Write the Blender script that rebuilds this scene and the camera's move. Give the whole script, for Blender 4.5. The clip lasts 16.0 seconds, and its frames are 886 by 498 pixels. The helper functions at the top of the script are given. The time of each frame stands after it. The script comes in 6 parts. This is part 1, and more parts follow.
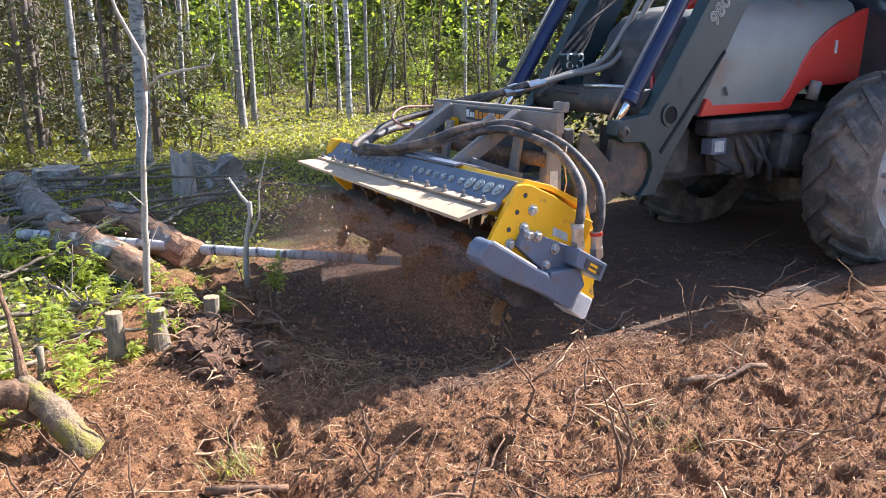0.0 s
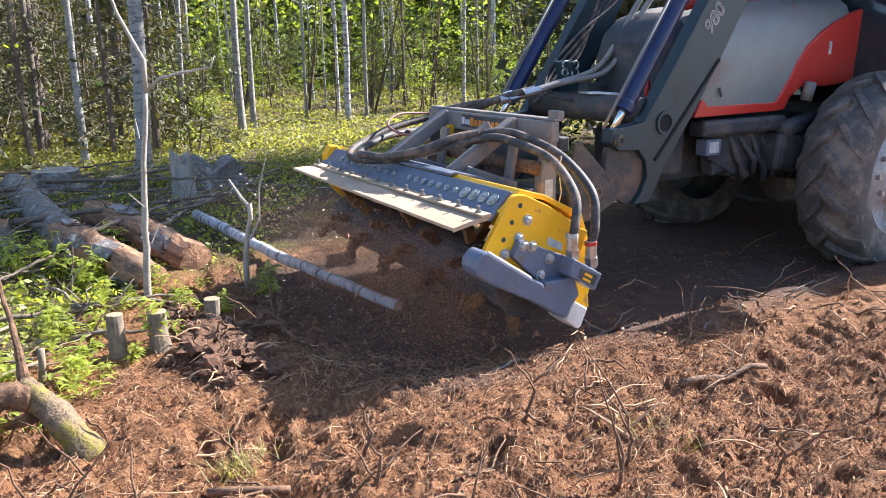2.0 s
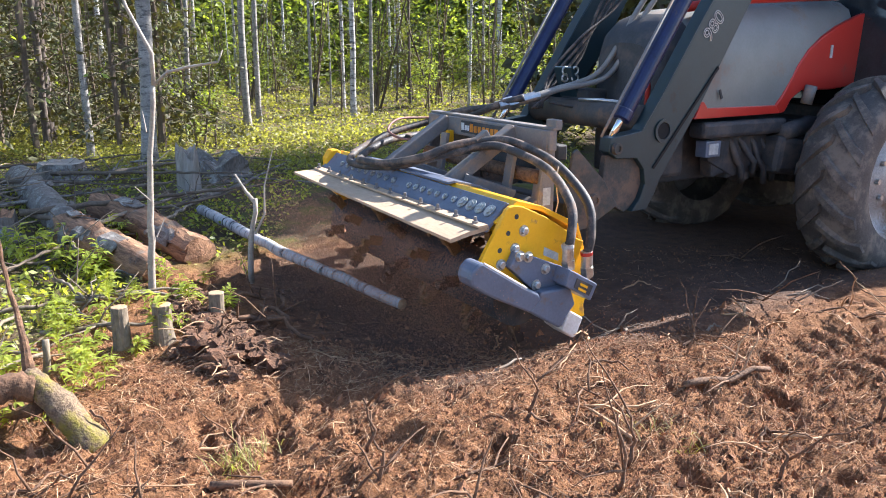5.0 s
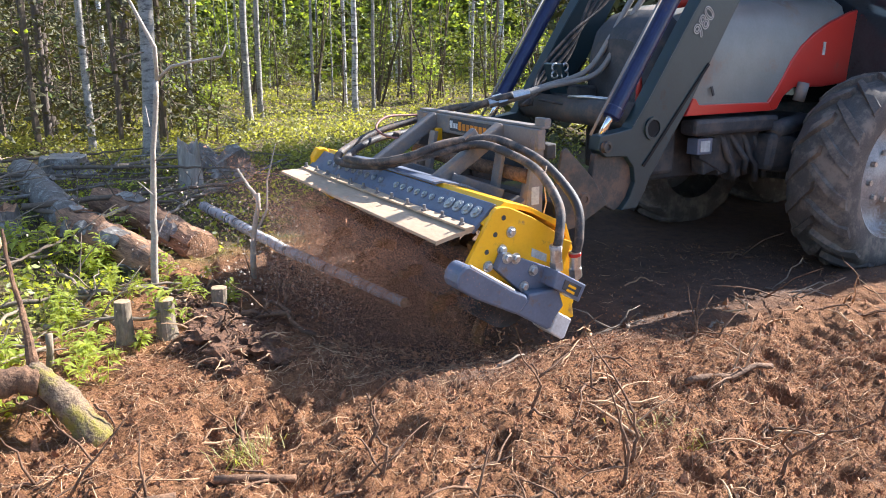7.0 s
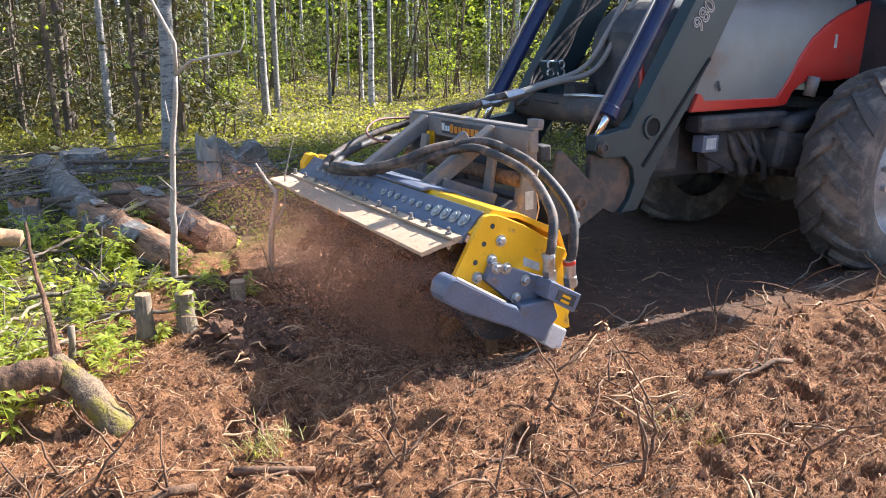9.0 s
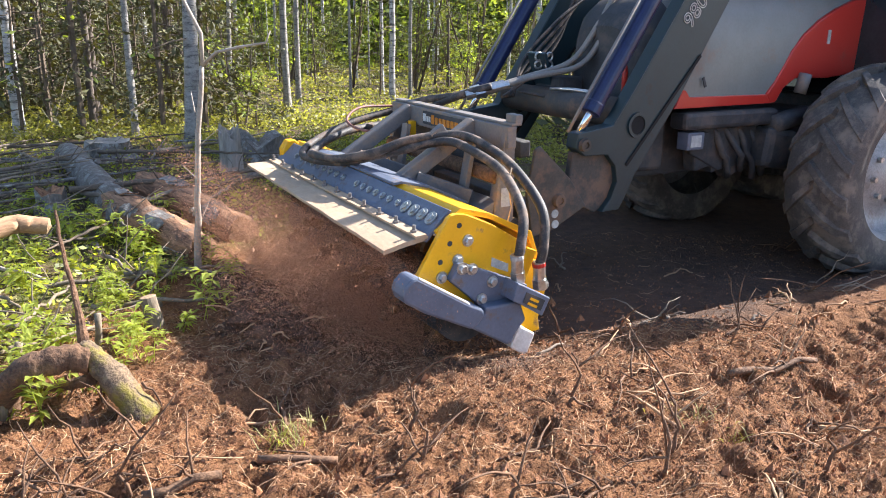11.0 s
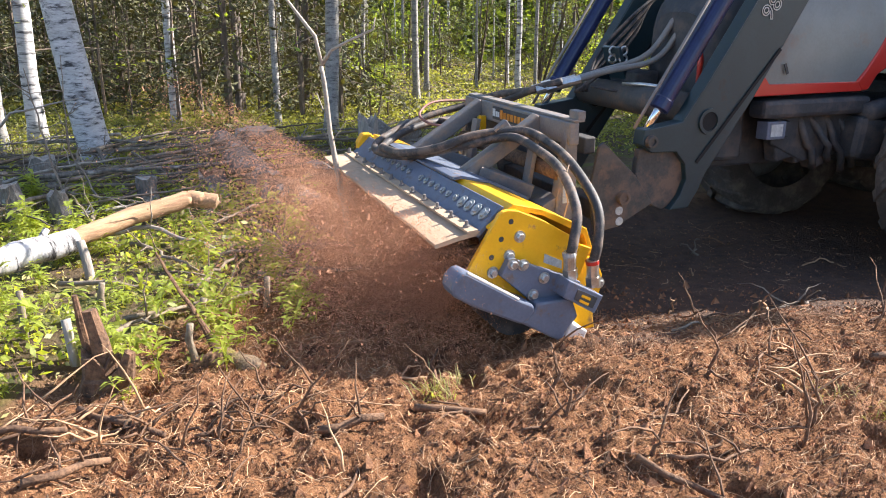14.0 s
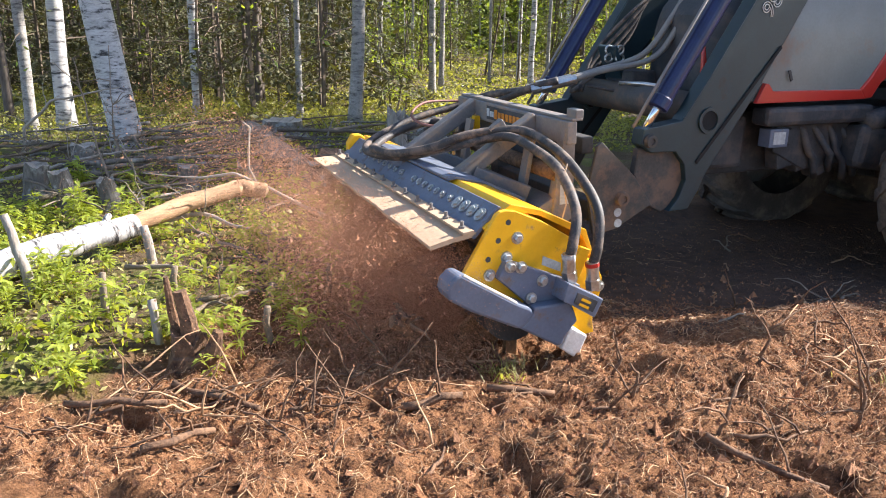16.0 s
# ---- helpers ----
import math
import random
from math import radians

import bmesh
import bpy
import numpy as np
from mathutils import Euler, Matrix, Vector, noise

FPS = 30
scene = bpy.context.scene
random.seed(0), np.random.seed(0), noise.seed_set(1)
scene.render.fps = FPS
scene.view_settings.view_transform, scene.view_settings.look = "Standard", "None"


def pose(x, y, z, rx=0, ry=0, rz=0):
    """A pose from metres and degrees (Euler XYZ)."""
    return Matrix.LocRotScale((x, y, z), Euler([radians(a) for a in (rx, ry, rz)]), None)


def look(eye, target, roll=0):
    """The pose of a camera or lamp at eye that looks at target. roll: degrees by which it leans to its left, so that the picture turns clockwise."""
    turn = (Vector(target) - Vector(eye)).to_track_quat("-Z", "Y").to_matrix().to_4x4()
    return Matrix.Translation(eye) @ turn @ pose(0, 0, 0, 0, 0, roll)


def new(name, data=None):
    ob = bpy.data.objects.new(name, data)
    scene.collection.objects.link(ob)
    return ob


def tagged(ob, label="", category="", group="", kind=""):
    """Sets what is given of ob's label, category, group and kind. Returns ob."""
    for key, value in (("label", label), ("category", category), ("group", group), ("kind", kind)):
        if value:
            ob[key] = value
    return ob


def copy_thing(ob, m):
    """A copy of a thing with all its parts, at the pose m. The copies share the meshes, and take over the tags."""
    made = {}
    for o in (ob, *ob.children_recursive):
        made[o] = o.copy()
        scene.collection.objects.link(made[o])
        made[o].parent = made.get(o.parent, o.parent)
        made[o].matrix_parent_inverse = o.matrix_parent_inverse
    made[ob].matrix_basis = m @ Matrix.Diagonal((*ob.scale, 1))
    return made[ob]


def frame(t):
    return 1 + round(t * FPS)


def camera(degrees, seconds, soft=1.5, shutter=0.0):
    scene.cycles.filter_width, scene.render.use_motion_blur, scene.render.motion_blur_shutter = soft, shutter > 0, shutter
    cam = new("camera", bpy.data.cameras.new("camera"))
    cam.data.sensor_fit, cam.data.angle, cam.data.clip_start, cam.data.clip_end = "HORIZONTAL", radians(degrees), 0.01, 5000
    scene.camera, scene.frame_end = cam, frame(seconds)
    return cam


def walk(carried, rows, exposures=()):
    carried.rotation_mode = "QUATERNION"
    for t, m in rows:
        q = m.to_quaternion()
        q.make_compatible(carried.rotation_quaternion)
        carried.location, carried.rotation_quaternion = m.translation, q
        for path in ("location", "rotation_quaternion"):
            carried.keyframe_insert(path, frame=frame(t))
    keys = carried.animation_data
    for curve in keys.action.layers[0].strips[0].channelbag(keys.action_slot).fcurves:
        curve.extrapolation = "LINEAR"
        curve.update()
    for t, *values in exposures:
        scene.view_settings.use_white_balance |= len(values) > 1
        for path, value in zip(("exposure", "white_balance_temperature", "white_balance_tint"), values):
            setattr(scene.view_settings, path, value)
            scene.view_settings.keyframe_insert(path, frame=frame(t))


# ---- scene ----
cam = camera(60.0, 16.0, soft=1.0)
CAMERA_ROWS = [
    (0, pose(0.001, 0.001, 1.549, 75.50, 0.71, -0.00)),
    (0.5, pose(0.002, -0.001, 1.551, 75.52, 0.82, 0.02)),
    (1, pose(0.003, -0.004, 1.554, 75.51, 0.74, 0.06)),
    (1.5, pose(-0.001, -0.007, 1.551, 75.59, 0.80, -0.05)),
    (2, pose(-0.007, -0.007, 1.552, 75.58, 0.80, -0.12)),
    (2.5, pose(-0.006, -0.009, 1.550, 75.60, 0.70, -0.03)),
    (3, pose(-0.010, -0.010, 1.553, 75.61, 0.60, 0.12)),
    (3.5, pose(-0.011, -0.011, 1.548, 75.63, 0.43, 0.16)),
    (4, pose(-0.015, -0.011, 1.550, 75.61, 0.21, 0.21)),
    (6.5, pose(-0.027, -0.010, 1.548, 75.20, -0.17, 0.34)),
    (7, pose(-0.033, -0.012, 1.550, 75.14, -0.24, 0.39)),
    (7.5, pose(-0.038, -0.011, 1.543, 75.03, -0.27, 0.60)),
    (8, pose(-0.038, -0.011, 1.547, 74.88, -0.03, 0.84)),
    (8.5, pose(-0.038, -0.014, 1.545, 74.89, 0.10, 1.12)),
    (9, pose(-0.043, -0.018, 1.546, 74.77, -0.03, 1.54)),
    (11.5, pose(-0.098, -0.030, 1.546, 74.24, -0.47, 3.76)),
    (12, pose(-0.144, -0.062, 1.542, 74.33, -0.42, 4.60)),
    (12.5, pose(-0.154, -0.121, 1.542, 74.33, -0.31, 4.86)),
    (13, pose(-0.128, -0.200, 1.535, 74.31, 0.05, 7.68)),
    (13.5, pose(-0.130, -0.241, 1.506, 73.90, -0.07, 10.23)),
    (14, pose(-0.185, -0.298, 1.512, 73.88, 0.34, 11.63)),
    (14.5, pose(-0.309, -0.375, 1.515, 73.67, -0.05, 11.91)),
    (15, pose(-0.413, -0.467, 1.518, 73.63, -0.29, 11.69)),
    (15.5, pose(-0.463, -0.537, 1.538, 73.70, -0.38, 11.36)),
    (16, pose(-0.486, -0.556, 1.545, 73.43, -0.73, 11.62)),
]
# crusher: time, x, y, z, roll, pitch, heading
CRUSHER_ROWS = [
    (0, 0.058, 5.007, 0.029, -0.13, -0.02, 211.47),
    (0.5, 0.079, 5.052, -0.043, -0.18, 0.33, 211.36),
    (1, 0.080, 5.038, -0.027, -0.32, -0.01, 211.48),
    (1.5, 0.049, 5.012, -0.009, -0.24, -0.19, 211.46),
    (2, 0.026, 4.998, -0.012, -0.32, -0.07, 211.60),
    (2.5, -0.005, 4.992, -0.009, -0.30, 0.02, 211.51),
    (3, -0.017, 4.998, -0.015, -0.42, 0.10, 211.56),
    (3.5, -0.011, 5.016, -0.032, -0.56, 0.17, 211.57),
    (4, 0.002, 5.050, -0.054, -0.63, 0.40, 211.59),
    (6.5, -0.076, 4.978, -0.080, -0.41, 0.89, 211.93),
    (7, -0.103, 4.972, -0.086, -0.50, 1.11, 212.10),
    (7.5, -0.117, 4.962, -0.096, -0.27, 1.44, 211.96),
    (8, -0.144, 4.945, -0.107, -0.18, 1.70, 212.06),
    (8.5, -0.212, 4.898, -0.114, -0.19, 1.93, 211.93),
    (9, -0.252, 4.765, -0.122, 0.16, 1.92, 212.57),
    (11.5, -0.627, 4.632, -0.094, -1.42, 1.24, 212.92),
    (12, -0.695, 4.570, -0.090, -1.31, 1.28, 213.03),
    (12.5, -0.780, 4.468, -0.083, -1.13, 1.18, 213.41),
    (13, -0.865, 4.497, -0.108, -1.63, 1.45, 213.12),
    (13.5, -0.951, 4.486, -0.130, -1.51, 1.83, 213.28),
    (14, -0.990, 4.421, -0.146, -1.69, 1.39, 213.79),
    (14.5, -1.067, 4.318, -0.137, -1.38, 1.25, 213.96),
    (15, -1.155, 4.241, -0.137, -1.44, 1.57, 214.10),
    (15.5, -1.217, 4.128, -0.123, -1.40, 1.72, 214.38),
    (16, -1.270, 4.008, -0.128, -0.38, 1.90, 214.62),
]

walk(cam, CAMERA_ROWS, exposures=[(0, 1.92, 5720, 14), (8, 1.88, 5840, 14), (12, 1.86, 6000, 14), (16, 1.80, 6150, 14)])

# ---- light ----
SUN_TO = Vector((1.19, 0.76, 1.03)).normalized()
world = bpy.data.worlds.new("sky")
scene.world = world
world.use_nodes = True
wn = world.node_tree
sky = wn.nodes.new("ShaderNodeTexSky")
sky.sky_type = "NISHITA"
sky.sun_disc = False
sky.sun_elevation = math.asin(SUN_TO.z)
sky.sun_rotation = math.atan2(SUN_TO.x, SUN_TO.y)
wn.nodes["Background"].inputs["Strength"].default_value = 0.09
wn.links.new(sky.outputs[0], wn.nodes["Background"].inputs["Color"])
sun = new("sun", bpy.data.lights.new("sun", "SUN"))
sun.data.energy, sun.data.angle, sun.data.color = 5.0, radians(0.55), (1.0, 0.92, 0.80)
sun.matrix_world = look(SUN_TO * 40, (0, 0, 0))


# ---- materials ----
def material(name, color, rough=0.7, metal=0.0, color2=None, scale=6.0, fine=60.0, amount=0.5, bump=0.3, bump_scale=None,
             stretch=(1, 1, 1), dirt=None, dirt_amount=0.0, dirt_scale=3.0, translucent=0.0, random_value=0.0, island=0.0, spec=0.5, through_tint=(1.9, 1.7, 0.5)):
    """A surface with colour variation at two scales, relief, and an optional layer of dirt in patches."""
    m = bpy.data.materials.new(name)
    m.use_nodes = True
    nt, ns = m.node_tree, m.node_tree.nodes
    bsdf = ns["Principled BSDF"]

    def node(kind, **values):
        n = ns.new(kind)
        for key, value in values.items():
            n.inputs[key].default_value = value
        return n
    co = node("ShaderNodeTexCoord")
    mp = node("ShaderNodeMapping", Scale=stretch)
    nt.links.new(co.outputs["Object"], mp.inputs["Vector"])
    big = node("ShaderNodeTexNoise", Scale=scale, Detail=5.0, Roughness=0.6)
    small = node("ShaderNodeTexNoise", Scale=fine, Detail=4.0, Roughness=0.65)
    for n in (big, small):
        nt.links.new(mp.outputs[0], n.inputs["Vector"])
    both = node("ShaderNodeMix")
    both.data_type = "FLOAT"
    both.inputs[0].default_value = 0.45
    nt.links.new(big.outputs["Fac"], both.inputs[2])
    nt.links.new(small.outputs["Fac"], both.inputs[3])
    ramp = ns.new("ShaderNodeValToRGB")
    c2 = color2 or tuple(c * 0.55 for c in color)
    ramp.color_ramp.elements[0].color = (*c2, 1)
    ramp.color_ramp.elements[1].color = (*color, 1)
    ramp.color_ramp.elements[0].position, ramp.color_ramp.elements[1].position = 0.5 - 0.22 * amount - 0.02, 0.5 + 0.22 * (1 - amount) + 0.02
    nt.links.new(both.outputs[0], ramp.inputs[0])
    out = ramp.outputs[0]
    if dirt:
        spot = node("ShaderNodeTexNoise", Scale=dirt_scale, Detail=7.0, Roughness=0.7)
        nt.links.new(co.outputs["Object"], spot.inputs["Vector"])
        edge = ns.new("ShaderNodeMapRange")
        edge.inputs[1].default_value, edge.inputs[2].default_value = 0.62 - 0.3 * dirt_amount, 0.72 - 0.22 * dirt_amount
        nt.links.new(spot.outputs["Fac"], edge.inputs[0])
        mixed = ns.new("ShaderNodeMix")
        mixed.data_type = "RGBA"
        mixed.inputs[7].default_value = (*dirt, 1)
        nt.links.new(edge.outputs[0], mixed.inputs[0])
        nt.links.new(out, mixed.inputs[6])
        out = mixed.outputs[2]
        rr = ns.new("ShaderNodeMapRange")
        rr.inputs[3].default_value, rr.inputs[4].default_value = rough, 0.92
        nt.links.new(edge.outputs[0], rr.inputs[0])
        nt.links.new(rr.outputs[0], bsdf.inputs["Roughness"])
    else:
        bsdf.inputs["Roughness"].default_value = rough
    if random_value or island:
        hsv = ns.new("ShaderNodeHueSaturation")
        src = ns.new("ShaderNodeNewGeometry" if island else "ShaderNodeObjectInfo")
        val = ns.new("ShaderNodeMapRange")
        d = island or random_value
        val.inputs[3].default_value, val.inputs[4].default_value = 1 - d, 1 + d
        nt.links.new(src.outputs["Random Per Island" if island else "Random"], val.inputs[0])
        nt.links.new(val.outputs[0], hsv.inputs["Value"])
        nt.links.new(out, hsv.inputs["Color"])
        out = hsv.outputs[0]
    nt.links.new(out, bsdf.inputs["Base Color"])
    bsdf.inputs["Metallic"].default_value = metal
    bsdf.inputs["Specular IOR Level"].default_value = spec
    if bump:
        bp = node("ShaderNodeBump", Strength=bump, Distance=0.02)
        if bump_scale:
            bt = node("ShaderNodeTexNoise", Scale=bump_scale, Detail=5.0)
            nt.links.new(mp.outputs[0], bt.inputs["Vector"])
            nt.links.new(bt.outputs["Fac"], bp.inputs["Height"])
        else:
            nt.links.new(both.outputs[0], bp.inputs["Height"])
        nt.links.new(bp.outputs[0], bsdf.inputs["Normal"])
    if translucent:
        tr = ns.new("ShaderNodeBsdfTranslucent")
        warm = ns.new("ShaderNodeMix")
        warm.data_type, warm.blend_type = "RGBA", "MULTIPLY"
        warm.inputs[0].default_value = 1.0
        warm.inputs[7].default_value = (*through_tint, 1)
        nt.links.new(out, warm.inputs[6])
        nt.links.new(warm.outputs[2], tr.inputs["Color"])
        mix = ns.new("ShaderNodeMixShader")
        mix.inputs[0].default_value = translucent
        nt.links.new(bsdf.outputs[0], mix.inputs[1])
        nt.links.new(tr.outputs[0], mix.inputs[2])
        nt.links.new(mix.outputs[0], ns["Material Output"].inputs["Surface"])
    return m


SOIL = (0.26, 0.125, 0.058)
M_YELLOW = material("yellow_paint", (0.86, 0.45, 0.008), 0.35, color2=(0.78, 0.39, 0.008), bump=0.03, dirt=(0.30, 0.16, 0.06), dirt_amount=0.05, dirt_scale=7)
M_CASE = material("blue_grey_paint", (0.135, 0.158, 0.215), 0.40, color2=(0.10, 0.118, 0.16), bump=0.05, dirt=(0.17, 0.12, 0.09), dirt_amount=0.22, dirt_scale=9)
M_WORN = material("worn_bright_steel", (0.78, 0.75, 0.71), 0.45, 0.15, color2=(0.58, 0.53, 0.47), scale=14, bump=0.15, dirt=(0.22, 0.15, 0.10), dirt_amount=0.15)
M_BOLT = material("zinc_bolt", (0.62, 0.62, 0.60), 0.35, 0.85, bump=0.05, scale=30)
M_FRAME = material("dusty_grey_frame_paint", (0.20, 0.18, 0.165), 0.55, color2=(0.13, 0.122, 0.118), bump=0.08, dirt=(0.27, 0.20, 0.145), dirt_amount=0.36, dirt_scale=5)
M_FLAP = material("dusty_rubber_flap", (0.50, 0.36, 0.235), 0.9, color2=(0.38, 0.27, 0.17), scale=4, fine=45, bump=0.2, stretch=(1, 0.4, 1), dirt=(0.24, 0.17, 0.115), dirt_amount=0.02, dirt_scale=6)
M_HOSE = material("black_rubber_hose", (0.045, 0.04, 0.038), 0.6, bump=0.2, fine=160, dirt=(0.17, 0.125, 0.095), dirt_amount=0.5, dirt_scale=9)
M_FITTING = material("steel_fitting", (0.68, 0.66, 0.62), 0.3, 0.9, bump=0.05)
M_LOADER = material("dark_green_grey_paint", (0.015, 0.037, 0.047), 0.40, color2=(0.012, 0.028, 0.036), bump=0.04, dirt=(0.05, 0.045, 0.04), dirt_amount=0.05, dirt_scale=4)
M_LOADER_DIRTY = material("muddy_loader_paint", (0.075, 0.065, 0.055), 0.65, color2=(0.04, 0.038, 0.036), bump=0.2, dirt=(0.15, 0.10, 0.07), dirt_amount=0.4, dirt_scale=5)
M_CYL = material("dark_blue_cylinder_paint", (0.018, 0.026, 0.085), 0.28, bump=0.03, dirt=(0.09, 0.07, 0.06), dirt_amount=0.1)
M_CHROME = material("chromed_rod", (0.8, 0.8, 0.8), 0.12, 1.0, color2=(0.7, 0.7, 0.7), bump=0.0)
M_RED = material("red_hood_paint", (0.46, 0.036, 0.024), 0.28, color2=(0.45, 0.03, 0.02), bump=0.02, dirt=(0.22, 0.12, 0.09), dirt_amount=0.12, dirt_scale=2.5)
M_HOOD = material("grey_hood_paint", (0.20, 0.216, 0.205), 0.38, color2=(0.17, 0.182, 0.172), bump=0.02, dirt=(0.24, 0.19, 0.15), dirt_amount=0.2, dirt_scale=2.5)
M_BLACK = material("black_engine_metal", (0.045, 0.047, 0.052), 0.6, bump=0.2, dirt=(0.10, 0.085, 0.075), dirt_amount=0.4, dirt_scale=6)
M_TYRE = material("dusty_tyre_rubber", (0.12, 0.105, 0.092), 0.9, color2=(0.065, 0.058, 0.054), scale=5, bump=0.25, fine=90, dirt=(0.20, 0.165, 0.135), dirt_amount=0.45, dirt_scale=5)
M_RIM = material("silver_rim_paint", (0.42, 0.42, 0.42), 0.5, 0.3, bump=0.08, dirt=(0.22, 0.16, 0.12), dirt_amount=0.3)
M_GLASS = material("dark_cab_glass", (0.02, 0.025, 0.03), 0.08, bump=0.0)
# near-black that paints the shade inside openings which aren't cut
M_HOLE_SHADE = material("hole_shade_black", (0.008, 0.008, 0.009), 0.9, bump=0.0)
M_ORANGE = material("orange_letters", (0.75, 0.25, 0.015), 0.5, bump=0.0)
M_WHITE = material("white_letters", (0.72, 0.72, 0.70), 0.5, bump=0.0)
M_STICKER = material("pale_sticker", (0.55, 0.57, 0.56), 0.45, bump=0.0)
# paint and peat dirt, both darkened further to paint the dark under the flap
M_TOOTH = material("orange_tooth_paint", (0.30, 0.15, 0.03), 0.6, color2=(0.13, 0.06, 0.02), bump=0.2, dirt=(0.06, 0.032, 0.02), dirt_amount=0.75)
M_BARK_LOG = material("mossy_grey_log_bark", (0.23, 0.20, 0.17), 0.9, color2=(0.09, 0.075, 0.06), scale=9, fine=45, bump=1.0, stretch=(1, 1, 0.4), dirt=(0.34, 0.33, 0.29), dirt_amount=0.35, dirt_scale=9)
M_ROT = material("rotten_red_brown_wood", (0.43, 0.235, 0.125), 0.95, color2=(0.075, 0.038, 0.022), scale=14, fine=70, bump=1.0, stretch=(1, 1, 0.12), dirt=(0.17, 0.14, 0.11), dirt_amount=0.22, dirt_scale=4)
M_BARE = material("bare_orange_brown_wood", (0.47, 0.30, 0.16), 0.8, color2=(0.25, 0.14, 0.075), scale=9, fine=60, bump=0.6, stretch=(1, 1, 0.2))
M_WOOD = material("pale_cut_wood", (0.44, 0.31, 0.185), 0.8, color2=(0.27, 0.17, 0.09), scale=10, fine=80, bump=0.3)
M_GREYWOOD = material("weathered_grey_wood", (0.39, 0.35, 0.30), 0.9, color2=(0.20, 0.17, 0.14), scale=6, fine=50, bump=0.6, stretch=(1, 1, 0.15))
M_STUMP = material("alder_stump_bark", (0.30, 0.235, 0.16), 0.9, color2=(0.10, 0.08, 0.055), scale=9, fine=60, bump=0.6, stretch=(1, 1, 0.4))
M_ROOT = material("earthy_root_bark", (0.22, 0.12, 0.062), 0.9, color2=(0.06, 0.032, 0.019), scale=18, fine=60, bump=0.8)
M_MOSS = material("mossy_root_bark", (0.30, 0.21, 0.125), 0.95, color2=(0.06, 0.04, 0.026), scale=18, fine=90, bump=1.0, dirt=(0.20, 0.165, 0.025), dirt_amount=0.5, dirt_scale=9)
M_FIBRE = material("pale_root_fibre", (0.50, 0.32, 0.17), 0.85, color2=(0.27, 0.15, 0.08), bump=0.3, island=0.4)
M_CLOD = material("peat_clod", (0.37, 0.178, 0.084), 0.95, color2=(0.17, 0.080, 0.040), scale=20, fine=120, bump=0.8, island=0.35)
M_LUMP = material("torn_peat_lump", (0.19, 0.092, 0.046), 0.95, color2=(0.06, 0.030, 0.017), scale=22, fine=120, bump=1.0)
M_CHIP = material("flying_peat_crumb", (0.54, 0.305, 0.195), 0.95, color2=(0.40, 0.215, 0.135), bump=0.0, island=0.25, translucent=0.5, through_tint=(1.5, 1.35, 1.2))
M_PALECHIP = material("flying_wood_chip", (0.52, 0.41, 0.30), 0.8, bump=0.0, island=0.3)
M_SAPLING = material("pale_sapling_bark", (0.44, 0.38, 0.31), 0.85, color2=(0.24, 0.20, 0.16), bump=0.4)
M_TWIG = material("grey_twig_bark", (0.27, 0.215, 0.16), 0.85, color2=(0.14, 0.105, 0.075), bump=0.4, island=0.2)
M_DARKTWIG = material("dark_twig_bark", (0.16, 0.12, 0.085), 0.9, bump=0.3, island=0.3)
M_TRUNK_DARK = material("dark_spruce_bark", (0.175, 0.14, 0.115), 0.95, color2=(0.075, 0.06, 0.052), scale=6, fine=35, bump=0.9, stretch=(1, 1, 0.3))
M_TRUNK_GREY = material("grey_aspen_bark", (0.40, 0.375, 0.34), 0.9, color2=(0.20, 0.185, 0.165), scale=5, fine=30, bump=0.6, stretch=(1, 1, 1.6), dirt=(0.075, 0.07, 0.066), dirt_amount=0.36, dirt_scale=9)
M_BIRCH = material("birch_bark", (0.60, 0.58, 0.56), 0.8, color2=(0.36, 0.345, 0.33), scale=3, fine=20, bump=0.4, stretch=(1, 1, 3.0),
                   dirt=(0.045, 0.042, 0.042), dirt_amount=0.42, dirt_scale=7)
M_LEAF = material("young_birch_leaf", (0.29, 0.35, 0.085), 0.5, color2=(0.15, 0.19, 0.045), bump=0.0, translucent=0.55, island=0.5, through_tint=(1.75, 1.75, 0.5))
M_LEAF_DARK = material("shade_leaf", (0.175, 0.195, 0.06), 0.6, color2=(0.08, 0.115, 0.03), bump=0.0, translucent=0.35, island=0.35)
M_NEEDLE = material("spruce_needles", (0.108, 0.112, 0.040), 0.7, color2=(0.062, 0.056, 0.024), bump=0.0, translucent=0.15, island=0.35)
M_HERB = material("fresh_herb_leaf", (0.38, 0.42, 0.085), 0.38, color2=(0.22, 0.28, 0.05), bump=0.0, translucent=0.55, island=0.35)
M_BERRY = material("bilberry_cover_leaf", (0.33, 0.335, 0.098), 0.5, color2=(0.18, 0.165, 0.055), bump=0.0, translucent=0.5, island=0.3, through_tint=(1.65, 1.65, 0.55))
M_DRYGRASS = material("dry_grass", (0.42, 0.38, 0.16), 0.8, bump=0.0, island=0.3, translucent=0.3)
for birch in (M_BIRCH, M_TRUNK_GREY):
    spots = [n for n in birch.node_tree.nodes if n.type == "TEX_NOISE"][2]
    flat = birch.node_tree.nodes.new("ShaderNodeMapping")
    flat.inputs["Scale"].default_value = (0.8, 0.8, 3.2)
    tc = [n for n in birch.node_tree.nodes if n.type == "TEX_COORD"][0]
    birch.node_tree.links.new(tc.outputs["Object"], flat.inputs["Vector"])
    birch.node_tree.links.new(flat.outputs[0], spots.inputs["Vector"])


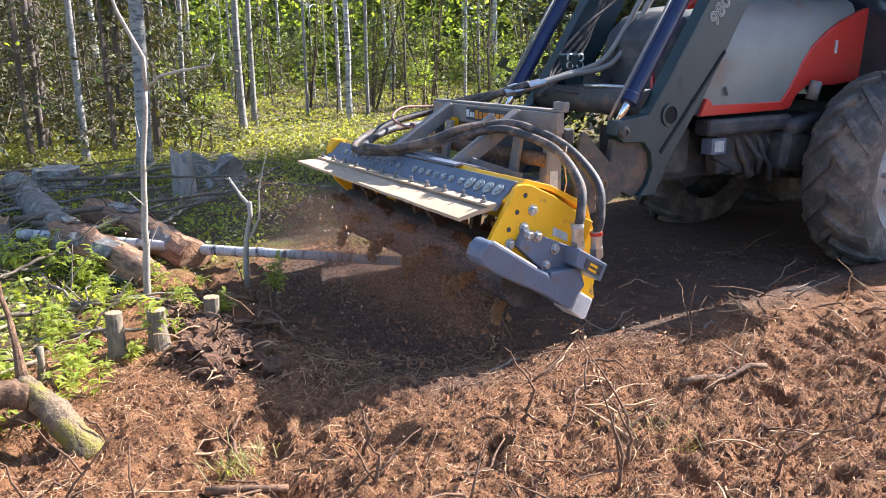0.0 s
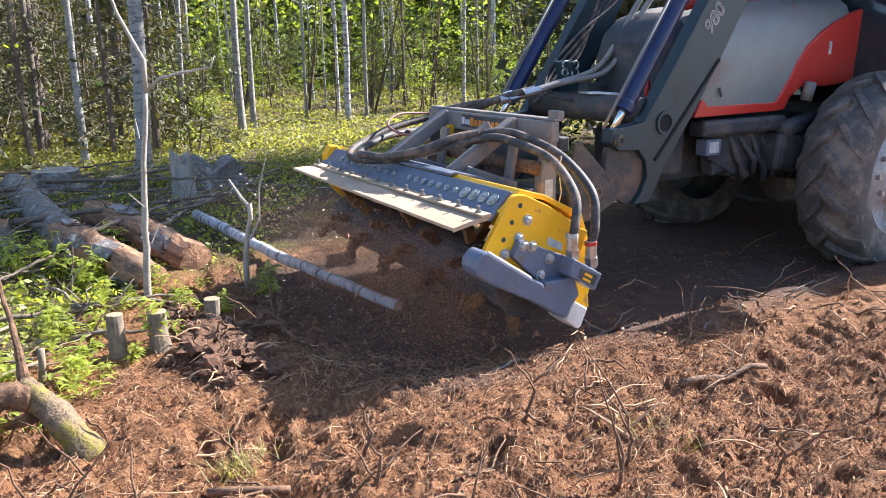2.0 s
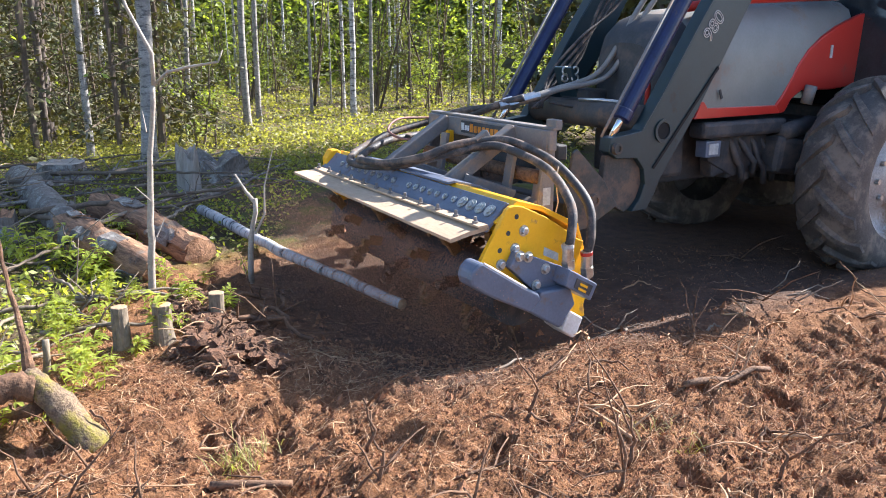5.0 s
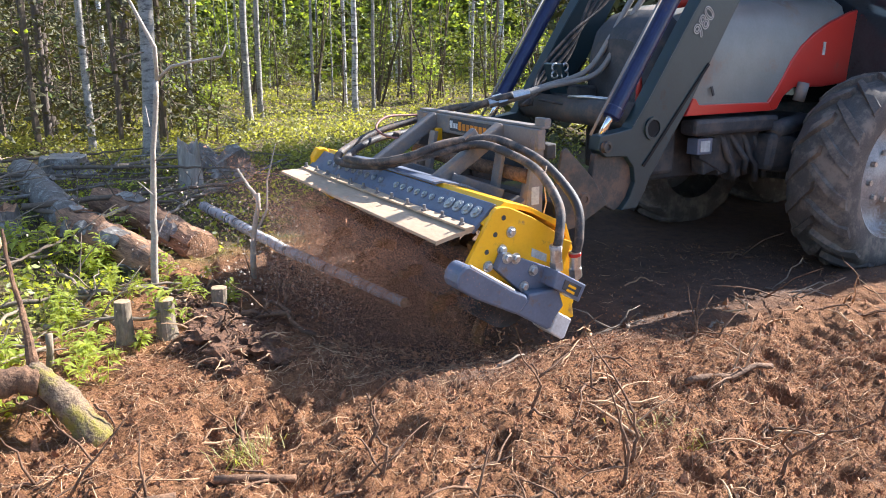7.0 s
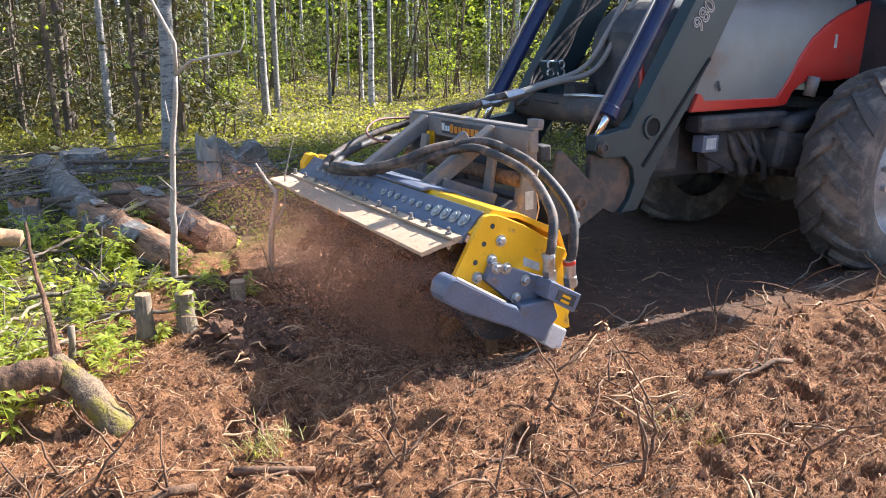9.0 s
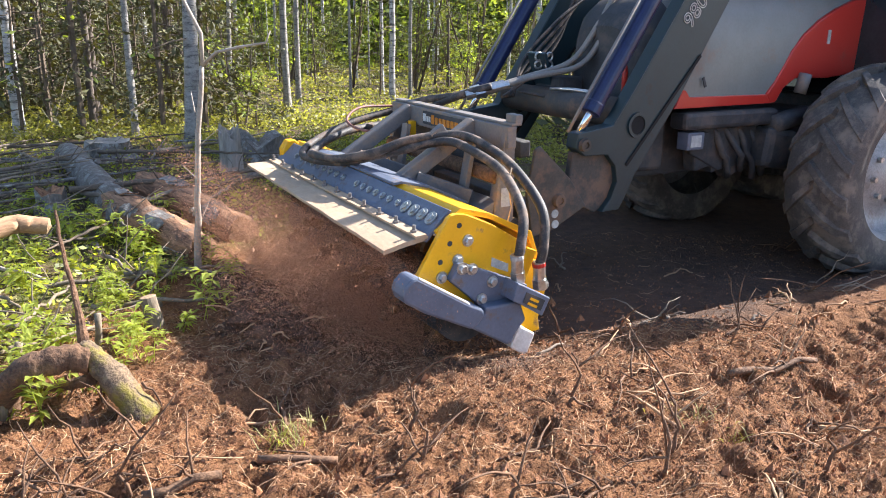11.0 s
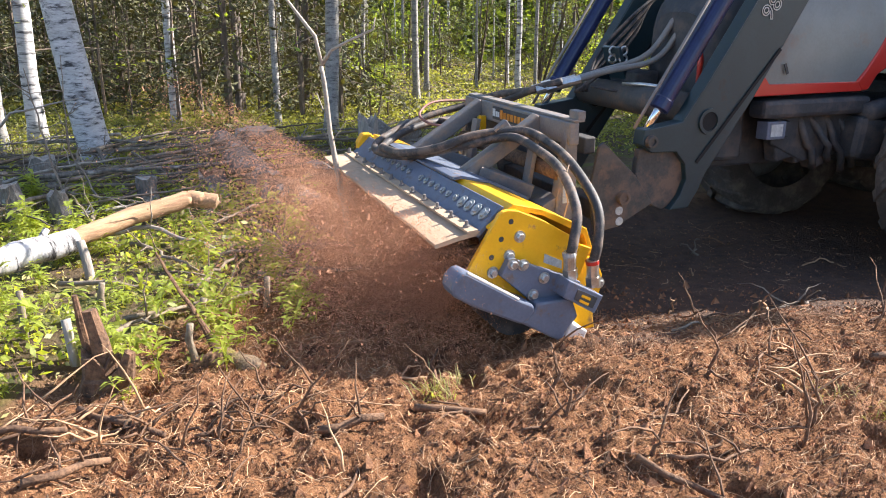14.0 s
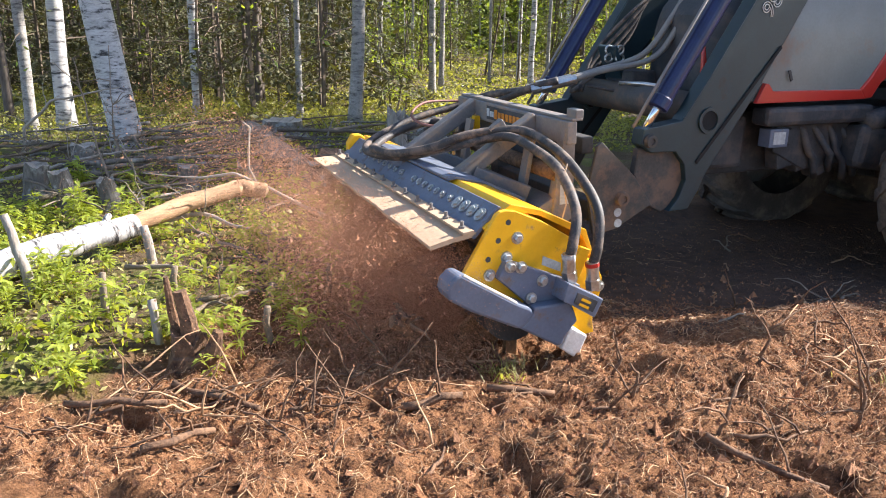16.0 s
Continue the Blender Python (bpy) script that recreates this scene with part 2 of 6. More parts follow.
def ground_material():
    """Bare milled peat and forest floor, blended by where the soil has been turned."""
    m = bpy.data.materials.new("milled_peat_and_forest_floor")
    m.use_nodes = True
    nt, ns = m.node_tree, m.node_tree.nodes
    bsdf = ns["Principled BSDF"]
    bsdf.inputs["Roughness"].default_value = 0.95
    bsdf.inputs["Specular IOR Level"].default_value = 0.15
    co = ns.new("ShaderNodeTexCoord")

    def noise_ramp(scale, detail, stops):
        n = ns.new("ShaderNodeTexNoise")
        n.inputs["Scale"].default_value, n.inputs["Detail"].default_value, n.inputs["Roughness"].default_value = scale, detail, 0.68
        nt.links.new(co.outputs["Object"], n.inputs["Vector"])
        r = ns.new("ShaderNodeValToRGB")
        while len(r.color_ramp.elements) < len(stops):
            r.color_ramp.elements.new(0.5)
        for e, (p, c) in zip(r.color_ramp.elements, stops):
            e.position, e.color = p, (*c, 1)
        nt.links.new(n.outputs["Fac"], r.inputs[0])
        return n, r
    _, peat = noise_ramp(9, 8, [(0.32, (0.062, 0.030, 0.017)), (0.5, SOIL), (0.70, (0.40, 0.205, 0.10))])
    _, grain = noise_ramp(110, 5, [(0.32, (0.45, 0.45, 0.45)), (0.62, (1.15, 1.15, 1.15))])
    _, floor = noise_ramp(2.2, 8, [(0.34, (0.10, 0.07, 0.04)), (0.49, (0.13, 0.095, 0.058)), (0.58, (0.12, 0.13, 0.035)), (0.74, (0.24, 0.22, 0.09))])
    mul = ns.new("ShaderNodeMix")
    mul.data_type, mul.blend_type = "RGBA", "MULTIPLY"
    mul.inputs[0].default_value = 0.85
    nt.links.new(peat.outputs[0], mul.inputs[6])
    nt.links.new(grain.outputs[0], mul.inputs[7])
    at = ns.new("ShaderNodeAttribute")
    at.attribute_name = "cover"
    mix = ns.new("ShaderNodeMix")
    mix.data_type = "RGBA"
    nt.links.new(at.outputs["Fac"], mix.inputs[0])
    # the tractor's shade, painted as a darker soil colour along its track
    shade_mask = ns.new("ShaderNodeAttribute")
    shade_mask.attribute_name = "track_shade"
    track_shade = ns.new("ShaderNodeMix")
    track_shade.data_type = "RGBA"
    track_shade.inputs[7].default_value = (0.090, 0.070, 0.060, 1)
    nt.links.new(shade_mask.outputs["Fac"], track_shade.inputs[0])
    nt.links.new(mul.outputs[2], track_shade.inputs[6])
    nt.links.new(track_shade.outputs[2], mix.inputs[6])
    nt.links.new(floor.outputs[0], mix.inputs[7])
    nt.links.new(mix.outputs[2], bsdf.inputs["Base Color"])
    h1, _ = noise_ramp(38, 8, [(0, (0, 0, 0)), (1, (1, 1, 1))])
    bp = ns.new("ShaderNodeBump")
    bp.inputs["Strength"].default_value, bp.inputs["Distance"].default_value = 0.9, 0.03
    nt.links.new(h1.outputs["Fac"], bp.inputs["Height"])
    h2, _ = noise_ramp(170, 4, [(0, (0, 0, 0)), (1, (1, 1, 1))])
    fine = ns.new("ShaderNodeBump")
    fine.inputs["Strength"].default_value, fine.inputs["Distance"].default_value = 0.9, 0.010
    nt.links.new(h2.outputs["Fac"], fine.inputs["Height"])
    nt.links.new(bp.outputs[0], fine.inputs["Normal"])
    nt.links.new(fine.outputs[0], bsdf.inputs["Normal"])
    return m


M_GROUND = ground_material()


# ---- mesh building ----
class Shape:
    """Gathers vertices and faces for one mesh."""

    def __init__(self):
        self.v, self.f = [], []

    def add(self, verts, faces):
        n = len(self.v)
        self.v.extend([tuple(p) for p in verts])
        self.f.extend([tuple(i + n for i in face) for face in faces])
        return self

    def box(self, size, m=None):
        x, y, z = (s / 2 for s in size)
        vs = [Vector((a * x, b * y, c * z)) for a in (-1, 1) for b in (-1, 1) for c in (-1, 1)]
        if m is not None:
            vs = [m @ p for p in vs]
        return self.add(vs, [(0, 1, 3, 2), (4, 6, 7, 5), (0, 4, 5, 1), (2, 3, 7, 6), (0, 2, 6, 4), (1, 5, 7, 3)])

    def beam(self, a, b, w, h, up=(0, 0, 1)):
        a, b = Vector(a), Vector(b)
        d = (b - a).normalized()
        s = d.cross(Vector(up))
        s = s.normalized() if s.length > 1e-4 else Vector((0, 1, 0))
        n = s.cross(d)
        m = Matrix((s, d, n)).transposed().to_4x4()
        m.translation = (a + b) / 2
        return self.box((w, (b - a).length, h), m)

    def prism(self, outline, y0, y1):
        """An outline in x and z, thick along y."""
        k = len(outline)
        vs = [(x, y0, z) for x, z in outline] + [(x, y1, z) for x, z in outline]
        area = sum(outline[i][0] * outline[(i + 1) % k][1] - outline[(i + 1) % k][0] * outline[i][1] for i in range(k))
        a, b = tuple(range(k)), tuple(range(2 * k - 1, k - 1, -1))
        fs = [a, b] + [(i, i + k, (i + 1) % k + k, (i + 1) % k) for i in range(k)]
        if (area > 0) == (y1 > y0):
            pass
        else:
            fs = [tuple(reversed(q)) for q in fs]
        return self.add(vs, fs)

    def tube(self, pts, radii, sides=8, caps=True, rough=0.0, rng=None):
        pts = [Vector(p) for p in pts]
        if not isinstance(radii, (list, tuple)):
            radii = [radii] * len(pts)
        vs, fs = [], []
        ref = None
        for i, p in enumerate(pts):
            d = (pts[min(i + 1, len(pts) - 1)] - pts[max(i - 1, 0)]).normalized()
            if ref is None:
                ref = d.cross(Vector((0.31, 0.87, 0.38))).normalized()
            ref = (ref - d * ref.dot(d)).normalized()
            s = d.cross(ref)
            for k in range(sides):
                a = 2 * math.pi * k / sides
                r = radii[i] * (1 + (rng.uniform(-rough, rough) if rng else 0))
                vs.append(p + (ref * math.cos(a) + s * math.sin(a)) * r)
        for i in range(len(pts) - 1):
            for k in range(sides):
                k2 = (k + 1) % sides
                fs.append((i * sides + k, i * sides + k2, (i + 1) * sides + k2, (i + 1) * sides + k))
        if caps:
            fs.append(tuple(range(sides - 1, -1, -1)))
            fs.append(tuple((len(pts) - 1) * sides + k for k in range(sides)))
        return self.add(vs, fs)

    def lathe(self, profile, centre, axis_y=1, steps=32):
        """A profile of (radius, offset) turned about the y axis through centre."""
        cx, cy, cz = centre
        n = len(profile)
        vs, fs = [], []
        for k in range(steps):
            a = 2 * math.pi * k / steps
            for r, o in profile:
                vs.append((cx + r * math.cos(a), cy + o * axis_y, cz + r * math.sin(a)))
        for k in range(steps):
            for i in range(n - 1):
                a, b = k * n + i, ((k + 1) % steps) * n + i
                fs.append((a, a + 1, b + 1, b))
        return self.add(vs, fs)

    def mesh(self, name, mat, smooth=False):
        me = bpy.data.meshes.new(name)
        me.from_pydata(self.v, [], self.f)
        me.materials.append(mat)
        if smooth:
            me.polygons.foreach_set("use_smooth", [True] * len(me.polygons))
        me.update()
        return me


def thing(name, label, category, m=None, group="", kind=""):
    ob = new(name)
    ob.empty_display_size = 0.1
    if m is not None:
        ob.matrix_world = m
    return tagged(ob, label, category, group, kind)


def part(name, shape, mat, parent=None, label="", smooth=False, bevel=0.0):
    ob = new(name, shape.mesh(name, mat, smooth))
    if parent is not None:
        ob.parent = parent
    if label:
        ob["label"] = label
    if bevel:
        b = ob.modifiers.new("worn_edges", "BEVEL")
        b.width, b.segments, b.limit_method, b.angle_limit = bevel, 2, "ANGLE", radians(35)
    return ob


def bend(a, b, sag, n, rng, wobble=0.0):
    """A wandering line from a to b that sags by a vector at its middle."""
    a, b, sag = Vector(a), Vector(b), Vector(sag)
    out = []
    for i in range(n):
        t = i / (n - 1)
        w = math.sin(math.pi * t)
        out.append(a.lerp(b, t) + sag * w + Vector([rng.uniform(-wobble, wobble) for _ in range(3)]) * (1 if 0 < i else 0))
    return out


def value_noise(x, y, seed):
    xi, yi = np.floor(x).astype(np.int64), np.floor(y).astype(np.int64)
    xf, yf = x - xi, y - yi

    def lattice(i, j):
        h = (i * 374761393 + j * 668265263 + seed * 974711) & 0x7FFFFFFF
        h = ((h ^ (h >> 13)) * 1274126177) & 0x7FFFFFFF
        return ((h ^ (h >> 16)) & 0xFFFF) / 65535.0
    u, v = xf * xf * (3 - 2 * xf), yf * yf * (3 - 2 * yf)
    a, b, c, d = lattice(xi, yi), lattice(xi + 1, yi), lattice(xi, yi + 1), lattice(xi + 1, yi + 1)
    return (a * (1 - u) + b * u) * (1 - v) + (c * (1 - u) + d * u) * v - 0.5


def smoothstep(a, b, x):
    t = np.clip((x - a) / (b - a), 0, 1)
    return t * t * (3 - 2 * t)


# ---- the lie of the land ----
AHEAD, SIDE = (-0.853, -0.522), (0.522, -0.853)  # the tractor's heading and its left


def along_track(x, y):
    """Metres ahead of and beside the place where the crusher starts."""
    dx, dy = x - 0.058, y - 5.007
    return dx * AHEAD[0] + dy * AHEAD[1], dx * SIDE[0] + dy * SIDE[1]


def cover(x, y):
    """1 where the forest floor is still whole, 0 where the soil has been turned."""
    x, y = np.asarray(x, float), np.asarray(y, float)
    wob = 0.5 * value_noise(x * 1.1, y * 1.1, 5) + 0.35 * value_noise(x * 3.1, y * 3.1, 6)
    u, v = along_track(x, y)
    front = 2.75 + 0.72 * np.clip(v, -1.6, 1.5)  # edge of the whole ground in front of the drum
    a = smoothstep(-0.18, 0.22, u - front + 0.9 * wob)
    b = smoothstep(-0.4, 0.5, -1.55 - v + 0.8 * wob)  # beyond the tractor's far side
    near = smoothstep(-0.22, 0.15, (y - 2.05) + (-2.2 - x) * 0.12 + 0.45 * wob)  # bare soil before the camera
    far_right = 1 - smoothstep(5.5, 7.5, x) * (1 - smoothstep(9, 14, y))
    return np.maximum(a * near, b) * far_right


def clods(x, y):
    """Crumbling lumps with sharp creases between them, and a few torn pits."""
    wx, wy = 0.05 * value_noise(x * 5, y * 5, 17), 0.05 * value_noise(x * 5, y * 5, 18)
    p, q = 0.81 * x + 0.59 * y + wx, -0.59 * x + 0.81 * y + wy  # off the grid's own axes, and bent
    a, b = 0.34 * x - 0.94 * y + wy, 0.94 * x + 0.34 * y + wx
    lump = np.abs(value_noise(p * 7.3, q * 8.1, 3)) * 0.085 + np.abs(value_noise(a * 16, b * 15, 4)) * 0.05 + value_noise(p * 37, q * 35, 8) * 0.026
    pit = smoothstep(0.22, 0.38, value_noise(a * 4.7, b * 6.2, 15)) * 0.05
    return lump - 0.036 - pit


def height(x, y):
    x, y = np.asarray(x, float), np.asarray(y, float)
    c = cover(x, y)
    u, v = along_track(x, y)
    bare = 1 - c
    track = (1 - smoothstep(0.95, 1.35, np.abs(v))) * (1 - smoothstep(0.7, 1.5, u))
    h = -0.11 * track
    ridge = np.exp(-((v - 1.75 - 0.4 * value_noise(u * 0.9, v * 0.4, 9)) / 0.28) ** 2) * (1 - smoothstep(1.0, 2.2, u)) * smoothstep(-5.0, -2.0, u)
    h = h + 0.02 * ridge
    near = np.exp(-np.maximum(0, np.maximum(np.abs(x + 0.35) - 4.0, np.abs(y - 3.3) - 2.6)) * 0.9)  # fine relief only where it is seen close by
    n = 0.10 * value_noise(x * 1.3, y * 1.3, 1) + 0.07 * value_noise(x * 3.3, y * 3.3, 2) + near * clods(x, y)
    calm = 0.25 + 0.75 * smoothstep(1.3, 2.1, np.abs(v) + smoothstep(0.5, 1.4, u))
    nf = 0.3 * value_noise(x * 0.35, y * 0.35, 11) + 0.12 * value_noise(x * 1.1, y * 1.1, 12) + 0.05 * value_noise(x * 5, y * 5, 13)
    far = smoothstep(9, 16, y)
    return h + bare * n * calm * (1 - 0.4 * far) + c * nf * (0.25 + 0.75 * far)


def ground_at(x, y):
    return float(height(np.array([x]), np.array([y]))[0])


def spread_lines(lo, hi, fine_lo, fine_hi, step, growth):
    out = list(np.arange(fine_lo, fine_hi, step))
    s, p = step, fine_hi
    while p < hi:
        out.append(p)
        s *= growth
        p += s
    s, p = step, fine_lo - step
    low = []
    while p > lo:
        low.append(p)
        s *= growth
        p -= s
    return np.array(low[::-1] + out)


def build_ground():
    xs = spread_lines(-160, 160, -3.4, 2.9, 0.021, 1.05)
    ys = spread_lines(-60, 220, 1.4, 5.0, 0.021, 1.05)
    gx, gy = np.meshgrid(xs, ys)
    z = height(gx, gy)
    n, k = len(xs), len(ys)
    co = np.stack([gx, gy, z], -1).reshape(-1, 3)
    i = np.arange(n * k).reshape(k, n)
    quads = np.stack([i[:-1, :-1], i[:-1, 1:], i[1:, 1:], i[1:, :-1]], -1).reshape(-1, 4)
    me = bpy.data.meshes.new("ground")
    me.vertices.add(len(co))
    me.vertices.foreach_set("co", co.ravel())
    me.loops.add(quads.size)
    me.loops.foreach_set("vertex_index", quads.ravel().astype(np.int32))
    me.polygons.add(len(quads))
    me.polygons.foreach_set("loop_start", np.arange(0, quads.size, 4, dtype=np.int32))
    me.polygons.foreach_set("use_smooth", np.ones(len(quads), dtype=bool))
    me.attributes.new("cover", "FLOAT", "POINT").data.foreach_set("value", cover(gx, gy).ravel().astype(np.float32))
    u, v = along_track(gx, gy)  # milled peat in the track, coloured darker to paint in the tractor's shade
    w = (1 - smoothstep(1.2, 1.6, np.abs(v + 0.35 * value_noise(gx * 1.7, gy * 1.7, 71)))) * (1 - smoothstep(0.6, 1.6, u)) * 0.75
    me.attributes.new("track_shade", "FLOAT", "POINT").data.foreach_set("value", w.ravel().astype(np.float32))
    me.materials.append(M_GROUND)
    me.update()
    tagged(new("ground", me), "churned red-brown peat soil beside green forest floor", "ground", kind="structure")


build_ground()


# ---- the mulcher on the loader (x ahead, y to its left, z up) ----
def hose(parent, pts, r, name="hose", mat=None, label=""):
    """A smooth hose through a few points."""
    pts = [Vector(p) for p in pts]
    fine = []
    ext = [pts[0] * 2 - pts[1]] + pts + [pts[-1] * 2 - pts[-2]]
    for i in range(1, len(ext) - 2):
        a, b, c, d = ext[i - 1:i + 3]
        for k in range(8):
            t = k / 8
            fine.append(0.5 * (2 * b + (c - a) * t + (2 * a - 5 * b + 4 * c - d) * t * t + (3 * b - a - 3 * c + d) * t ** 3))
    fine.append(pts[-1])
    return part(name, Shape().tube(fine, r, 10), mat or M_HOSE, parent, label, smooth=True)


def bolt(parent, x, y, z, r=0.022, proud=0.02, name="bolt"):
    s = Shape().lathe([(0.0, 0), (r * 1.45, 0), (r * 1.45, 0.006), (0, 0.006)], (x, y, z), 1, 16)
    s.lathe([(r, 0.006), (r, proud), (r * 0.8, proud + 0.004), (0, proud + 0.004)], (x, y, z), 1, 6)
    return part(name, s, M_BOLT, parent)


def build_crusher():
    cr = thing("forestry_mulcher", "yellow and grey hydraulic forestry mulcher grinding soil on a front loader", "mulcher")
    plate = [(0.33, 0.853), (0.30, 0.857), (0.25, 0.848), (0.10, 0.778), (-0.062, 0.676), (-0.055, 0.60), (-0.10, 0.55), (-0.17, 0.555), (-0.213, 0.52), (-0.246, 0.448), (-0.24, 0.37),
             (-0.20, 0.225), (-0.212, 0.155), (-0.12, 0.15), (0.05, 0.19), (0.25, 0.32), (0.54, 0.45), (0.572, 0.52), (0.513, 0.582), (0.35, 0.84)]
    far_plate = [(0.33, 0.853), (0.30, 0.857), (0.25, 0.848), (0.10, 0.778), (-0.17, 0.60), (-0.24, 0.40), (-0.20, 0.20), (0.0, 0.18), (0.12, 0.36), (0.33, 0.56), (0.42, 0.70)]
    part("side_plate", Shape().prism(plate, 1.12, 1.15), M_YELLOW, cr, bevel=0.004)
    part("side_plate", Shape().prism(far_plate, -1.17, -1.14), M_YELLOW, cr, bevel=0.004)
    # bent-in shoulder on top of the near plate
    part("hood_shoulder", Shape().add(
        [(0.255, 1.119, 0.862), (0.10, 1.119, 0.779), (-0.055, 1.119, 0.679), (-0.02, 0.95, 0.70), (0.12, 0.95, 0.80), (0.25, 0.95, 0.87),
         (0.255, 1.119, 0.85), (0.10, 1.119, 0.765), (-0.055, 1.119, 0.665), (-0.02, 0.95, 0.685), (0.12, 0.95, 0.785), (0.25, 0.95, 0.855)],
        [(0, 1, 4, 5), (1, 2, 3, 4), (11, 10, 7, 6), (10, 9, 8, 7), (0, 6, 7, 1), (1, 7, 8, 2), (3, 9, 10, 4), (4, 10, 11, 5), (0, 5, 11, 6), (2, 8, 9, 3)]), M_YELLOW, cr, bevel=0.003)
    roof = [(0.40, 0.775), (0.26, 0.875), (0.10, 0.83), (-0.16, 0.70), (-0.25, 0.45), (-0.24, 0.44), (-0.14, 0.67), (0.10, 0.80), (0.25, 0.845), (0.39, 0.76)]
    part("rotor_hood", Shape().prism(roof, -1.14, 1.12), M_YELLOW, cr, "yellow painted rotor hood dusted with soil", bevel=0.003)
    part("cover_plate", Shape().prism([(0.318, 0.888), (0.27, 0.892), (0.10, 0.848), (-0.15, 0.725), (-0.15, 0.705), (0.10, 0.832), (0.27, 0.876), (0.318, 0.872)], -0.66, 0.52), M_CASE, cr, "blue-grey cover plate on the hood", bevel=0.003)
    # bolted front beam with large round studs
    beam = [(0.455, 0.735), (0.315, 0.868), (0.298, 0.86), (0.436, 0.722)]
    part("front_beam", Shape().prism(beam, -1.12, 1.10), M_CASE, cr, "blue-grey bolted wear beam", bevel=0.003)
    n = Vector((0.69, 0, 0.724))
    for y in [1.03 - 0.088 * i for i in range(5)] + [0.58 - 0.085 * i for i in range(6)] + [-0.05 - 0.1 * i for i in range(9)]:
        r = 0.037 if y > 0.7 else 0.021
        c = Vector((0.372, y, 0.816)) + n * 0.0
        s = Shape().tube([c, c + n * 0.008], r, 16)
        s.tube([c + n * 0.008, c + n * 0.017], r * 0.62, 6)
        part("stud", s, M_BOLT, cr)
    # flap and its clamp strip
    rng = random.Random(3)
    s = Shape()
    k = 40
    vs, fs = [], []
    for i in range(k + 1):
        y = -1.10 + 2.20 * i / k
        wob = 0.008 * math.sin(i * 0.7) + 0.004 * rng.uniform(-1, 1)
        drop = 0.006 + 0.036 * i / k
        for dx, dz in ((0.0, 0.0), (0.12, -drop * 0.4 + wob * 0.4), (0.225 + wob, -drop + wob * 0.6), (0.225 + wob, -drop - 0.017 + wob * 0.6), (0.12, -drop * 0.4 - 0.017), (0.0, -0.017)):
            vs.append((0.43 + dx, y, 0.755 + dz))
    for i in range(k):
        for j in range(6):
            fs.append((i * 6 + j, (i + 1) * 6 + j, (i + 1) * 6 + (j + 1) % 6, i * 6 + (j + 1) % 6))
    fs += [(5, 4, 3, 2, 1, 0), tuple(k * 6 + j for j in range(6))]
    part("debris_flap", s.add(vs, fs), M_FLAP, cr, "worn sand-coloured rubber debris flap", bevel=0.002)
    part("clamp_strip", Shape().box((0.055, 2.2, 0.012), pose(0.475, 0.02, 0.764, 0, 4, 0)), M_FLAP, cr)
    for i in range(12):
        y = 1.05 - i * 0.19
        c = Vector((0.478, y, 0.768))
        part("clamp_bolt", Shape().tube([c, c + Vector((0, 0, 0.012))], 0.017, 6).tube([c, c + Vector((0, 0, 0.036))], 0.009, 8), M_FRAME, cr)
    # drive case on the near end
    lower = [(0.655, 0.549), (0.645, 0.59), (0.606, 0.624), (0.58, 0.626), (0.302, 0.445), (0.228, 0.407), (0.212, 0.373), (0.255, 0.325), (0.291, 0.311), (0.539, 0.441), (0.645, 0.513)]
    case1 = part("drive_case", Shape().prism(lower, 1.15, 1.28), M_CASE, cr, "scuffed blue-grey drive case", bevel=0.014)
    # pale strip puts the sun's light on the case's upper edge into colour
    part("bright_edge", Shape().tube([(0.575, 1.272, 0.621), (0.305, 1.272, 0.445)], 0.007, 6), M_WORN, case1, "pale strip painting sunlight along the case's upper edge")
    end = [(0.285, 0.311), (0.072, 0.177), (0.045, 0.178), (0.016, 0.236), (-0.04, 0.29), (0.0, 0.398), (0.205, 0.402), (0.208, 0.372), (0.25, 0.325)]
    part("case_end", Shape().prism(end, 1.15, 1.265), M_CASE, cr, bevel=0.012)
    upper = [(0.363, 0.545), (0.33, 0.60), (0.318, 0.622), (0.285, 0.621), (0.144, 0.556), (-0.01, 0.49), (-0.09, 0.445), (0.0, 0.374), (0.19, 0.384), (0.215, 0.406)]
    part("motor_plate", Shape().prism(upper, 1.15, 1.20), M_CASE, cr, bevel=0.006)
    guard = [(0.05, 0.515), (0.004, 0.49), (-0.151, 0.40), (-0.104, 0.312), (0.018, 0.392), (0.075, 0.425)]
    g = part("motor_guard", Shape().prism(guard, 1.19, 1.31), M_CASE, cr, bevel=0.006)
    part("badge", Shape().prism([(0.0, 0.46), (-0.115, 0.397), (-0.088, 0.345), (0.02, 0.41)], 1.311, 1.315), M_BLACK, g)
    part("badge_mark", Shape().prism([(-0.025, 0.43), (-0.075, 0.402), (-0.069, 0.39), (-0.018, 0.419)], 1.315, 1.318).prism([(-0.012, 0.408), (-0.065, 0.377), (-0.059, 0.365), (-0.005, 0.397)], 1.315, 1.318), M_YELLOW, g)
    part("wear_skid", Shape().prism([(0.01, 0.24), (-0.003, 0.262), (-0.101, 0.20), (-0.055, 0.10), (-0.03, 0.095), (0.048, 0.155)], 1.10, 1.262), M_WORN, cr, "ground-polished pale steel skid", bevel=0.008)
    part("wear_skid", Shape().prism([(0.01, 0.24), (-0.003, 0.262), (-0.101, 0.20), (-0.055, 0.10), (-0.03, 0.095), (0.048, 0.155)], -1.30, -1.12), M_WORN, cr, bevel=0.008)
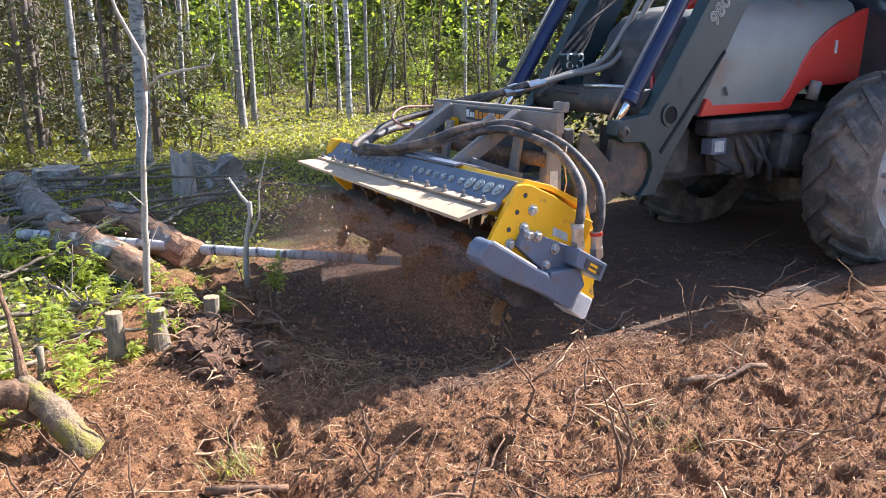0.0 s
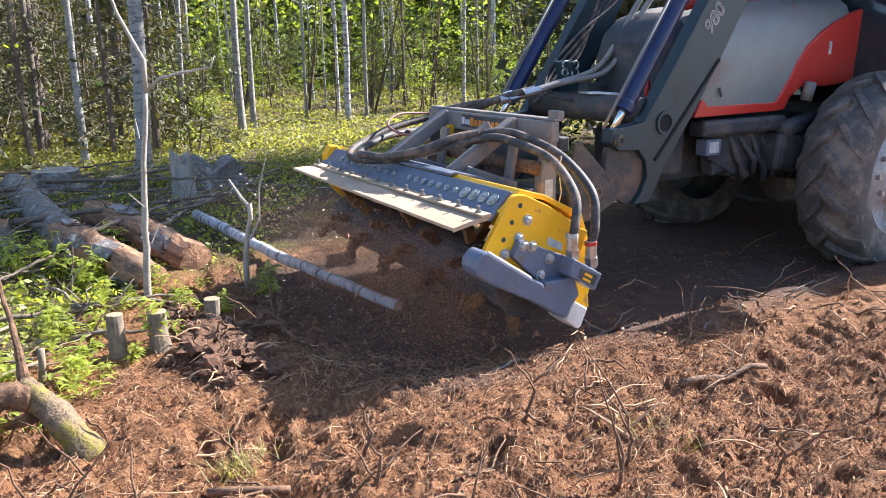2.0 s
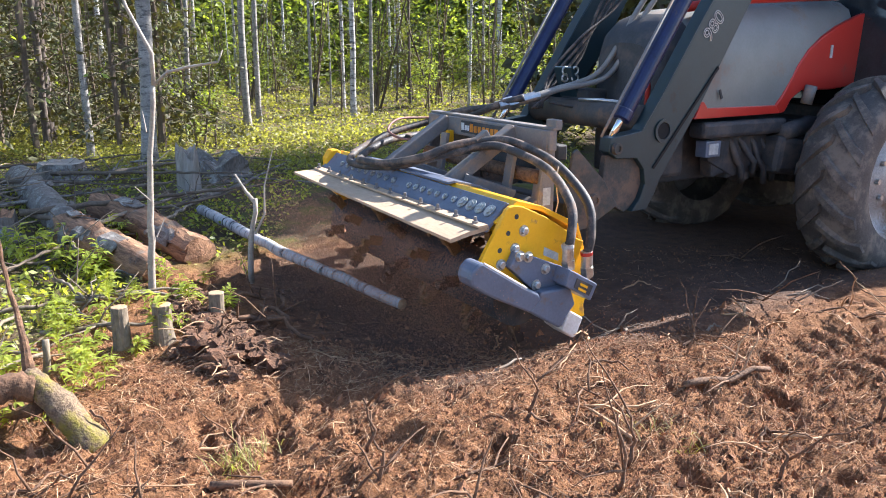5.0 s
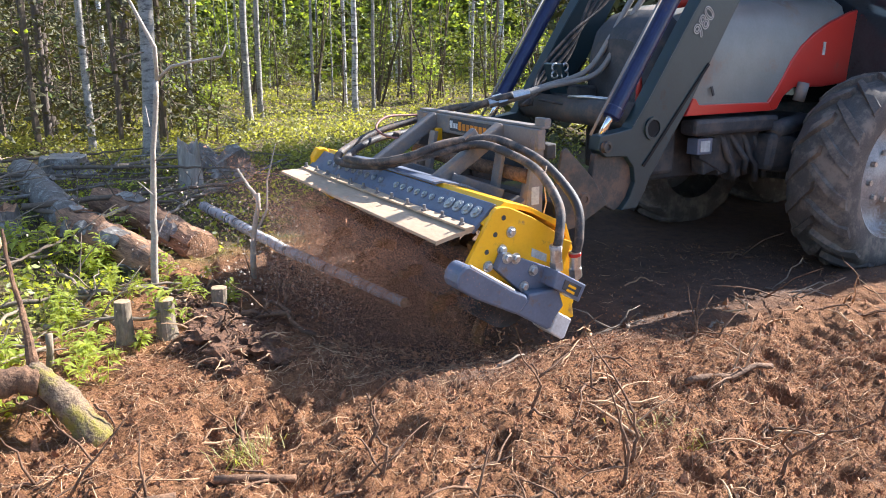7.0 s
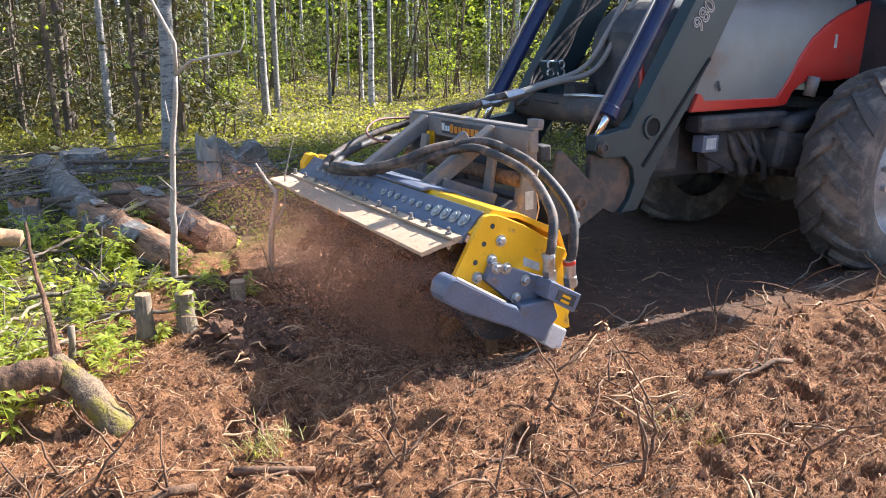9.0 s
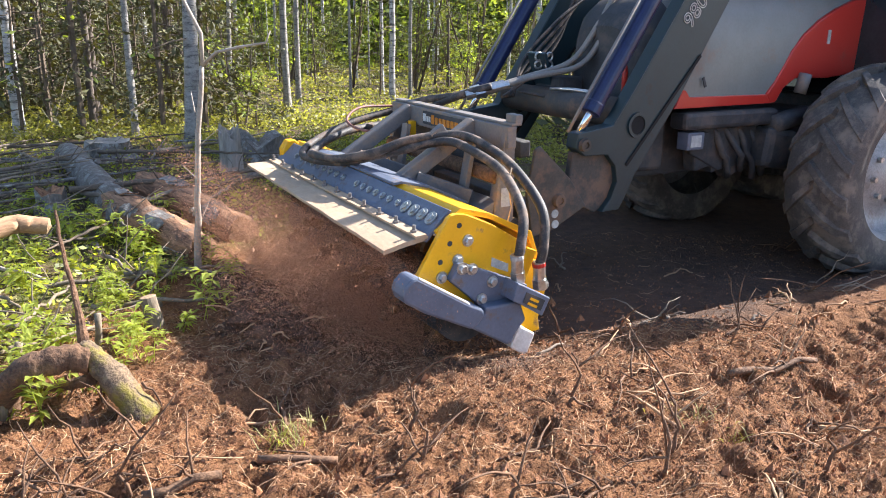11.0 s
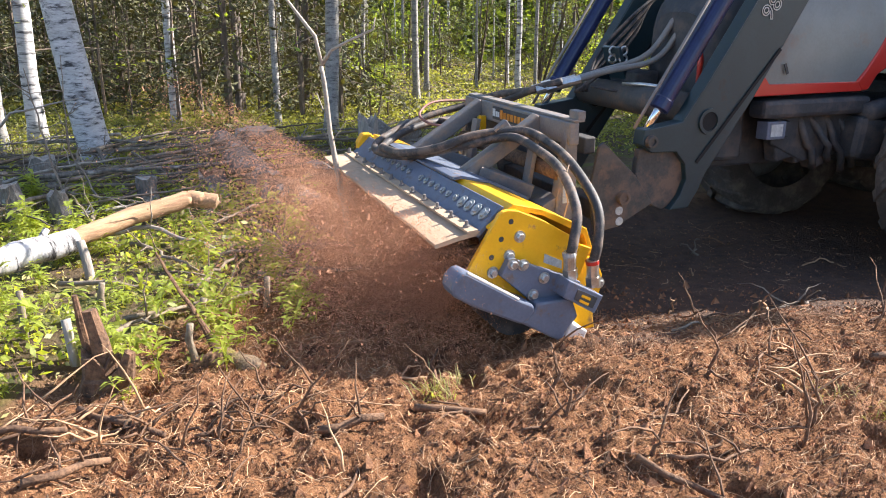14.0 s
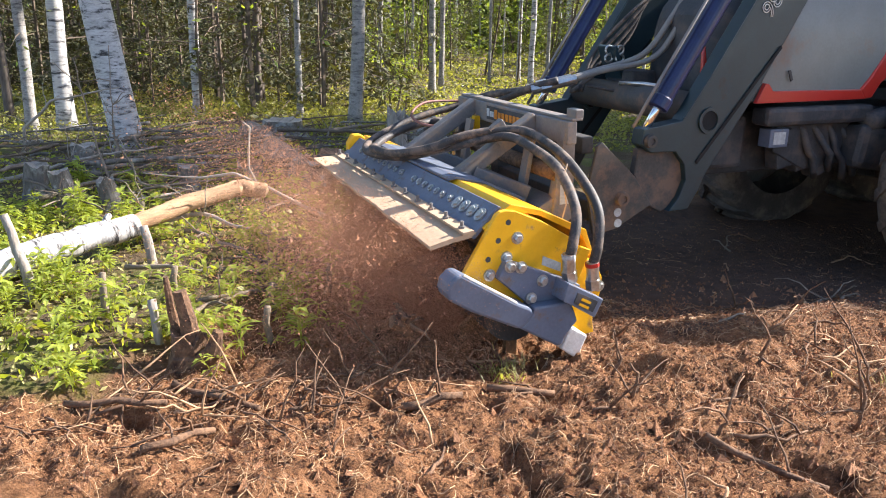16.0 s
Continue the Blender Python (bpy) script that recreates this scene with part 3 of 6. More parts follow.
    for x, y, z in ((0.24, 1.15, 0.718), (0.296, 1.15, 0.629), (0.385, 1.15, 0.555), (-0.228, 1.15, 0.405), (0.30, 1.20, 0.600), (0.245, 1.20, 0.588), (0.128, 1.20, 0.504), (0.189, 1.20, 0.424)):
        bolt(cr, x, y, z, 0.021)
    for x, z in ((0.288, 0.799), (0.34, 0.717), (0.392, 0.632)):
        # flat black discs paint the dark inside the bolt holes
        part("bolt_hole", Shape().lathe([(0, 0), (0.014, 0)], (x, 1.1515, z), 1, 12), M_BLACK, cr)
    part("type_plate", Shape().prism([(0.10, 0.61), (0.0, 0.56), (0.0, 0.515), (0.105, 0.565)], 1.151, 1.153), M_STICKER, cr)
    # far lifting lug
    part("lifting_lug", Shape().prism([(0.40, 0.72), (0.40, 0.83), (0.36, 0.89), (0.30, 0.89), (0.24, 0.83), (0.22, 0.74)], -1.16, -1.08), M_YELLOW, cr, bevel=0.01)
    # rotor with teeth
    rc = (0.21, 0.33)
    rotor = thing_part("rotor", cr, Shape().lathe([(0, -1.1), (0.17, -1.1), (0.17, 1.08), (0, 1.08)], (0, 0, 0), 1, 24), M_BLACK, (rc[0], 0, rc[1]))
    rg = random.Random(8)
    for i in range(46):
        y = -1.05 + 2.1 * i / 45
        a = i * 2.399
        m = pose(0, y, 0) @ Matrix.Rotation(a, 4, "Y")
        s = Shape().box((0.06, 0.035, 0.11), m @ pose(0, 0, 0.21)).box((0.045, 0.05, 0.05), m @ pose(0.02, 0, 0.28))
        part("tooth", s, M_TOOTH, rotor)
    # quick-attach frame
    part("top_beam", Shape().box((0.06, 1.46, 0.125), pose(-0.385, -0.12, 1.085)), M_FRAME, cr, bevel=0.006)
    part("beam_lip", Shape().box((0.07, 1.46, 0.016), pose(-0.415, -0.12, 1.156)), M_FRAME, cr, bevel=0.004)
    part("lip_block", Shape().box((0.05, 0.10, 0.05), pose(-0.43, 0.56, 1.185)), M_FRAME, cr, bevel=0.006)
    for y in (-0.80, 0.57):
        part("upright", Shape().prism([(-0.42, 1.145), (-0.36, 1.145), (-0.33, 0.95), (-0.28, 0.62), (-0.34, 0.54), (-0.42, 0.60)], y - 0.02, y + 0.02), M_FRAME, cr, bevel=0.005)
        part("upright_face", Shape().beam((-0.365, y - 0.02, 1.04), (-0.29, y - 0.02, 0.58), 0.085, 0.02, (1, 0, 0)), M_FRAME, cr, bevel=0.004)
    for y in (-0.60, 0.22):
        part("brace", Shape().beam((-0.37, y, 1.115), (0.14, y + 0.01, 0.815), 0.075, 0.095), M_FRAME, cr, bevel=0.010)
        part("brace_foot", Shape().prism([(0.33, 0.845), (0.20, 0.87), (0.05, 0.85), (-0.10, 0.72), (0.12, 0.77), (0.28, 0.835)], y - 0.03, y + 0.04), M_CASE, cr, bevel=0.004)
        part("inner_post", Shape().beam((-0.27, y + 0.14, 1.04), (-0.20, y + 0.14, 0.66), 0.075, 0.03, (1, 0, 0)), M_FRAME, cr, bevel=0.004)
        part("stiffener", Shape().beam((0.05, y + 0.06, 0.84), (-0.20, y + 0.25, 0.74), 0.03, 0.08), M_FRAME, cr, bevel=0.004)
    part("back_plate", Shape().box((0.02, 1.30, 0.20), pose(-0.44, -0.12, 0.94)), M_BLACK, cr)
    part("cross_tube", Shape().tube([(-0.32, -0.80, 0.86), (-0.32, 0.56, 0.86)], 0.045, 16), M_ROOT, cr, "rust-brown cross tube", smooth=True)
    part("lower_beam", Shape().box((0.12, 1.40, 0.10), pose(-0.28, -0.12, 0.66, 0, 25, 0)), M_FRAME, cr, bevel=0.006)
    part("yellow_post", Shape().box((0.04, 0.04, 0.20), pose(-0.33, -0.50, 0.95)), M_YELLOW, cr)
    # sign on the top beam: bars in the maker's colours
    sign = part("sign", Shape().box((0.004, 0.50, 0.085), pose(-0.352, -0.13, 1.088)), M_BLACK, cr, "dark maker's sign with white and orange lettering bars")
    for i, (y, w) in enumerate(((-0.355, 0.035), (-0.315, 0.024), (-0.285, 0.02))):
        part("letter_bar", Shape().box((0.003, w, 0.05 if i == 0 else 0.035), pose(-0.3485, y, 1.09 if i == 0 else 1.083)), M_WHITE, sign)
    for i in range(7):
        part("letter_bar", Shape().box((0.003, 0.036, 0.045 if i else 0.058), pose(-0.3485, -0.245 + i * 0.05, 1.082 if i else 1.087)), M_ORANGE, sign)
    part("type_label", Shape().box((0.06, 0.003, 0.11), pose(-0.36, 0.592, 0.74)), M_STICKER, cr)
    # hydraulic hoses
    hose(cr, [(0.01, 1.24, 0.60), (-0.01, 1.24, 0.68), (-0.07, 1.16, 0.82), (-0.115, 0.92, 0.965), (-0.135, 0.62, 1.025), (-0.13, 0.32, 1.045), (0.06, 0.20, 1.003), (0.20, 0.06, 0.95), (0.33, -0.10, 0.90), (0.40, -0.36, 0.87), (0.42, -0.58, 0.865), (0.37, -0.70, 0.89), (0.22, -0.82, 0.93), (-0.08, -0.92, 1.01), (-0.42, -0.94, 1.07), (-0.56, -0.76, 1.15), (-0.66, -0.42, 1.21), (-0.80, -0.30, 1.25)], 0.026)
    hose(cr, [(-0.125, 1.24, 0.55), (-0.15, 1.24, 0.66), (-0.19, 1.16, 0.82), (-0.20, 0.92, 0.97), (-0.23, 0.62, 1.04), (-0.21, 0.32, 1.075), (0.05, 0.20, 1.05), (0.25, 0.10, 0.975), (0.38, -0.14, 0.915), (0.42, -0.40, 0.905), (0.37, -0.56, 0.89), (0.25, -0.68, 0.92), (0.0, -0.80, 0.97), (-0.40, -0.92, 0.99), (-0.56, -0.76, 1.08), (-0.66, -0.38, 1.22), (-0.80, -0.24, 1.28)], 0.026)
    hose(cr, [(-0.10, -0.58, 0.98), (0.0, -0.68, 1.0), (0.02, -0.80, 1.05), (-0.13, -0.90, 1.11), (-0.42, -0.94, 1.10), (-0.60, -0.75, 1.12)], 0.009, "thin_hose", material("faded_red_hose", (0.30, 0.13, 0.10), 0.6), "faded red drain hose")
    part("hose_clamp", Shape().box((0.10, 0.05, 0.13), pose(-0.13, 0.24, 1.055, 0, 35, 0)), M_FRAME, cr, bevel=0.005)
    part("tie_string", Shape().tube([(-0.14, 0.96, 1.0), (-0.10, 0.99, 0.93), (-0.13, 0.98, 0.80), (-0.10, 0.99, 0.72)], 0.004, 5), M_FLAP, cr, "loose pale tie string")
    for x, z in ((0.01, 0.615), (-0.125, 0.555)):
        f = part("hose_fitting", Shape().tube([(x - 0.005, 1.24, z - 0.075), (x, 1.24, z + 0.02)], 0.032, 12).tube([(x - 0.012, 1.24, z - 0.12), (x - 0.005, 1.24, z - 0.07)], 0.038, 6), M_FITTING, cr, smooth=False)
        part("collar", Shape().tube([(x, 1.24, z - 0.002), (x + 0.003, 1.24, z + 0.016)], 0.035, 12), M_RED if x < -0.1 else M_STICKER, f)
    part("guard_ear", Shape().prism([(-0.027, 0.50), (-0.055, 0.585), (-0.088, 0.641), (-0.145, 0.617), (-0.12, 0.55), (-0.088, 0.482)], 1.152, 1.19), M_YELLOW, cr, bevel=0.004)
    for dy in (0.0, 0.06):
        part("hose_coupling", Shape().tube([(-0.66, -0.40 + dy, 1.215), (-0.93, -0.28 + dy, 1.285)], 0.032, 10).tube([(-0.72, -0.373 + dy, 1.23), (-0.78, -0.347 + dy, 1.246)], 0.042, 6), M_FITTING, cr)
    return cr, rotor


def thing_part(name, parent, shape, mat, at):
    """A part with an origin of its own, to be turned about it."""
    ob = part(name, shape, mat, parent)
    ob.location = at
    return ob


def build_loader():
    lo = thing("front_loader", "dark green-grey front loader with hydraulic cylinders", "loader")
    arm = [(-0.86, 1.07), (-0.85, 0.98), (-0.92, 0.93), (-1.10, 0.92), (-1.17, 0.84), (-1.19, 0.74), (-1.15, 0.64), (-1.08, 0.56), (-1.22, 0.56), (-1.29, 0.67), (-1.33, 0.76), (-1.405, 0.861),
           (-1.66, 1.215), (-2.07, 1.87), (-2.62, 2.76), (-2.30, 2.76), (-1.651, 1.859), (-1.29, 1.325), (-1.13, 1.10), (-1.0, 1.085)]
    for y in (0.51, -0.73):
        a = part("loader_arm", Shape().prism(arm, y, y + 0.10), M_LOADER, lo, bevel=0.006)
        o = y + 0.102
        part("arm_tube", Shape().lathe([(0.058, -0.004), (0.058, 0.010), (0.078, 0.010), (0.078, -0.004)], (-1.325, o, 1.088), 1, 28), M_LOADER, a)
        # flat disc and strip on the arm, coloured as the shade within openings
        part("tube_hole", Shape().lathe([(0, 0.001), (0.058, 0.001)], (-1.325, o, 1.088), 1, 28), M_HOLE_SHADE, a)
        part("arm_slot", Shape().prism([(-1.245, 0.85), (-1.26, 0.835), (-1.83, 1.487), (-1.815, 1.50)], o, o + 0.006), M_HOLE_SHADE, a)
        part("weld_seam", Shape().tube([(-1.14, o, 1.12), (-1.28, o, 1.31), (-1.64, o, 1.84), (-2.3, o, 2.7)], 0.007, 6), M_LOADER, a)
        part("knee_recess", Shape().prism([(-0.86, 0.95), (-1.12, 0.95), (-1.22, 0.80), (-1.20, 0.62), (-1.05, 0.55), (-0.92, 0.62), (-0.84, 0.80)], y + 0.01, y + 0.06), M_LOADER_DIRTY, lo, bevel=0.01)
        for x, z, r in ((-0.905, 1.0, 0.036), (-0.73, 0.68, 0.04)):
            part("pivot_pin", Shape().lathe([(0, 0.02), (r * 0.5, 0.02), (r * 0.55, 0.03), (r, 0.028), (r * 1.1, 0.0)], (x, o, z), 1, 16), M_LOADER_DIRTY, lo)
        part("link_plate", Shape().prism([(-0.585, 1.02), (-0.555, 1.0), (-0.50, 0.75), (-0.55, 0.48), (-0.70, 0.50), (-0.95, 0.62), (-0.82, 0.80)], y + 0.075, y + 0.10), M_LOADER_DIRTY, lo, bevel=0.005)
        for x, z in ((-0.71, 0.60), (-0.715, 0.535)):
            part("round_plug", Shape().lathe([(0, 0.004), (0.026, 0.004), (0.026, 0)], (x, y + 0.10, z), 1, 14), M_STICKER, lo)
        d = Vector((-0.556, 0, 0.831)).normalized()
        p = Vector((-0.885, y + 0.05, 1.03))
        part("cylinder_rod", Shape().tube([p, p + d * 0.35], 0.025, 14), M_CHROME, lo, "chromed piston rod", smooth=True)
        part("tilt_cylinder", Shape().tube([p + d * 0.17, p + d * 0.18, p + d * 0.24, p + d * 0.25, p + d * 1.7], [0.045, 0.062, 0.062, 0.056, 0.056], 20), M_CYL, lo, "dark blue hydraulic cylinder", smooth=False)
        part("cylinder_pipe", Shape().tube([p + d * 0.02 + Vector((0.075, 0, 0.03)), p + d * 0.3 + Vector((0.07, 0, 0.045)), p + d * 1.6 + Vector((0.065, 0, 0.05))], 0.010, 8), M_FRAME, lo, smooth=True)
    part("cross_beam", Shape().tube([(-1.24, -0.64, 1.16), (-1.24, 0.52, 1.16)], 0.095, 20), M_LOADER_DIRTY, lo, smooth=True)
    part("carrier_beam", Shape().box((0.10, 1.20, 0.12), pose(-0.62, -0.08, 0.60)), M_LOADER_DIRTY, lo, bevel=0.01)
    part("carrier_hook", Shape().box((0.08, 1.10, 0.10), pose(-0.58, -0.08, 0.98)), M_LOADER_DIRTY, lo, bevel=0.01)
    # hydraulic lines across and up the far arm
    pale = material("sun_bleached_grey_hose", (0.27, 0.25, 0.22), 0.55, color2=(0.17, 0.155, 0.14), bump=0.15, fine=120)
    for i in range(2):
        e = 0.05 * i
        hose(lo, [(-0.88, -0.30 + e, 1.27), (-1.106, -0.25 + e, 1.329), (-1.403 - e, -0.15 + e, 1.43 - 0.02 * i), (-1.58 - e, -0.10 + e, 1.669), (-1.70 - e, -0.10 + e, 1.841), (-1.86 - e, -0.10 + e, 2.05), (-2.2, -0.1, 2.5)], 0.021, "loader_hose", pale, "sun-bleached grey hydraulic hose")
    for i in range(4):
        hose(lo, [(-1.0 - 0.03 * i, -0.40, 1.18), (-1.25, -0.45 - 0.02 * i, 1.30 + 0.04 * i), (-1.55, -0.50, 1.55 + 0.05 * i), (-1.75 - 0.06 * i, -0.52, 1.95), (-2.1 - 0.06 * i, -0.52, 2.4)], 0.012, "loader_hose")
    hose(lo, [(-1.0, -0.2, 1.24), (-1.2, -0.1, 1.20), (-1.4, 0.05, 1.22), (-1.55, 0.1, 1.34), (-1.6, 0.1, 1.5)], 0.010, "loader_hose")
    part("pale_pipe", Shape().tube([(-1.15, -0.05, 1.26), (-1.22, 0.10, 1.265), (-1.28, 0.25, 1.255)], 0.014, 8), M_FITTING, lo, smooth=True)
    for y, x in ((-0.32, -1.245), (-0.27, -1.30)):
        c = Vector((x, y, 1.455))
        part("coupler_ring", Shape().tube([c + Vector((0.028 * math.cos(q), 0, 0.028 * math.sin(q))) for q in [k * math.pi / 6 for k in range(13)]], 0.008, 6).tube([c + Vector((0.03 * math.cos(q), 0, -0.055 + 0.026 * math.sin(q))) for q in [k * math.pi / 6 for k in range(13)]], 0.008, 6), M_FITTING, lo, smooth=True)
    part("coupler_bracket", Shape().box((0.03, 0.20, 0.26), pose(-1.30, -0.36, 1.36, 0, 20, 0)), M_LOADER, lo, bevel=0.006)
    part("valve_block", Shape().box((0.20, 0.30, 0.16), pose(-1.42, -0.30, 1.24)), M_BLACK, lo, bevel=0.02)
    # model number
    tx = bpy.data.curves.new("model_number", "FONT")
    tx.body, tx.size, tx.align_x, tx.align_y = "980", 0.145, "CENTER", "CENTER"
    tx.fill_mode, tx.bevel_depth, tx.bevel_resolution = "NONE", 0.0035, 0
    ob = new("model_number", tx)
    dg = bpy.context.evaluated_depsgraph_get()
    me = bpy.data.meshes.new_from_object(ob.evaluated_get(dg))
    bpy.data.objects.remove(ob)
    me.materials.clear()
    me.materials.append(M_WHITE)
    t = new("model_number", me)
    t.parent = lo
    t.matrix_local = Matrix.Translation((-1.744, 0.614, 1.763)) @ Matrix(((-0.62, 0.785, 0), (0, 0, 1), (0.785, 0.62, 0))).to_4x4()
    return lo


def hood_section(x):
    """Half-width, bottom, shoulder and top of the hood at x."""
    t = min(1.0, max(0.02, (-1.51 - x) / 0.5))
    r = math.sqrt(1 - (1 - t) ** 2)
    top = 1.60 + 0.32 * r + 0.06 * (-1.9 - x if x < -1.9 else 0)
    return 0.20 + 0.27 * r, 1.07, top


def build_tractor():
    tr = thing("tractor", "red and grey farm tractor with muddy front tyres", "tractor")
    # hood skin: cross-sections from nose to cab
    xs = [-1.52, -1.55, -1.62, -1.74, -1.9, -2.2, -2.5, -2.8, -2.95, -3.1, -3.3, -3.6]
    bottoms = {-2.8: 1.19, -2.95: 1.31, -3.1: 1.31, -3.3: 1.31, -3.6: 1.33}
    ring = []
    for x in xs:
        w, _, top = hood_section(x)
        b = bottoms.get(x, 1.14)
        pr = []
        prof = [(1.0, 0), (1.02, 0.25), (1.0, 0.5), (0.96, 0.72), (0.86, 0.87), (0.68, 0.955), (0.4, 0.99), (0, 1.0)]
        half = [(w * a, b + (top - b) * q) for a, q in prof]
        pr = half + [(-y, z) for y, z in reversed(half[:-1])]
        ring.append([(x, y, z) for y, z in pr])
    n = len(ring[0])
    s = Shape()
    s.add([p for r in ring for p in r], [(i * n + j, i * n + j + 1, (i + 1) * n + j + 1, (i + 1) * n + j) for i in range(len(xs) - 1) for j in range(n - 1)])
    hood = part("hood", s, M_HOOD, tr, "grey hood with sunlit dust", smooth=True)
    hood.data.materials.append(M_BLACK)  # nose painted black to stand for the shade that lies on it
    for p in hood.data.polygons:
        if p.center.x > -1.80:
            p.material_index = 1
    part("grille", Shape().add([(p[0] + 0.004, p[1], p[2]) for p in ring[0]] + [(p[0] - 0.05, p[1] * 0.97, p[2]) for p in ring[0]], [tuple(range(n - 1, -1, -1))] + [(j, j + 1, n + j + 1, n + j) for j in range(n - 1)]), M_BLACK, tr, "black dusty radiator grille")
    y = 0.487
    part("red_stripe", Shape().prism([(-1.77, 1.13), (-1.83, 1.255), (-1.86, 1.25), (-1.90, 1.205), (-2.68, 1.20), (-2.73, 1.135)], 0.455, y), M_RED, tr, "red trim along the hood's lower edge", bevel=0.006)
    part("red_rear_panel", Shape().prism([(-2.675, 1.20), (-2.725, 1.135), (-2.79, 1.14), (-2.86, 1.24), (-2.98, 1.305), (-3.35, 1.30), (-3.70, 1.33), (-3.84, 1.37), (-3.84, 1.94), (-3.60, 1.88), (-3.36, 1.80), (-3.18, 1.72), (-3.02, 1.62), (-2.90, 1.50), (-2.82, 1.38), (-2.75, 1.28)], 0.44, y), M_RED, tr, "red curved hood side panel", bevel=0.012)
    part("red_top_trim", Shape().tube([(-1.75, 0.33, 1.90), (-2.2, 0.40, 1.965), (-2.8, 0.42, 2.0), (-3.4, 0.43, 2.03)], 0.035, 10), M_RED, tr, smooth=True)
    part("nose_rim", Shape().tube([(-1.53, 0.24, 1.08), (-1.52, 0.26, 1.35), (-1.54, 0.22, 1.55), (-1.55, 0.12, 1.64), (-1.55, 0, 1.66)], 0.02, 8), M_RED, tr, smooth=True)
    part("hood_vent", Shape().box((0.02, 0.006, 0.07), pose(-2.02, 0.492, 1.30, 0, 25, 0)), M_BLACK, tr)
    part("marker", Shape().box((0.03, 0.006, 0.10), pose(-3.30, 0.49, 1.60)), M_STICKER, tr)
    # chassis, loader brackets, front axle
    part("chassis", Shape().box((2.3, 0.42, 0.42), pose(-2.75, 0, 0.84)), M_BLACK, tr, bevel=0.02)
    part("front_weight", Shape().box((0.35, 0.62, 0.34), pose(-1.72, 0, 0.86)), M_BLACK, tr, bevel=0.03)
    for sgn in (1, -1):
        part("side_rail", Shape().box((0.95, 0.16, 0.12), pose(-2.35, 0.42 * sgn, 1.04)), M_BLACK, tr, bevel=0.03)
        part("loader_bracket", Shape().prism([(-2.05, 1.02), (-2.9, 1.02), (-3.0, 0.72), (-2.35, 0.66), (-2.05, 0.80)], 0.34 * sgn, 0.40 * sgn), M_BLACK, tr, bevel=0.01)
        part("bracket_bolt", Shape().lathe([(0, 0.03), (0.05, 0.03), (0.06, 0)], (-2.15, 0.41 * sgn, 0.9), sgn, 12), M_BLACK, tr)
        part("axle_housing", Shape().tube([(-3.38, 0, 0.66), (-3.38, 0.72 * sgn, 0.66)], [0.17, 0.12], 16), M_BLACK, tr, smooth=True)
        part("loader_mast", Shape().box((0.22, 0.16, 1.9), pose(-3.95, 0.62 * sgn, 1.75)), M_LOADER, tr, bevel=0.01)
    part("step_box", Shape().box((0.16, 0.10, 0.12), pose(-2.02, 0.42, 0.90)), M_CASE, tr, "small grey control box", bevel=0.006)
    part("label_plate", Shape().box((0.10, 0.004, 0.08), pose(-2.02, 0.472, 0.90)), M_STICKER, tr)
    rg = random.Random(4)
    for i in range(7):
        x = -2.25 - 0.13 * i
        part("engine_pipe", Shape().tube(bend((x, 0.36, 0.98), (x - 0.2, 0.40, 0.58 + 0.1 * rg.random()), (0, 0.06, 0), 7, rg, 0.02), 0.025, 8), M_BLACK, tr, smooth=True)
    for i in range(6):
        part("engine_lump", Shape().box((0.18, 0.12, 0.16), pose(-2.2 - 0.17 * i, 0.33, 0.66 + 0.12 * rg.random(), 0, 20 * rg.random(), 0)), M_BLACK, tr, bevel=0.02)
    part("ribbed_duct", Shape().tube([(-2.75, 0.50, 0.98), (-3.1, 0.50, 1.04)], 0.07, 12), M_BLACK, tr, smooth=True)
    part("plastic_guard", Shape().box((0.34, 0.20, 0.30), pose(-2.85, 0.46, 0.80, 0, -8, 0)), M_BLACK, tr, bevel=0.05)
    part("exhaust_elbow", Shape().tube([(-3.0, 0.52, 1.2), (-3.03, 0.53, 1.34)], 0.045, 12), M_FRAME, tr, smooth=True)
    # cab and rear, out of view, built for the shadow they cast ahead
    part("cab", Shape().prism([(-3.65, 1.15), (-3.75, 2.75), (-5.2, 2.8), (-5.35, 1.2)], -0.90, 0.90), M_GLASS, tr, bevel=0.05)
    # roof made wider than likely so that its shadow reaches further out
    part("cab_roof", Shape().box((1.95, 2.1, 0.16), pose(-4.40, 0, 2.86)), M_RED, tr, bevel=0.06)
    for x, yy in ((-3.72, 0.91), (-3.72, -0.91), (-5.25, 0.91), (-5.25, -0.91)):
        part("cab_post", Shape().box((0.08, 0.06, 1.7), pose(x, yy, 1.95)), M_BLACK, tr)
    # outsize mirrors, never in view, added to shade the soil beside the track
    for sgn in (1, -1):
        arm = part("mirror_arm", Shape().tube([(-3.74, 0.92 * sgn, 2.45), (-3.70, 1.38 * sgn, 2.40), (-3.70, 1.42 * sgn, 2.05)], 0.018, 8), M_BLACK, tr, smooth=True)
        part("wing_mirror", Shape().box((0.08, 0.40, 0.52), pose(-3.70, 1.40 * sgn, 2.15)), M_BLACK, arm, "unseen black box added like a wing mirror to cast shade", bevel=0.03)
    # axle box and rear block, both unseen, added to stop sun passing underneath
    part("rear_axle", Shape().box((0.36, 1.9, 0.42), pose(-4.95, 0, 0.86)), M_BLACK, tr, bevel=0.05)
    part("rear_ballast", Shape().box((0.55, 1.75, 0.85), pose(-5.95, 0, 0.72)), M_BLACK, tr, bevel=0.04)
    part("rear_housing", Shape().box((2.0, 0.7, 0.6), pose(-4.7, 0, 0.85)), M_BLACK, tr, bevel=0.05)
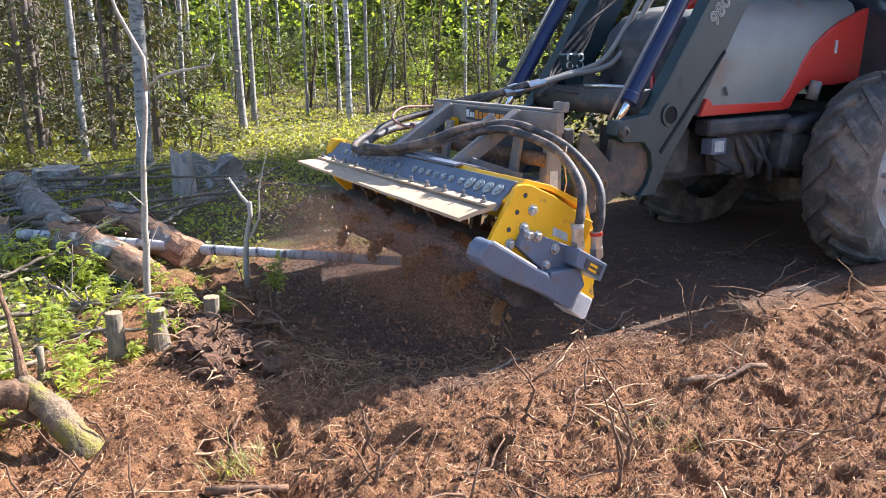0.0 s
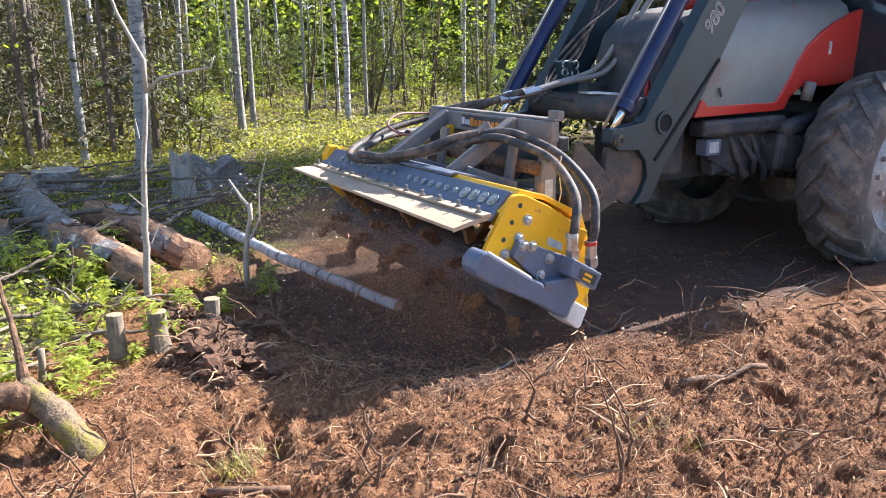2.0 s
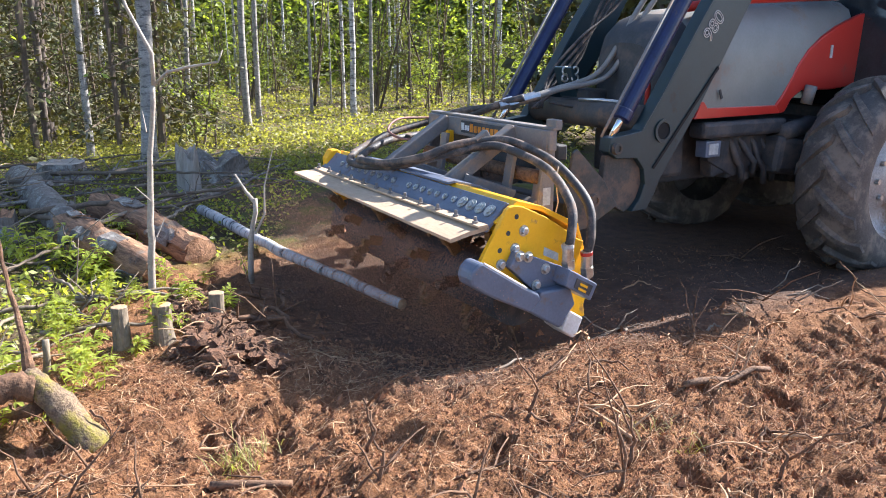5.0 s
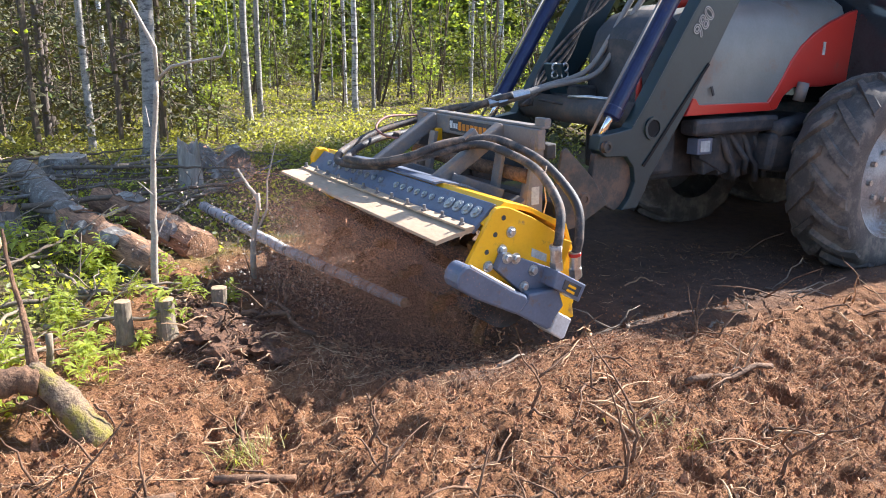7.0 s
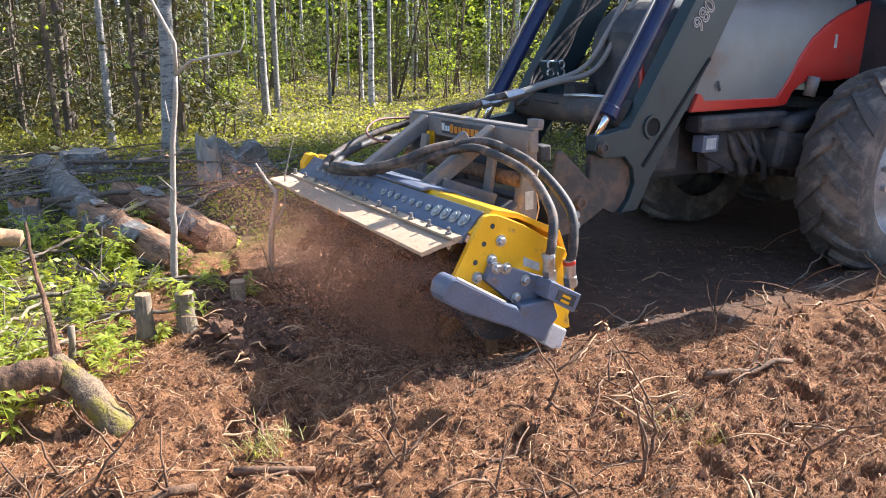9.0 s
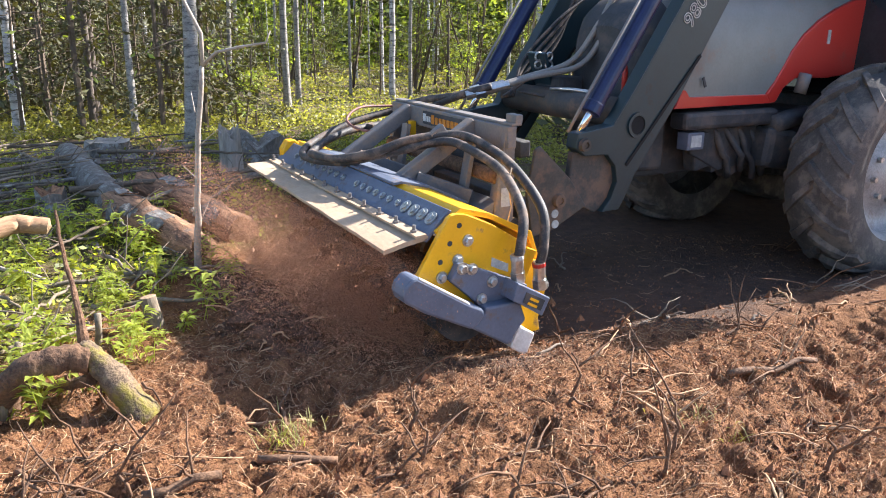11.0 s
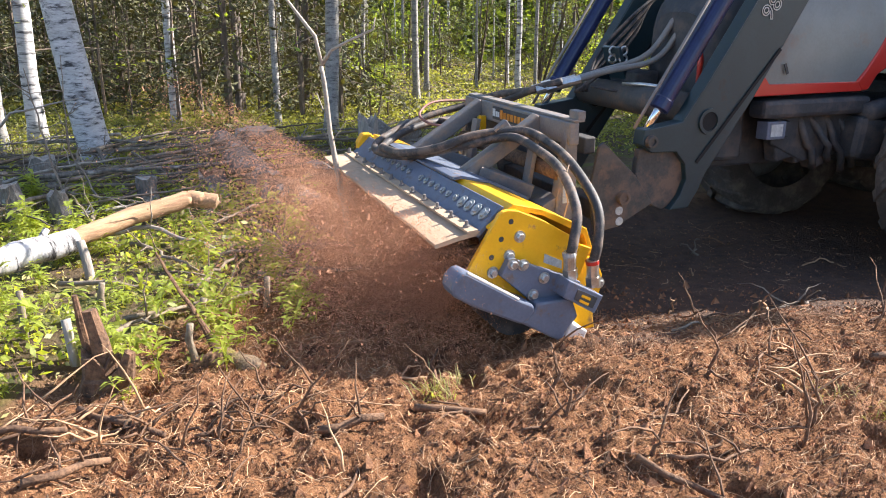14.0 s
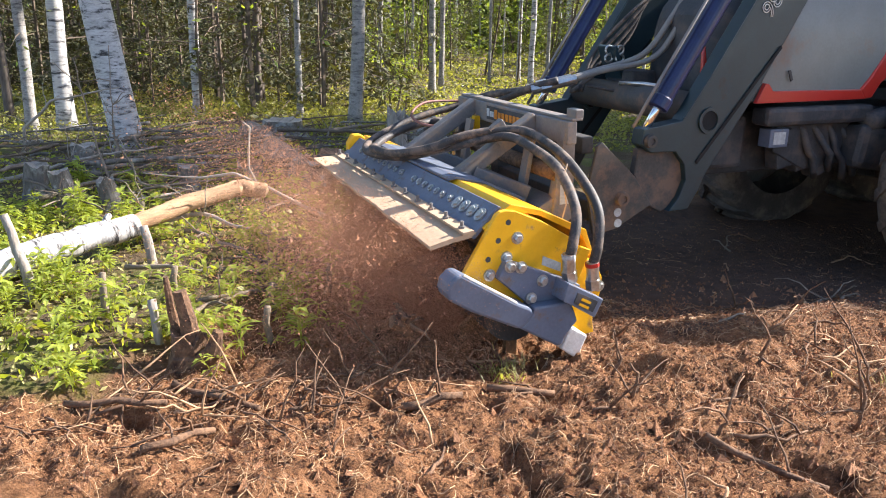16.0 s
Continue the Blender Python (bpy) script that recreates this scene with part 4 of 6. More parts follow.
    # unseen fenders, widened to push the shadow's near edge outward
    for sgn in (1, -1):
        part("rear_fender", Shape().prism([(-3.95, 1.2), (-4.2, 1.75), (-4.9, 1.95), (-5.6, 1.75), (-5.6, 1.65), (-4.9, 1.85), (-4.25, 1.65), (-4.02, 1.15)], 0.62 * sgn, 1.56 * sgn), M_RED, tr, bevel=0.02)
    return tr


def build_wheel(parent, x, y, z, r, width, lugs, sgn):
    """A lugged wheel in the tractor's space, turned about its own axle."""
    w = new("wheel")
    w.parent = parent
    w.location = (x, y, z)
    h = width / 2
    prof = [(r * 0.60, -h * 0.86), (r * 0.74, -h * 1.0), (r * 0.87, -h * 0.98), (r * 0.925, -h * 0.8), (r * 0.94, -h * 0.3), (r * 0.94, h * 0.3), (r * 0.925, h * 0.8), (r * 0.87, h * 0.98), (r * 0.74, h), (r * 0.60, h * 0.86)]
    ty = part("tyre", Shape().lathe(prof, (0, 0, 0), 1, 48), M_TYRE, w, "dusty black lugged tyre", smooth=True)
    for i in range(lugs):
        for side in (1, -1):
            a0 = 2 * math.pi * (i + (0.5 if side < 0 else 0)) / lugs
            s = Shape()
            vs = []
            for k in range(5):
                t = k / 4
                a = a0 - 0.34 * t
                yy = side * h * (-0.06 + 1.04 * t)
                wd = 0.050 + 0.03 * t
                ro, ri = r * (1.0 - 0.10 * t ** 3), r * (0.91 - 0.05 * t ** 3)
                for dr, da in ((ri, -wd), (ro, -wd * 0.7), (ro, wd * 0.7), (ri, wd)):
                    vs.append((dr * math.cos(a + da), yy, dr * math.sin(a + da)))
            fs = []
            for k in range(4):
                for j in range(3):
                    q = (k * 4 + j, k * 4 + j + 1, k * 4 + j + 5, k * 4 + j + 4)
                    fs.append(q if side > 0 else tuple(reversed(q)))
            fs += [(0, 3, 2, 1), (16, 17, 18, 19)]
            s.add(vs, fs)
            part("lug", s, M_TYRE, ty)
    rim = [(r * 0.61, h * 0.86), (r * 0.57, h * 0.80), (r * 0.54, h * 0.35), (r * 0.35, h * 0.20), (r * 0.30, h * 0.38), (0, h * 0.42)]
    rm = part("rim", Shape().lathe([(a, b * sgn) for a, b in rim], (0, 0, 0), 1, 32), M_RIM, w, "dusty silver wheel rim", smooth=True)
    for k in range(8):
        a = 2 * math.pi * k / 8
        part("wheel_nut", Shape().lathe([(0.022, 0), (0.022, 0.03 * sgn), (0, 0.03 * sgn)], (r * 0.24 * math.cos(a), h * 0.40 * sgn, r * 0.24 * math.sin(a)), 1, 6), M_BOLT, rm)
    return w


crusher, rotor = build_crusher()
loader = build_loader()
tractor = build_tractor()
wheel_front_left = build_wheel(tractor, -3.38, 0.95, 0.65, 0.78, 0.50, 18, 1)
wheel_front_right = build_wheel(tractor, -3.38, -0.95, 0.65, 0.78, 0.50, 18, -1)
wheel_rear_left = build_wheel(tractor, -4.95, 1.14, 0.79, 0.92, 0.62, 20, 1)
wheel_rear_right = build_wheel(tractor, -4.95, -1.14, 0.79, 0.92, 0.62, 20, -1)


# ---- the forest ----
TREE_SPOTS = [  # x, y, radius, bark
    (-3.93, 15.15, 0.092, "grey"),
    (-3.98, 16.32, 0.080, "grey"),
    # a birch standing in shade; the grey bark colour carries that shade
    (-3.97, 10.15, 0.128, "grey"),
    (-2.71, 20.24, 0.075, "birch"),
    (-2.15, 17.74, 0.092, "birch"),
    (-1.89, 19.36, 0.065, "grey"),
    (-2.00, 31.44, 0.197, "birch"),
    (-3.23, 18.48, 0.048, "grey"),
    (-5.25, 11.24, 0.069, "grey"),
    (-6.79, 13.14, 0.109, "dark"),
    (-7.76, 13.37, 0.074, "dark"),
    (-6.87, 12.73, 0.048, "dark"),
    (-7.49, 23.41, 0.109, "grey"),
    (-1.14, 23.62, 0.061, "dark"),
    (2.15, 32.53, 0.156, "birch"),
    (-7.78, 8.94, 0.150, "birch"),
    (-7.07, 11.30, 0.110, "birch"),
    (-6.56, 12.57, 0.080, "dark"),
    (-7.85, 8.35, 0.094, "grey"),
    (-9.24, 9.59, 0.089, "dark"),
]


def leaf_cloud(s, rng, centre, spread, count, size, flat=0.5):
    """Small folded leaves scattered round a point."""
    vs, fs = [], []
    for _ in range(count):
        p = Vector(centre) + Vector((rng.gauss(0, spread[0]), rng.gauss(0, spread[1]), rng.gauss(0, spread[2])))
        q = size * rng.uniform(0.6, 1.3)
        d = Vector((rng.gauss(0, 1), rng.gauss(0, 1), rng.gauss(0, flat))).normalized()
        e = d.cross(Vector((rng.gauss(0, 0.5), rng.gauss(0, 0.5), 1))).normalized()
        n = d.cross(e)
        k = len(vs)
        vs += [p - d * q, p + e * q * 0.5 + n * q * 0.12, p + d * q, p - e * q * 0.5 + n * q * 0.12]
        fs += [(k, k + 1, k + 2), (k, k + 2, k + 3)]
    s.add(vs, fs)


BARKS = {"birch": M_BIRCH, "grey": M_TRUNK_GREY, "dark": M_TRUNK_DARK}


def tree(kind, seed, radius, tall, leaf):
    """A forest tree: tapered trunk, limbs, thin dead twigs low down, and a loose crown."""
    rng = random.Random(seed)
    words = {"birch": "white-barked birch tree with black bark marks", "grey": "slender grey-barked tree with fresh green leaves", "dark": "dark-barked spruce with dry lower twigs"}
    t = thing({"birch": "birch_tree", "grey": "aspen_tree", "dark": "spruce_tree"}[kind], words[kind], "tree", group="forest trees")
    pts, rad = [], []
    lean = Vector((rng.uniform(-0.012, 0.012), rng.uniform(-0.012, 0.012), 0))
    for i in range(15):
        z = tall * (i / 14) ** 1.3
        pts.append(Vector((0, 0, z - 0.15)) + lean * z + Vector((rng.uniform(-1, 1), rng.uniform(-1, 1), 0)) * 0.012 * z ** 0.5)
        flare = 1 + 0.5 * math.exp(-z * 5)
        rad.append(radius * flare * (1 - 0.85 * z / tall))
    part("trunk", Shape().tube(pts, rad, 10, True, 0.05, rng), BARKS[kind], t, smooth=True)
    limbs = Shape()
    crown = Shape()
    for i in range(15):
        z = tall * rng.uniform(0.38, 0.97)
        base = pts[min(14, int(14 * (z / tall) ** (1 / 1.3)))]
        a = rng.uniform(0, 6.28)
        ln = (1 - z / tall) * 2.6 + 0.6
        tip = base + Vector((math.cos(a), math.sin(a), rng.uniform(-0.1, 0.6) if kind != "dark" else -0.25)) * ln
        limbs.tube(bend(base, tip, (0, 0, 0.1), 4, rng, 0.05), [0.03, 0.022, 0.014, 0.006], 5)
        leaf_cloud(crown, rng, base.lerp(tip, 0.7), (ln * 0.3, ln * 0.3, 0.25), 8, 0.17)
    low = Shape()
    for i in range({"dark": 26, "grey": 8, "birch": 4}[kind]):
        z = rng.uniform(0.5, 5.0)
        base = pts[min(14, int(14 * (z / tall) ** (1 / 1.3)))].copy()
        base.z = z
        a = rng.uniform(0, 6.28)
        ln = rng.uniform(0.4, 1.3)
        tip = base + Vector((math.cos(a) * ln, math.sin(a) * ln, rng.uniform(-0.35, 0.1)))
        low.tube(bend(base, tip, (0, 0, 0.05), 4, rng, 0.03), [0.011, 0.009, 0.006, 0.002], 4)
        if kind == "dark" and rng.random() < 0.6:
            leaf_cloud(crown, rng, base.lerp(tip, 0.7), (ln * 0.22, ln * 0.22, 0.08), 14, 0.05)
        if kind != "dark" and rng.random() < 0.7:
            leaf_cloud(crown, rng, tip, (0.22, 0.22, 0.16), 14, leaf)
    tagged(part("limb_mass", limbs, BARKS[kind], t), kind="stuff")
    tagged(part("twig_mass", low, M_DARKTWIG, t), kind="stuff")
    part("crown", crown, M_NEEDLE if kind == "dark" else M_LEAF, t)
    return t


def shrub(seed, tall, leaves, size, mat, label, name, drooping=False):
    """A young tree or bush with thin stems and many small leaves."""
    rng = random.Random(seed)
    t = thing(name, label, "bush" if not drooping else "young spruce", group="forest undergrowth")
    st, lv = Shape(), Shape()
    for k in range(1 if drooping else rng.randint(2, 4)):
        tip = Vector((rng.uniform(-0.35, 0.35), rng.uniform(-0.35, 0.35), 1)) * tall * rng.uniform(0.7, 1)
        if drooping:
            tip = Vector((0, 0, tall))
        line = bend((rng.uniform(-0.1, 0.1), rng.uniform(-0.1, 0.1), -0.05), tip, (rng.uniform(-0.1, 0.1), 0, 0), 7, rng, 0.03)
        st.tube(line, [0.018 * tall / 2 * (1 - 0.8 * i / 6) + 0.003 for i in range(7)], 5)
        for i in range(14 if drooping else 7):
            f = rng.uniform(0.12, 1)
            b = line[0].lerp(line[-1], f)
            a = rng.uniform(0, 6.28)
            ln = (1 - f) * tall * 0.34 + 0.15 if drooping else rng.uniform(0.2, 0.55)
            e = b + Vector((math.cos(a) * ln, math.sin(a) * ln, -0.25 * ln if drooping else rng.uniform(-0.05, 0.3)))
            st.tube(bend(b, e, (0, 0, 0.04), 4, rng, 0.015), [0.007, 0.006, 0.004, 0.002], 4)
            for j in range(3):
                leaf_cloud(lv, rng, b.lerp(e, 0.35 + 0.33 * j), (0.10, 0.10, 0.07 if not drooping else 0.04), max(1, leaves // (42 if drooping else 60)), size)
    tagged(part("stem_mass", st, M_DARKTWIG, t), kind="stuff")
    part("foliage", lv, mat, t)
    return t


def put(ob, x, y, turn, size=1.0):
    m = pose(x, y, ground_at(x, y), 0, 0, turn)
    ob.scale = (size,) * 3
    return m


def build_forest():
    rng = random.Random(21)
    base = {}
    for kind, radius in (("birch", 0.10), ("grey", 0.08), ("dark", 0.11)):
        base[kind] = [tree(kind, 30 + i + 7 * len(kind), radius * f, 12 + 2 * i, 0.05) for i, f in enumerate((0.75, 1.0, 1.3))]
    # the trees that stand at the clearing's edge
    spots = list(TREE_SPOTS)
    for _ in range(5000):
        if len(spots) > 215:
            break
        y = 12 + 46 * rng.random() ** 0.8
        x = rng.uniform(-0.85 * y - 6, min(0.8 * y, (y - 11) / 0.475))
        if any((x - a) ** 2 + (y - b) ** 2 < (0.5 if y > 20 else 1.0) for a, b, *_ in spots):
            continue
        dense = 0.35 if -0.28 * y < x < 0.02 * y and y < 24 else 1.0
        if rng.random() > dense:
            continue
        spots.append((x, y, rng.uniform(0.026, 0.085), rng.choices(("birch", "grey", "dark"), (0.42, 0.36, 0.22) if x > -0.3 * y else (0.08, 0.12, 0.8))[0]))
    used = set()
    for i, (x, y, r, kind) in enumerate(spots):
        r *= 0.78
        v = min(base[kind], key=lambda o: abs(o.children[0].dimensions.x / 3.0 - r) + rng.random() * 0.03)
        size = r / {0: 0.75, 1: 1.0, 2: 1.3}[base[kind].index(v)] / {"birch": 0.10, "grey": 0.08, "dark": 0.11}[kind]
        sway = 0.4 if i < len(TREE_SPOTS) else 2.0
        m = pose(x, y, ground_at(x, y), rng.uniform(-sway, sway), rng.uniform(-sway, sway) + (3.5 if i == 2 else 0), rng.uniform(0, 360))
        high = max(0.8, size ** 0.3)
        if v not in used:
            used.add(v)
            v.matrix_basis = m
            o = v
        else:
            o = copy_thing(v, m)
        o.scale = (size, size, high)
    for kind in base:
        for v in base[kind]:
            if v not in used:
                v.matrix_basis = pose(-20 + rng.uniform(-5, 5), 40 + rng.uniform(-5, 5), 0)
    # the big leaning birch with a second stem
    big = thing("birch_tree", "big leaning white birch with bluish bark and black marks", "tree", pose(-6.33, 7.85, ground_at(-6.33, 7.85)))
    rg = random.Random(77)
    for dx, lean, r, name in ((0.25, -0.17, 0.185, "trunk"),):
        pts = [Vector((dx + lean * z, 0.02 * z, z - 0.2)) for z in (0, 0.25, 0.6, 1.2, 2, 3, 4.5, 6, 8, 10, 12)]
        part(name, Shape().tube(pts, [r * f for f in (1.25, 1.08, 1.0, 0.97, 0.93, 0.9, 0.8, 0.7, 0.5, 0.3, 0.1)], 20, True, 0.02, rg), M_BIRCH, big, smooth=True)
    crown = Shape()
    for i in range(16):
        leaf_cloud(crown, rg, (-0.23 * 9 + rg.uniform(-2, 2), rg.uniform(-2, 2), rg.uniform(7, 12)), (0.6, 0.6, 0.4), 12, 0.16)
    part("crown", crown, M_LEAF, big)
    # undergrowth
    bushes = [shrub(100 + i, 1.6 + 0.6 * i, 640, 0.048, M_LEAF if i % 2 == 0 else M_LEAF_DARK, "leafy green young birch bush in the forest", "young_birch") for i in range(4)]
    spruces = [shrub(120 + i, 2.2 + 0.9 * i, 700, 0.045, M_NEEDLE, "dark green young spruce with drooping branches", "young_spruce", True) for i in range(3)]
    n = 0
    first = set()
    for _ in range(4000):
        if n > 285:
            break
        y = 11.5 + 38 * rng.random()
        x = rng.uniform(-0.85 * y - 5, min(0.22 * y, (y - 11) / 0.475))
        if -0.30 * y < x < 0.10 * y and y < 20 and rng.random() < 0.75:
            continue
        left = x < -0.34 * y
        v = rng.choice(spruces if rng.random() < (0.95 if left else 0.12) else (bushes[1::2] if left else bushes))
        size = rng.uniform(0.7, 1.35) * (1.0 if y > 17 else 0.75)
        m = pose(x, y, ground_at(x, y), 0, 0, rng.uniform(0, 360))
        if v not in first:
            first.add(v)
            v.matrix_basis = m
            o = v
        else:
            o = copy_thing(v, m)
        o.scale = (size,) * 3
        n += 1
    # the thick spruce edge left of the clearing
    for i in range(62):
        y = rng.uniform(11.2, 19)
        x = -y * rng.uniform(0.36, 1.0)
        o = copy_thing(rng.choice(spruces), pose(x, y, ground_at(x, y), 0, 0, rng.uniform(0, 360)))
        q = rng.uniform(0.9, 1.5)
        o.scale = (q * 1.05, q * 1.05, q * rng.uniform(1.0, 1.7))
    # bilberry and moss cover on the forest floor
    r = np.random.RandomState(5)
    k = 95000
    y = 5.0 + 34 * r.rand(k) ** 1.5
    x = (r.rand(k) * 1.1 - 0.88) * (y + 2) - 1
    ok = (cover(x, y) > 0.55) & ((y > 9.5) | (r.rand(k) < 0.15)) & ((value_noise(x * 0.7, y * 0.7, 31) + 0.35 * value_noise(x * 2.5, y * 2.5, 33)) > -0.16) & ~((y < 9) & (x > -3.2))
    xe, ye = r.uniform(-14, 1, 42000), r.uniform(7.6, 14.5, 42000)
    near = (cover(xe, ye) > 0.55) & ((value_noise(xe * 0.9, ye * 0.9, 35) + 0.5 * value_noise(xe * 3.1, ye * 3.1, 36)) > -0.22) & ((ye > 9.2) | (xe < -5.5))
    x, y = np.concatenate([x[ok], xe[near]]), np.concatenate([y[ok], ye[near]])
    cover_sheet("bilberry_cover", x, y, r, 0.013 + 0.0015 * y, 0.18, M_BERRY, "low sunlit bilberry shrubs covering the forest floor")
    # spruces beside the clearing, added out of view to shade trees at its border
    for i in range(14):
        x = rng.uniform(3.0, 9.0)
        y = 0.475 * x + rng.uniform(10.6, 12.8)
        o = copy_thing(rng.choice(spruces), pose(x, y, ground_at(x, y), 0, 0, rng.uniform(0, 360)))
        o.scale = (2.1, 2.1, rng.uniform(2.6, 3.6))
    for i in range(6):
        x = rng.uniform(3.0, 8.5)
        y = 0.475 * x + rng.uniform(8.9, 11.2)
        o = copy_thing(rng.choice(spruces), pose(x, y, ground_at(x, y), 0, 0, rng.uniform(0, 360)))
        o.scale = (2.6, 2.6, rng.uniform(3.2, 4.2))
    # taller spruces behind the tractor, added only for the shade they throw
    tall = thing("spruce_tree", "tall dense dark green spruce added out of view to shade the clearing's border", "tree", group="forest trees")
    rg = random.Random(90)
    part("trunk", Shape().tube([(0, 0, -0.2), (0, 0, 5), (0.05, 0, 10), (0.05, 0.05, 15.5)], [0.17, 0.13, 0.08, 0.01], 10), M_TRUNK_DARK, tall, smooth=True)
    crown = Shape()
    for i in range(230):
        z = 2.2 + 13 * rg.random() ** 1.2
        q = (15.6 - z) / 13.4 * 2.1 * rg.uniform(0.35, 1.0)
        a = rg.uniform(0, 6.28)
        leaf_cloud(crown, rg, (q * math.cos(a), q * math.sin(a), z - 0.25 * q), (0.3, 0.3, 0.12), 20, 0.12)
    part("crown", crown, M_NEEDLE, tall)
    ends = ((3.4, 12.4), (4.6, 12.2), (5.6, 13.6), (6.8, 13.2), (4.4, 14.2), (7.8, 14.8), (3.2, 13.8), (9.0, 14.4))
    tall.matrix_basis = pose(*ends[0], ground_at(*ends[0]))
    for x, y in ends[1:]:
        copy_thing(tall, pose(x, y, ground_at(x, y), 0, 0, rng.uniform(0, 360)))
    # woods beyond
    k = 70000
    a = np.radians(r.uniform(45, 150, k))
    d = r.uniform(46, 64, k)
    x, y = np.cos(a) * d, np.sin(a) * d
    z = r.rand(k) ** 1.2 * 15
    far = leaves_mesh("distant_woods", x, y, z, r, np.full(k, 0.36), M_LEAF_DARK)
    k = 20000
    a = np.radians(r.uniform(60, 108, k))
    d = r.uniform(34, 52, k)
    bright = leaves_mesh("distant_foliage", np.cos(a) * d, np.sin(a) * d, r.rand(k) * 8, r, np.full(k, 0.17), M_LEAF)
    tagged(bright, "sunlit young foliage deep in the forest", "foliage", kind="stuff")
    back = Shape()
    for i in range(60):
        q = math.radians(40 + 115 * i / 59)
        back.v += [(70 * math.cos(q), 70 * math.sin(q), -1), (70 * math.cos(q), 70 * math.sin(q), 24 + 3 * math.sin(i * 1.7) + 2 * math.sin(i * 4.1))]
    back.f = [(2 * i, 2 * i + 1, 2 * i + 3, 2 * i + 2) for i in range(59)]
    tagged(part("backdrop", back, material("far_woods_green", (0.13, 0.19, 0.04), 0.95, color2=(0.03, 0.05, 0.014), scale=0.5, fine=2.5, bump=0.0)), "hazy wall of distant green woods", "backdrop", kind="structure")
    tagged(far, "dense green woods in the distance", "woods", kind="stuff")


def leaves_mesh(name, x, y, z, r, size, mat):
    n = len(x)
    d = r.normal(size=(n, 3)) * (1, 1, 0.6)
    d /= np.linalg.norm(d, axis=1)[:, None]
    e = np.cross(d, r.normal(size=(n, 3)))
    e /= np.linalg.norm(e, axis=1)[:, None]
    q = (np.asarray(size) * r.uniform(0.6, 1.3, n))[:, None]
    p = np.stack([x, y, z], 1)
    co = np.stack([p - d * q, p + e * q * 0.5, p + d * q, p - e * q * 0.5], 1).reshape(-1, 3)
    i = np.arange(n)[:, None] * 4
    me = bpy.data.meshes.new(name)
    me.from_pydata(co.tolist(), [], np.concatenate([i, i + 1, i + 2, i + 3], 1).tolist())
    me.materials.append(mat)
    return new(name, me)


def cover_sheet(name, x, y, r, size, tall, mat, label):
    z = height(x, y) + r.rand(len(x)) * tall
    return tagged(leaves_mesh(name, x, y, z, r, size, mat), label, "ground plants", kind="stuff")


build_forest()


# ---- stumps, logs, sticks ----
def stump(name, label, x, y, r, tall, bark, top, seed, jag=0.0, sides=14, lean=(0, 0), z=None):
    """A cut or broken stump: rough bark with root flare, and a cut face of its own."""
    rng = random.Random(seed)
    t = thing(name, label, "stump", pose(x, y, ground_at(x, y) if z is None else z))
    zs = [-0.12, 0.0, 0.06, tall * 0.5, tall * 0.97]
    pts = [Vector((lean[0] * q, lean[1] * q, q)) for q in zs]
    s = Shape().tube(pts, [r * 1.5, r * 1.3, r * 1.1, r, r * 0.98], sides, False, 0.09, rng)
    if jag:
        n = len(s.v)
        for i in range(n - sides, n):
            a, b, c = s.v[i]
            s.v[i] = (a, b, c + rng.uniform(-jag, jag))
    rim = len(s.v) - sides
    part("bark", s, bark, t, smooth=False)
    cap = Shape()
    vs = [Vector(s.v[rim + i]) for i in range(sides)]
    mid = sum(vs, Vector()) / sides
    ring = [mid + (p - mid) * 0.93 + Vector((0, 0, 0.004)) for p in vs]
    cap.add(vs + ring + [mid + Vector((0, 0, 0.006 - jag * 0.6))], [(i, (i + 1) % sides, sides + (i + 1) % sides, sides + i) for i in range(sides)] + [(sides + i, sides + (i + 1) % sides, 2 * sides) for i in range(sides)])
    part("cut_face", cap, top, t)
    return t


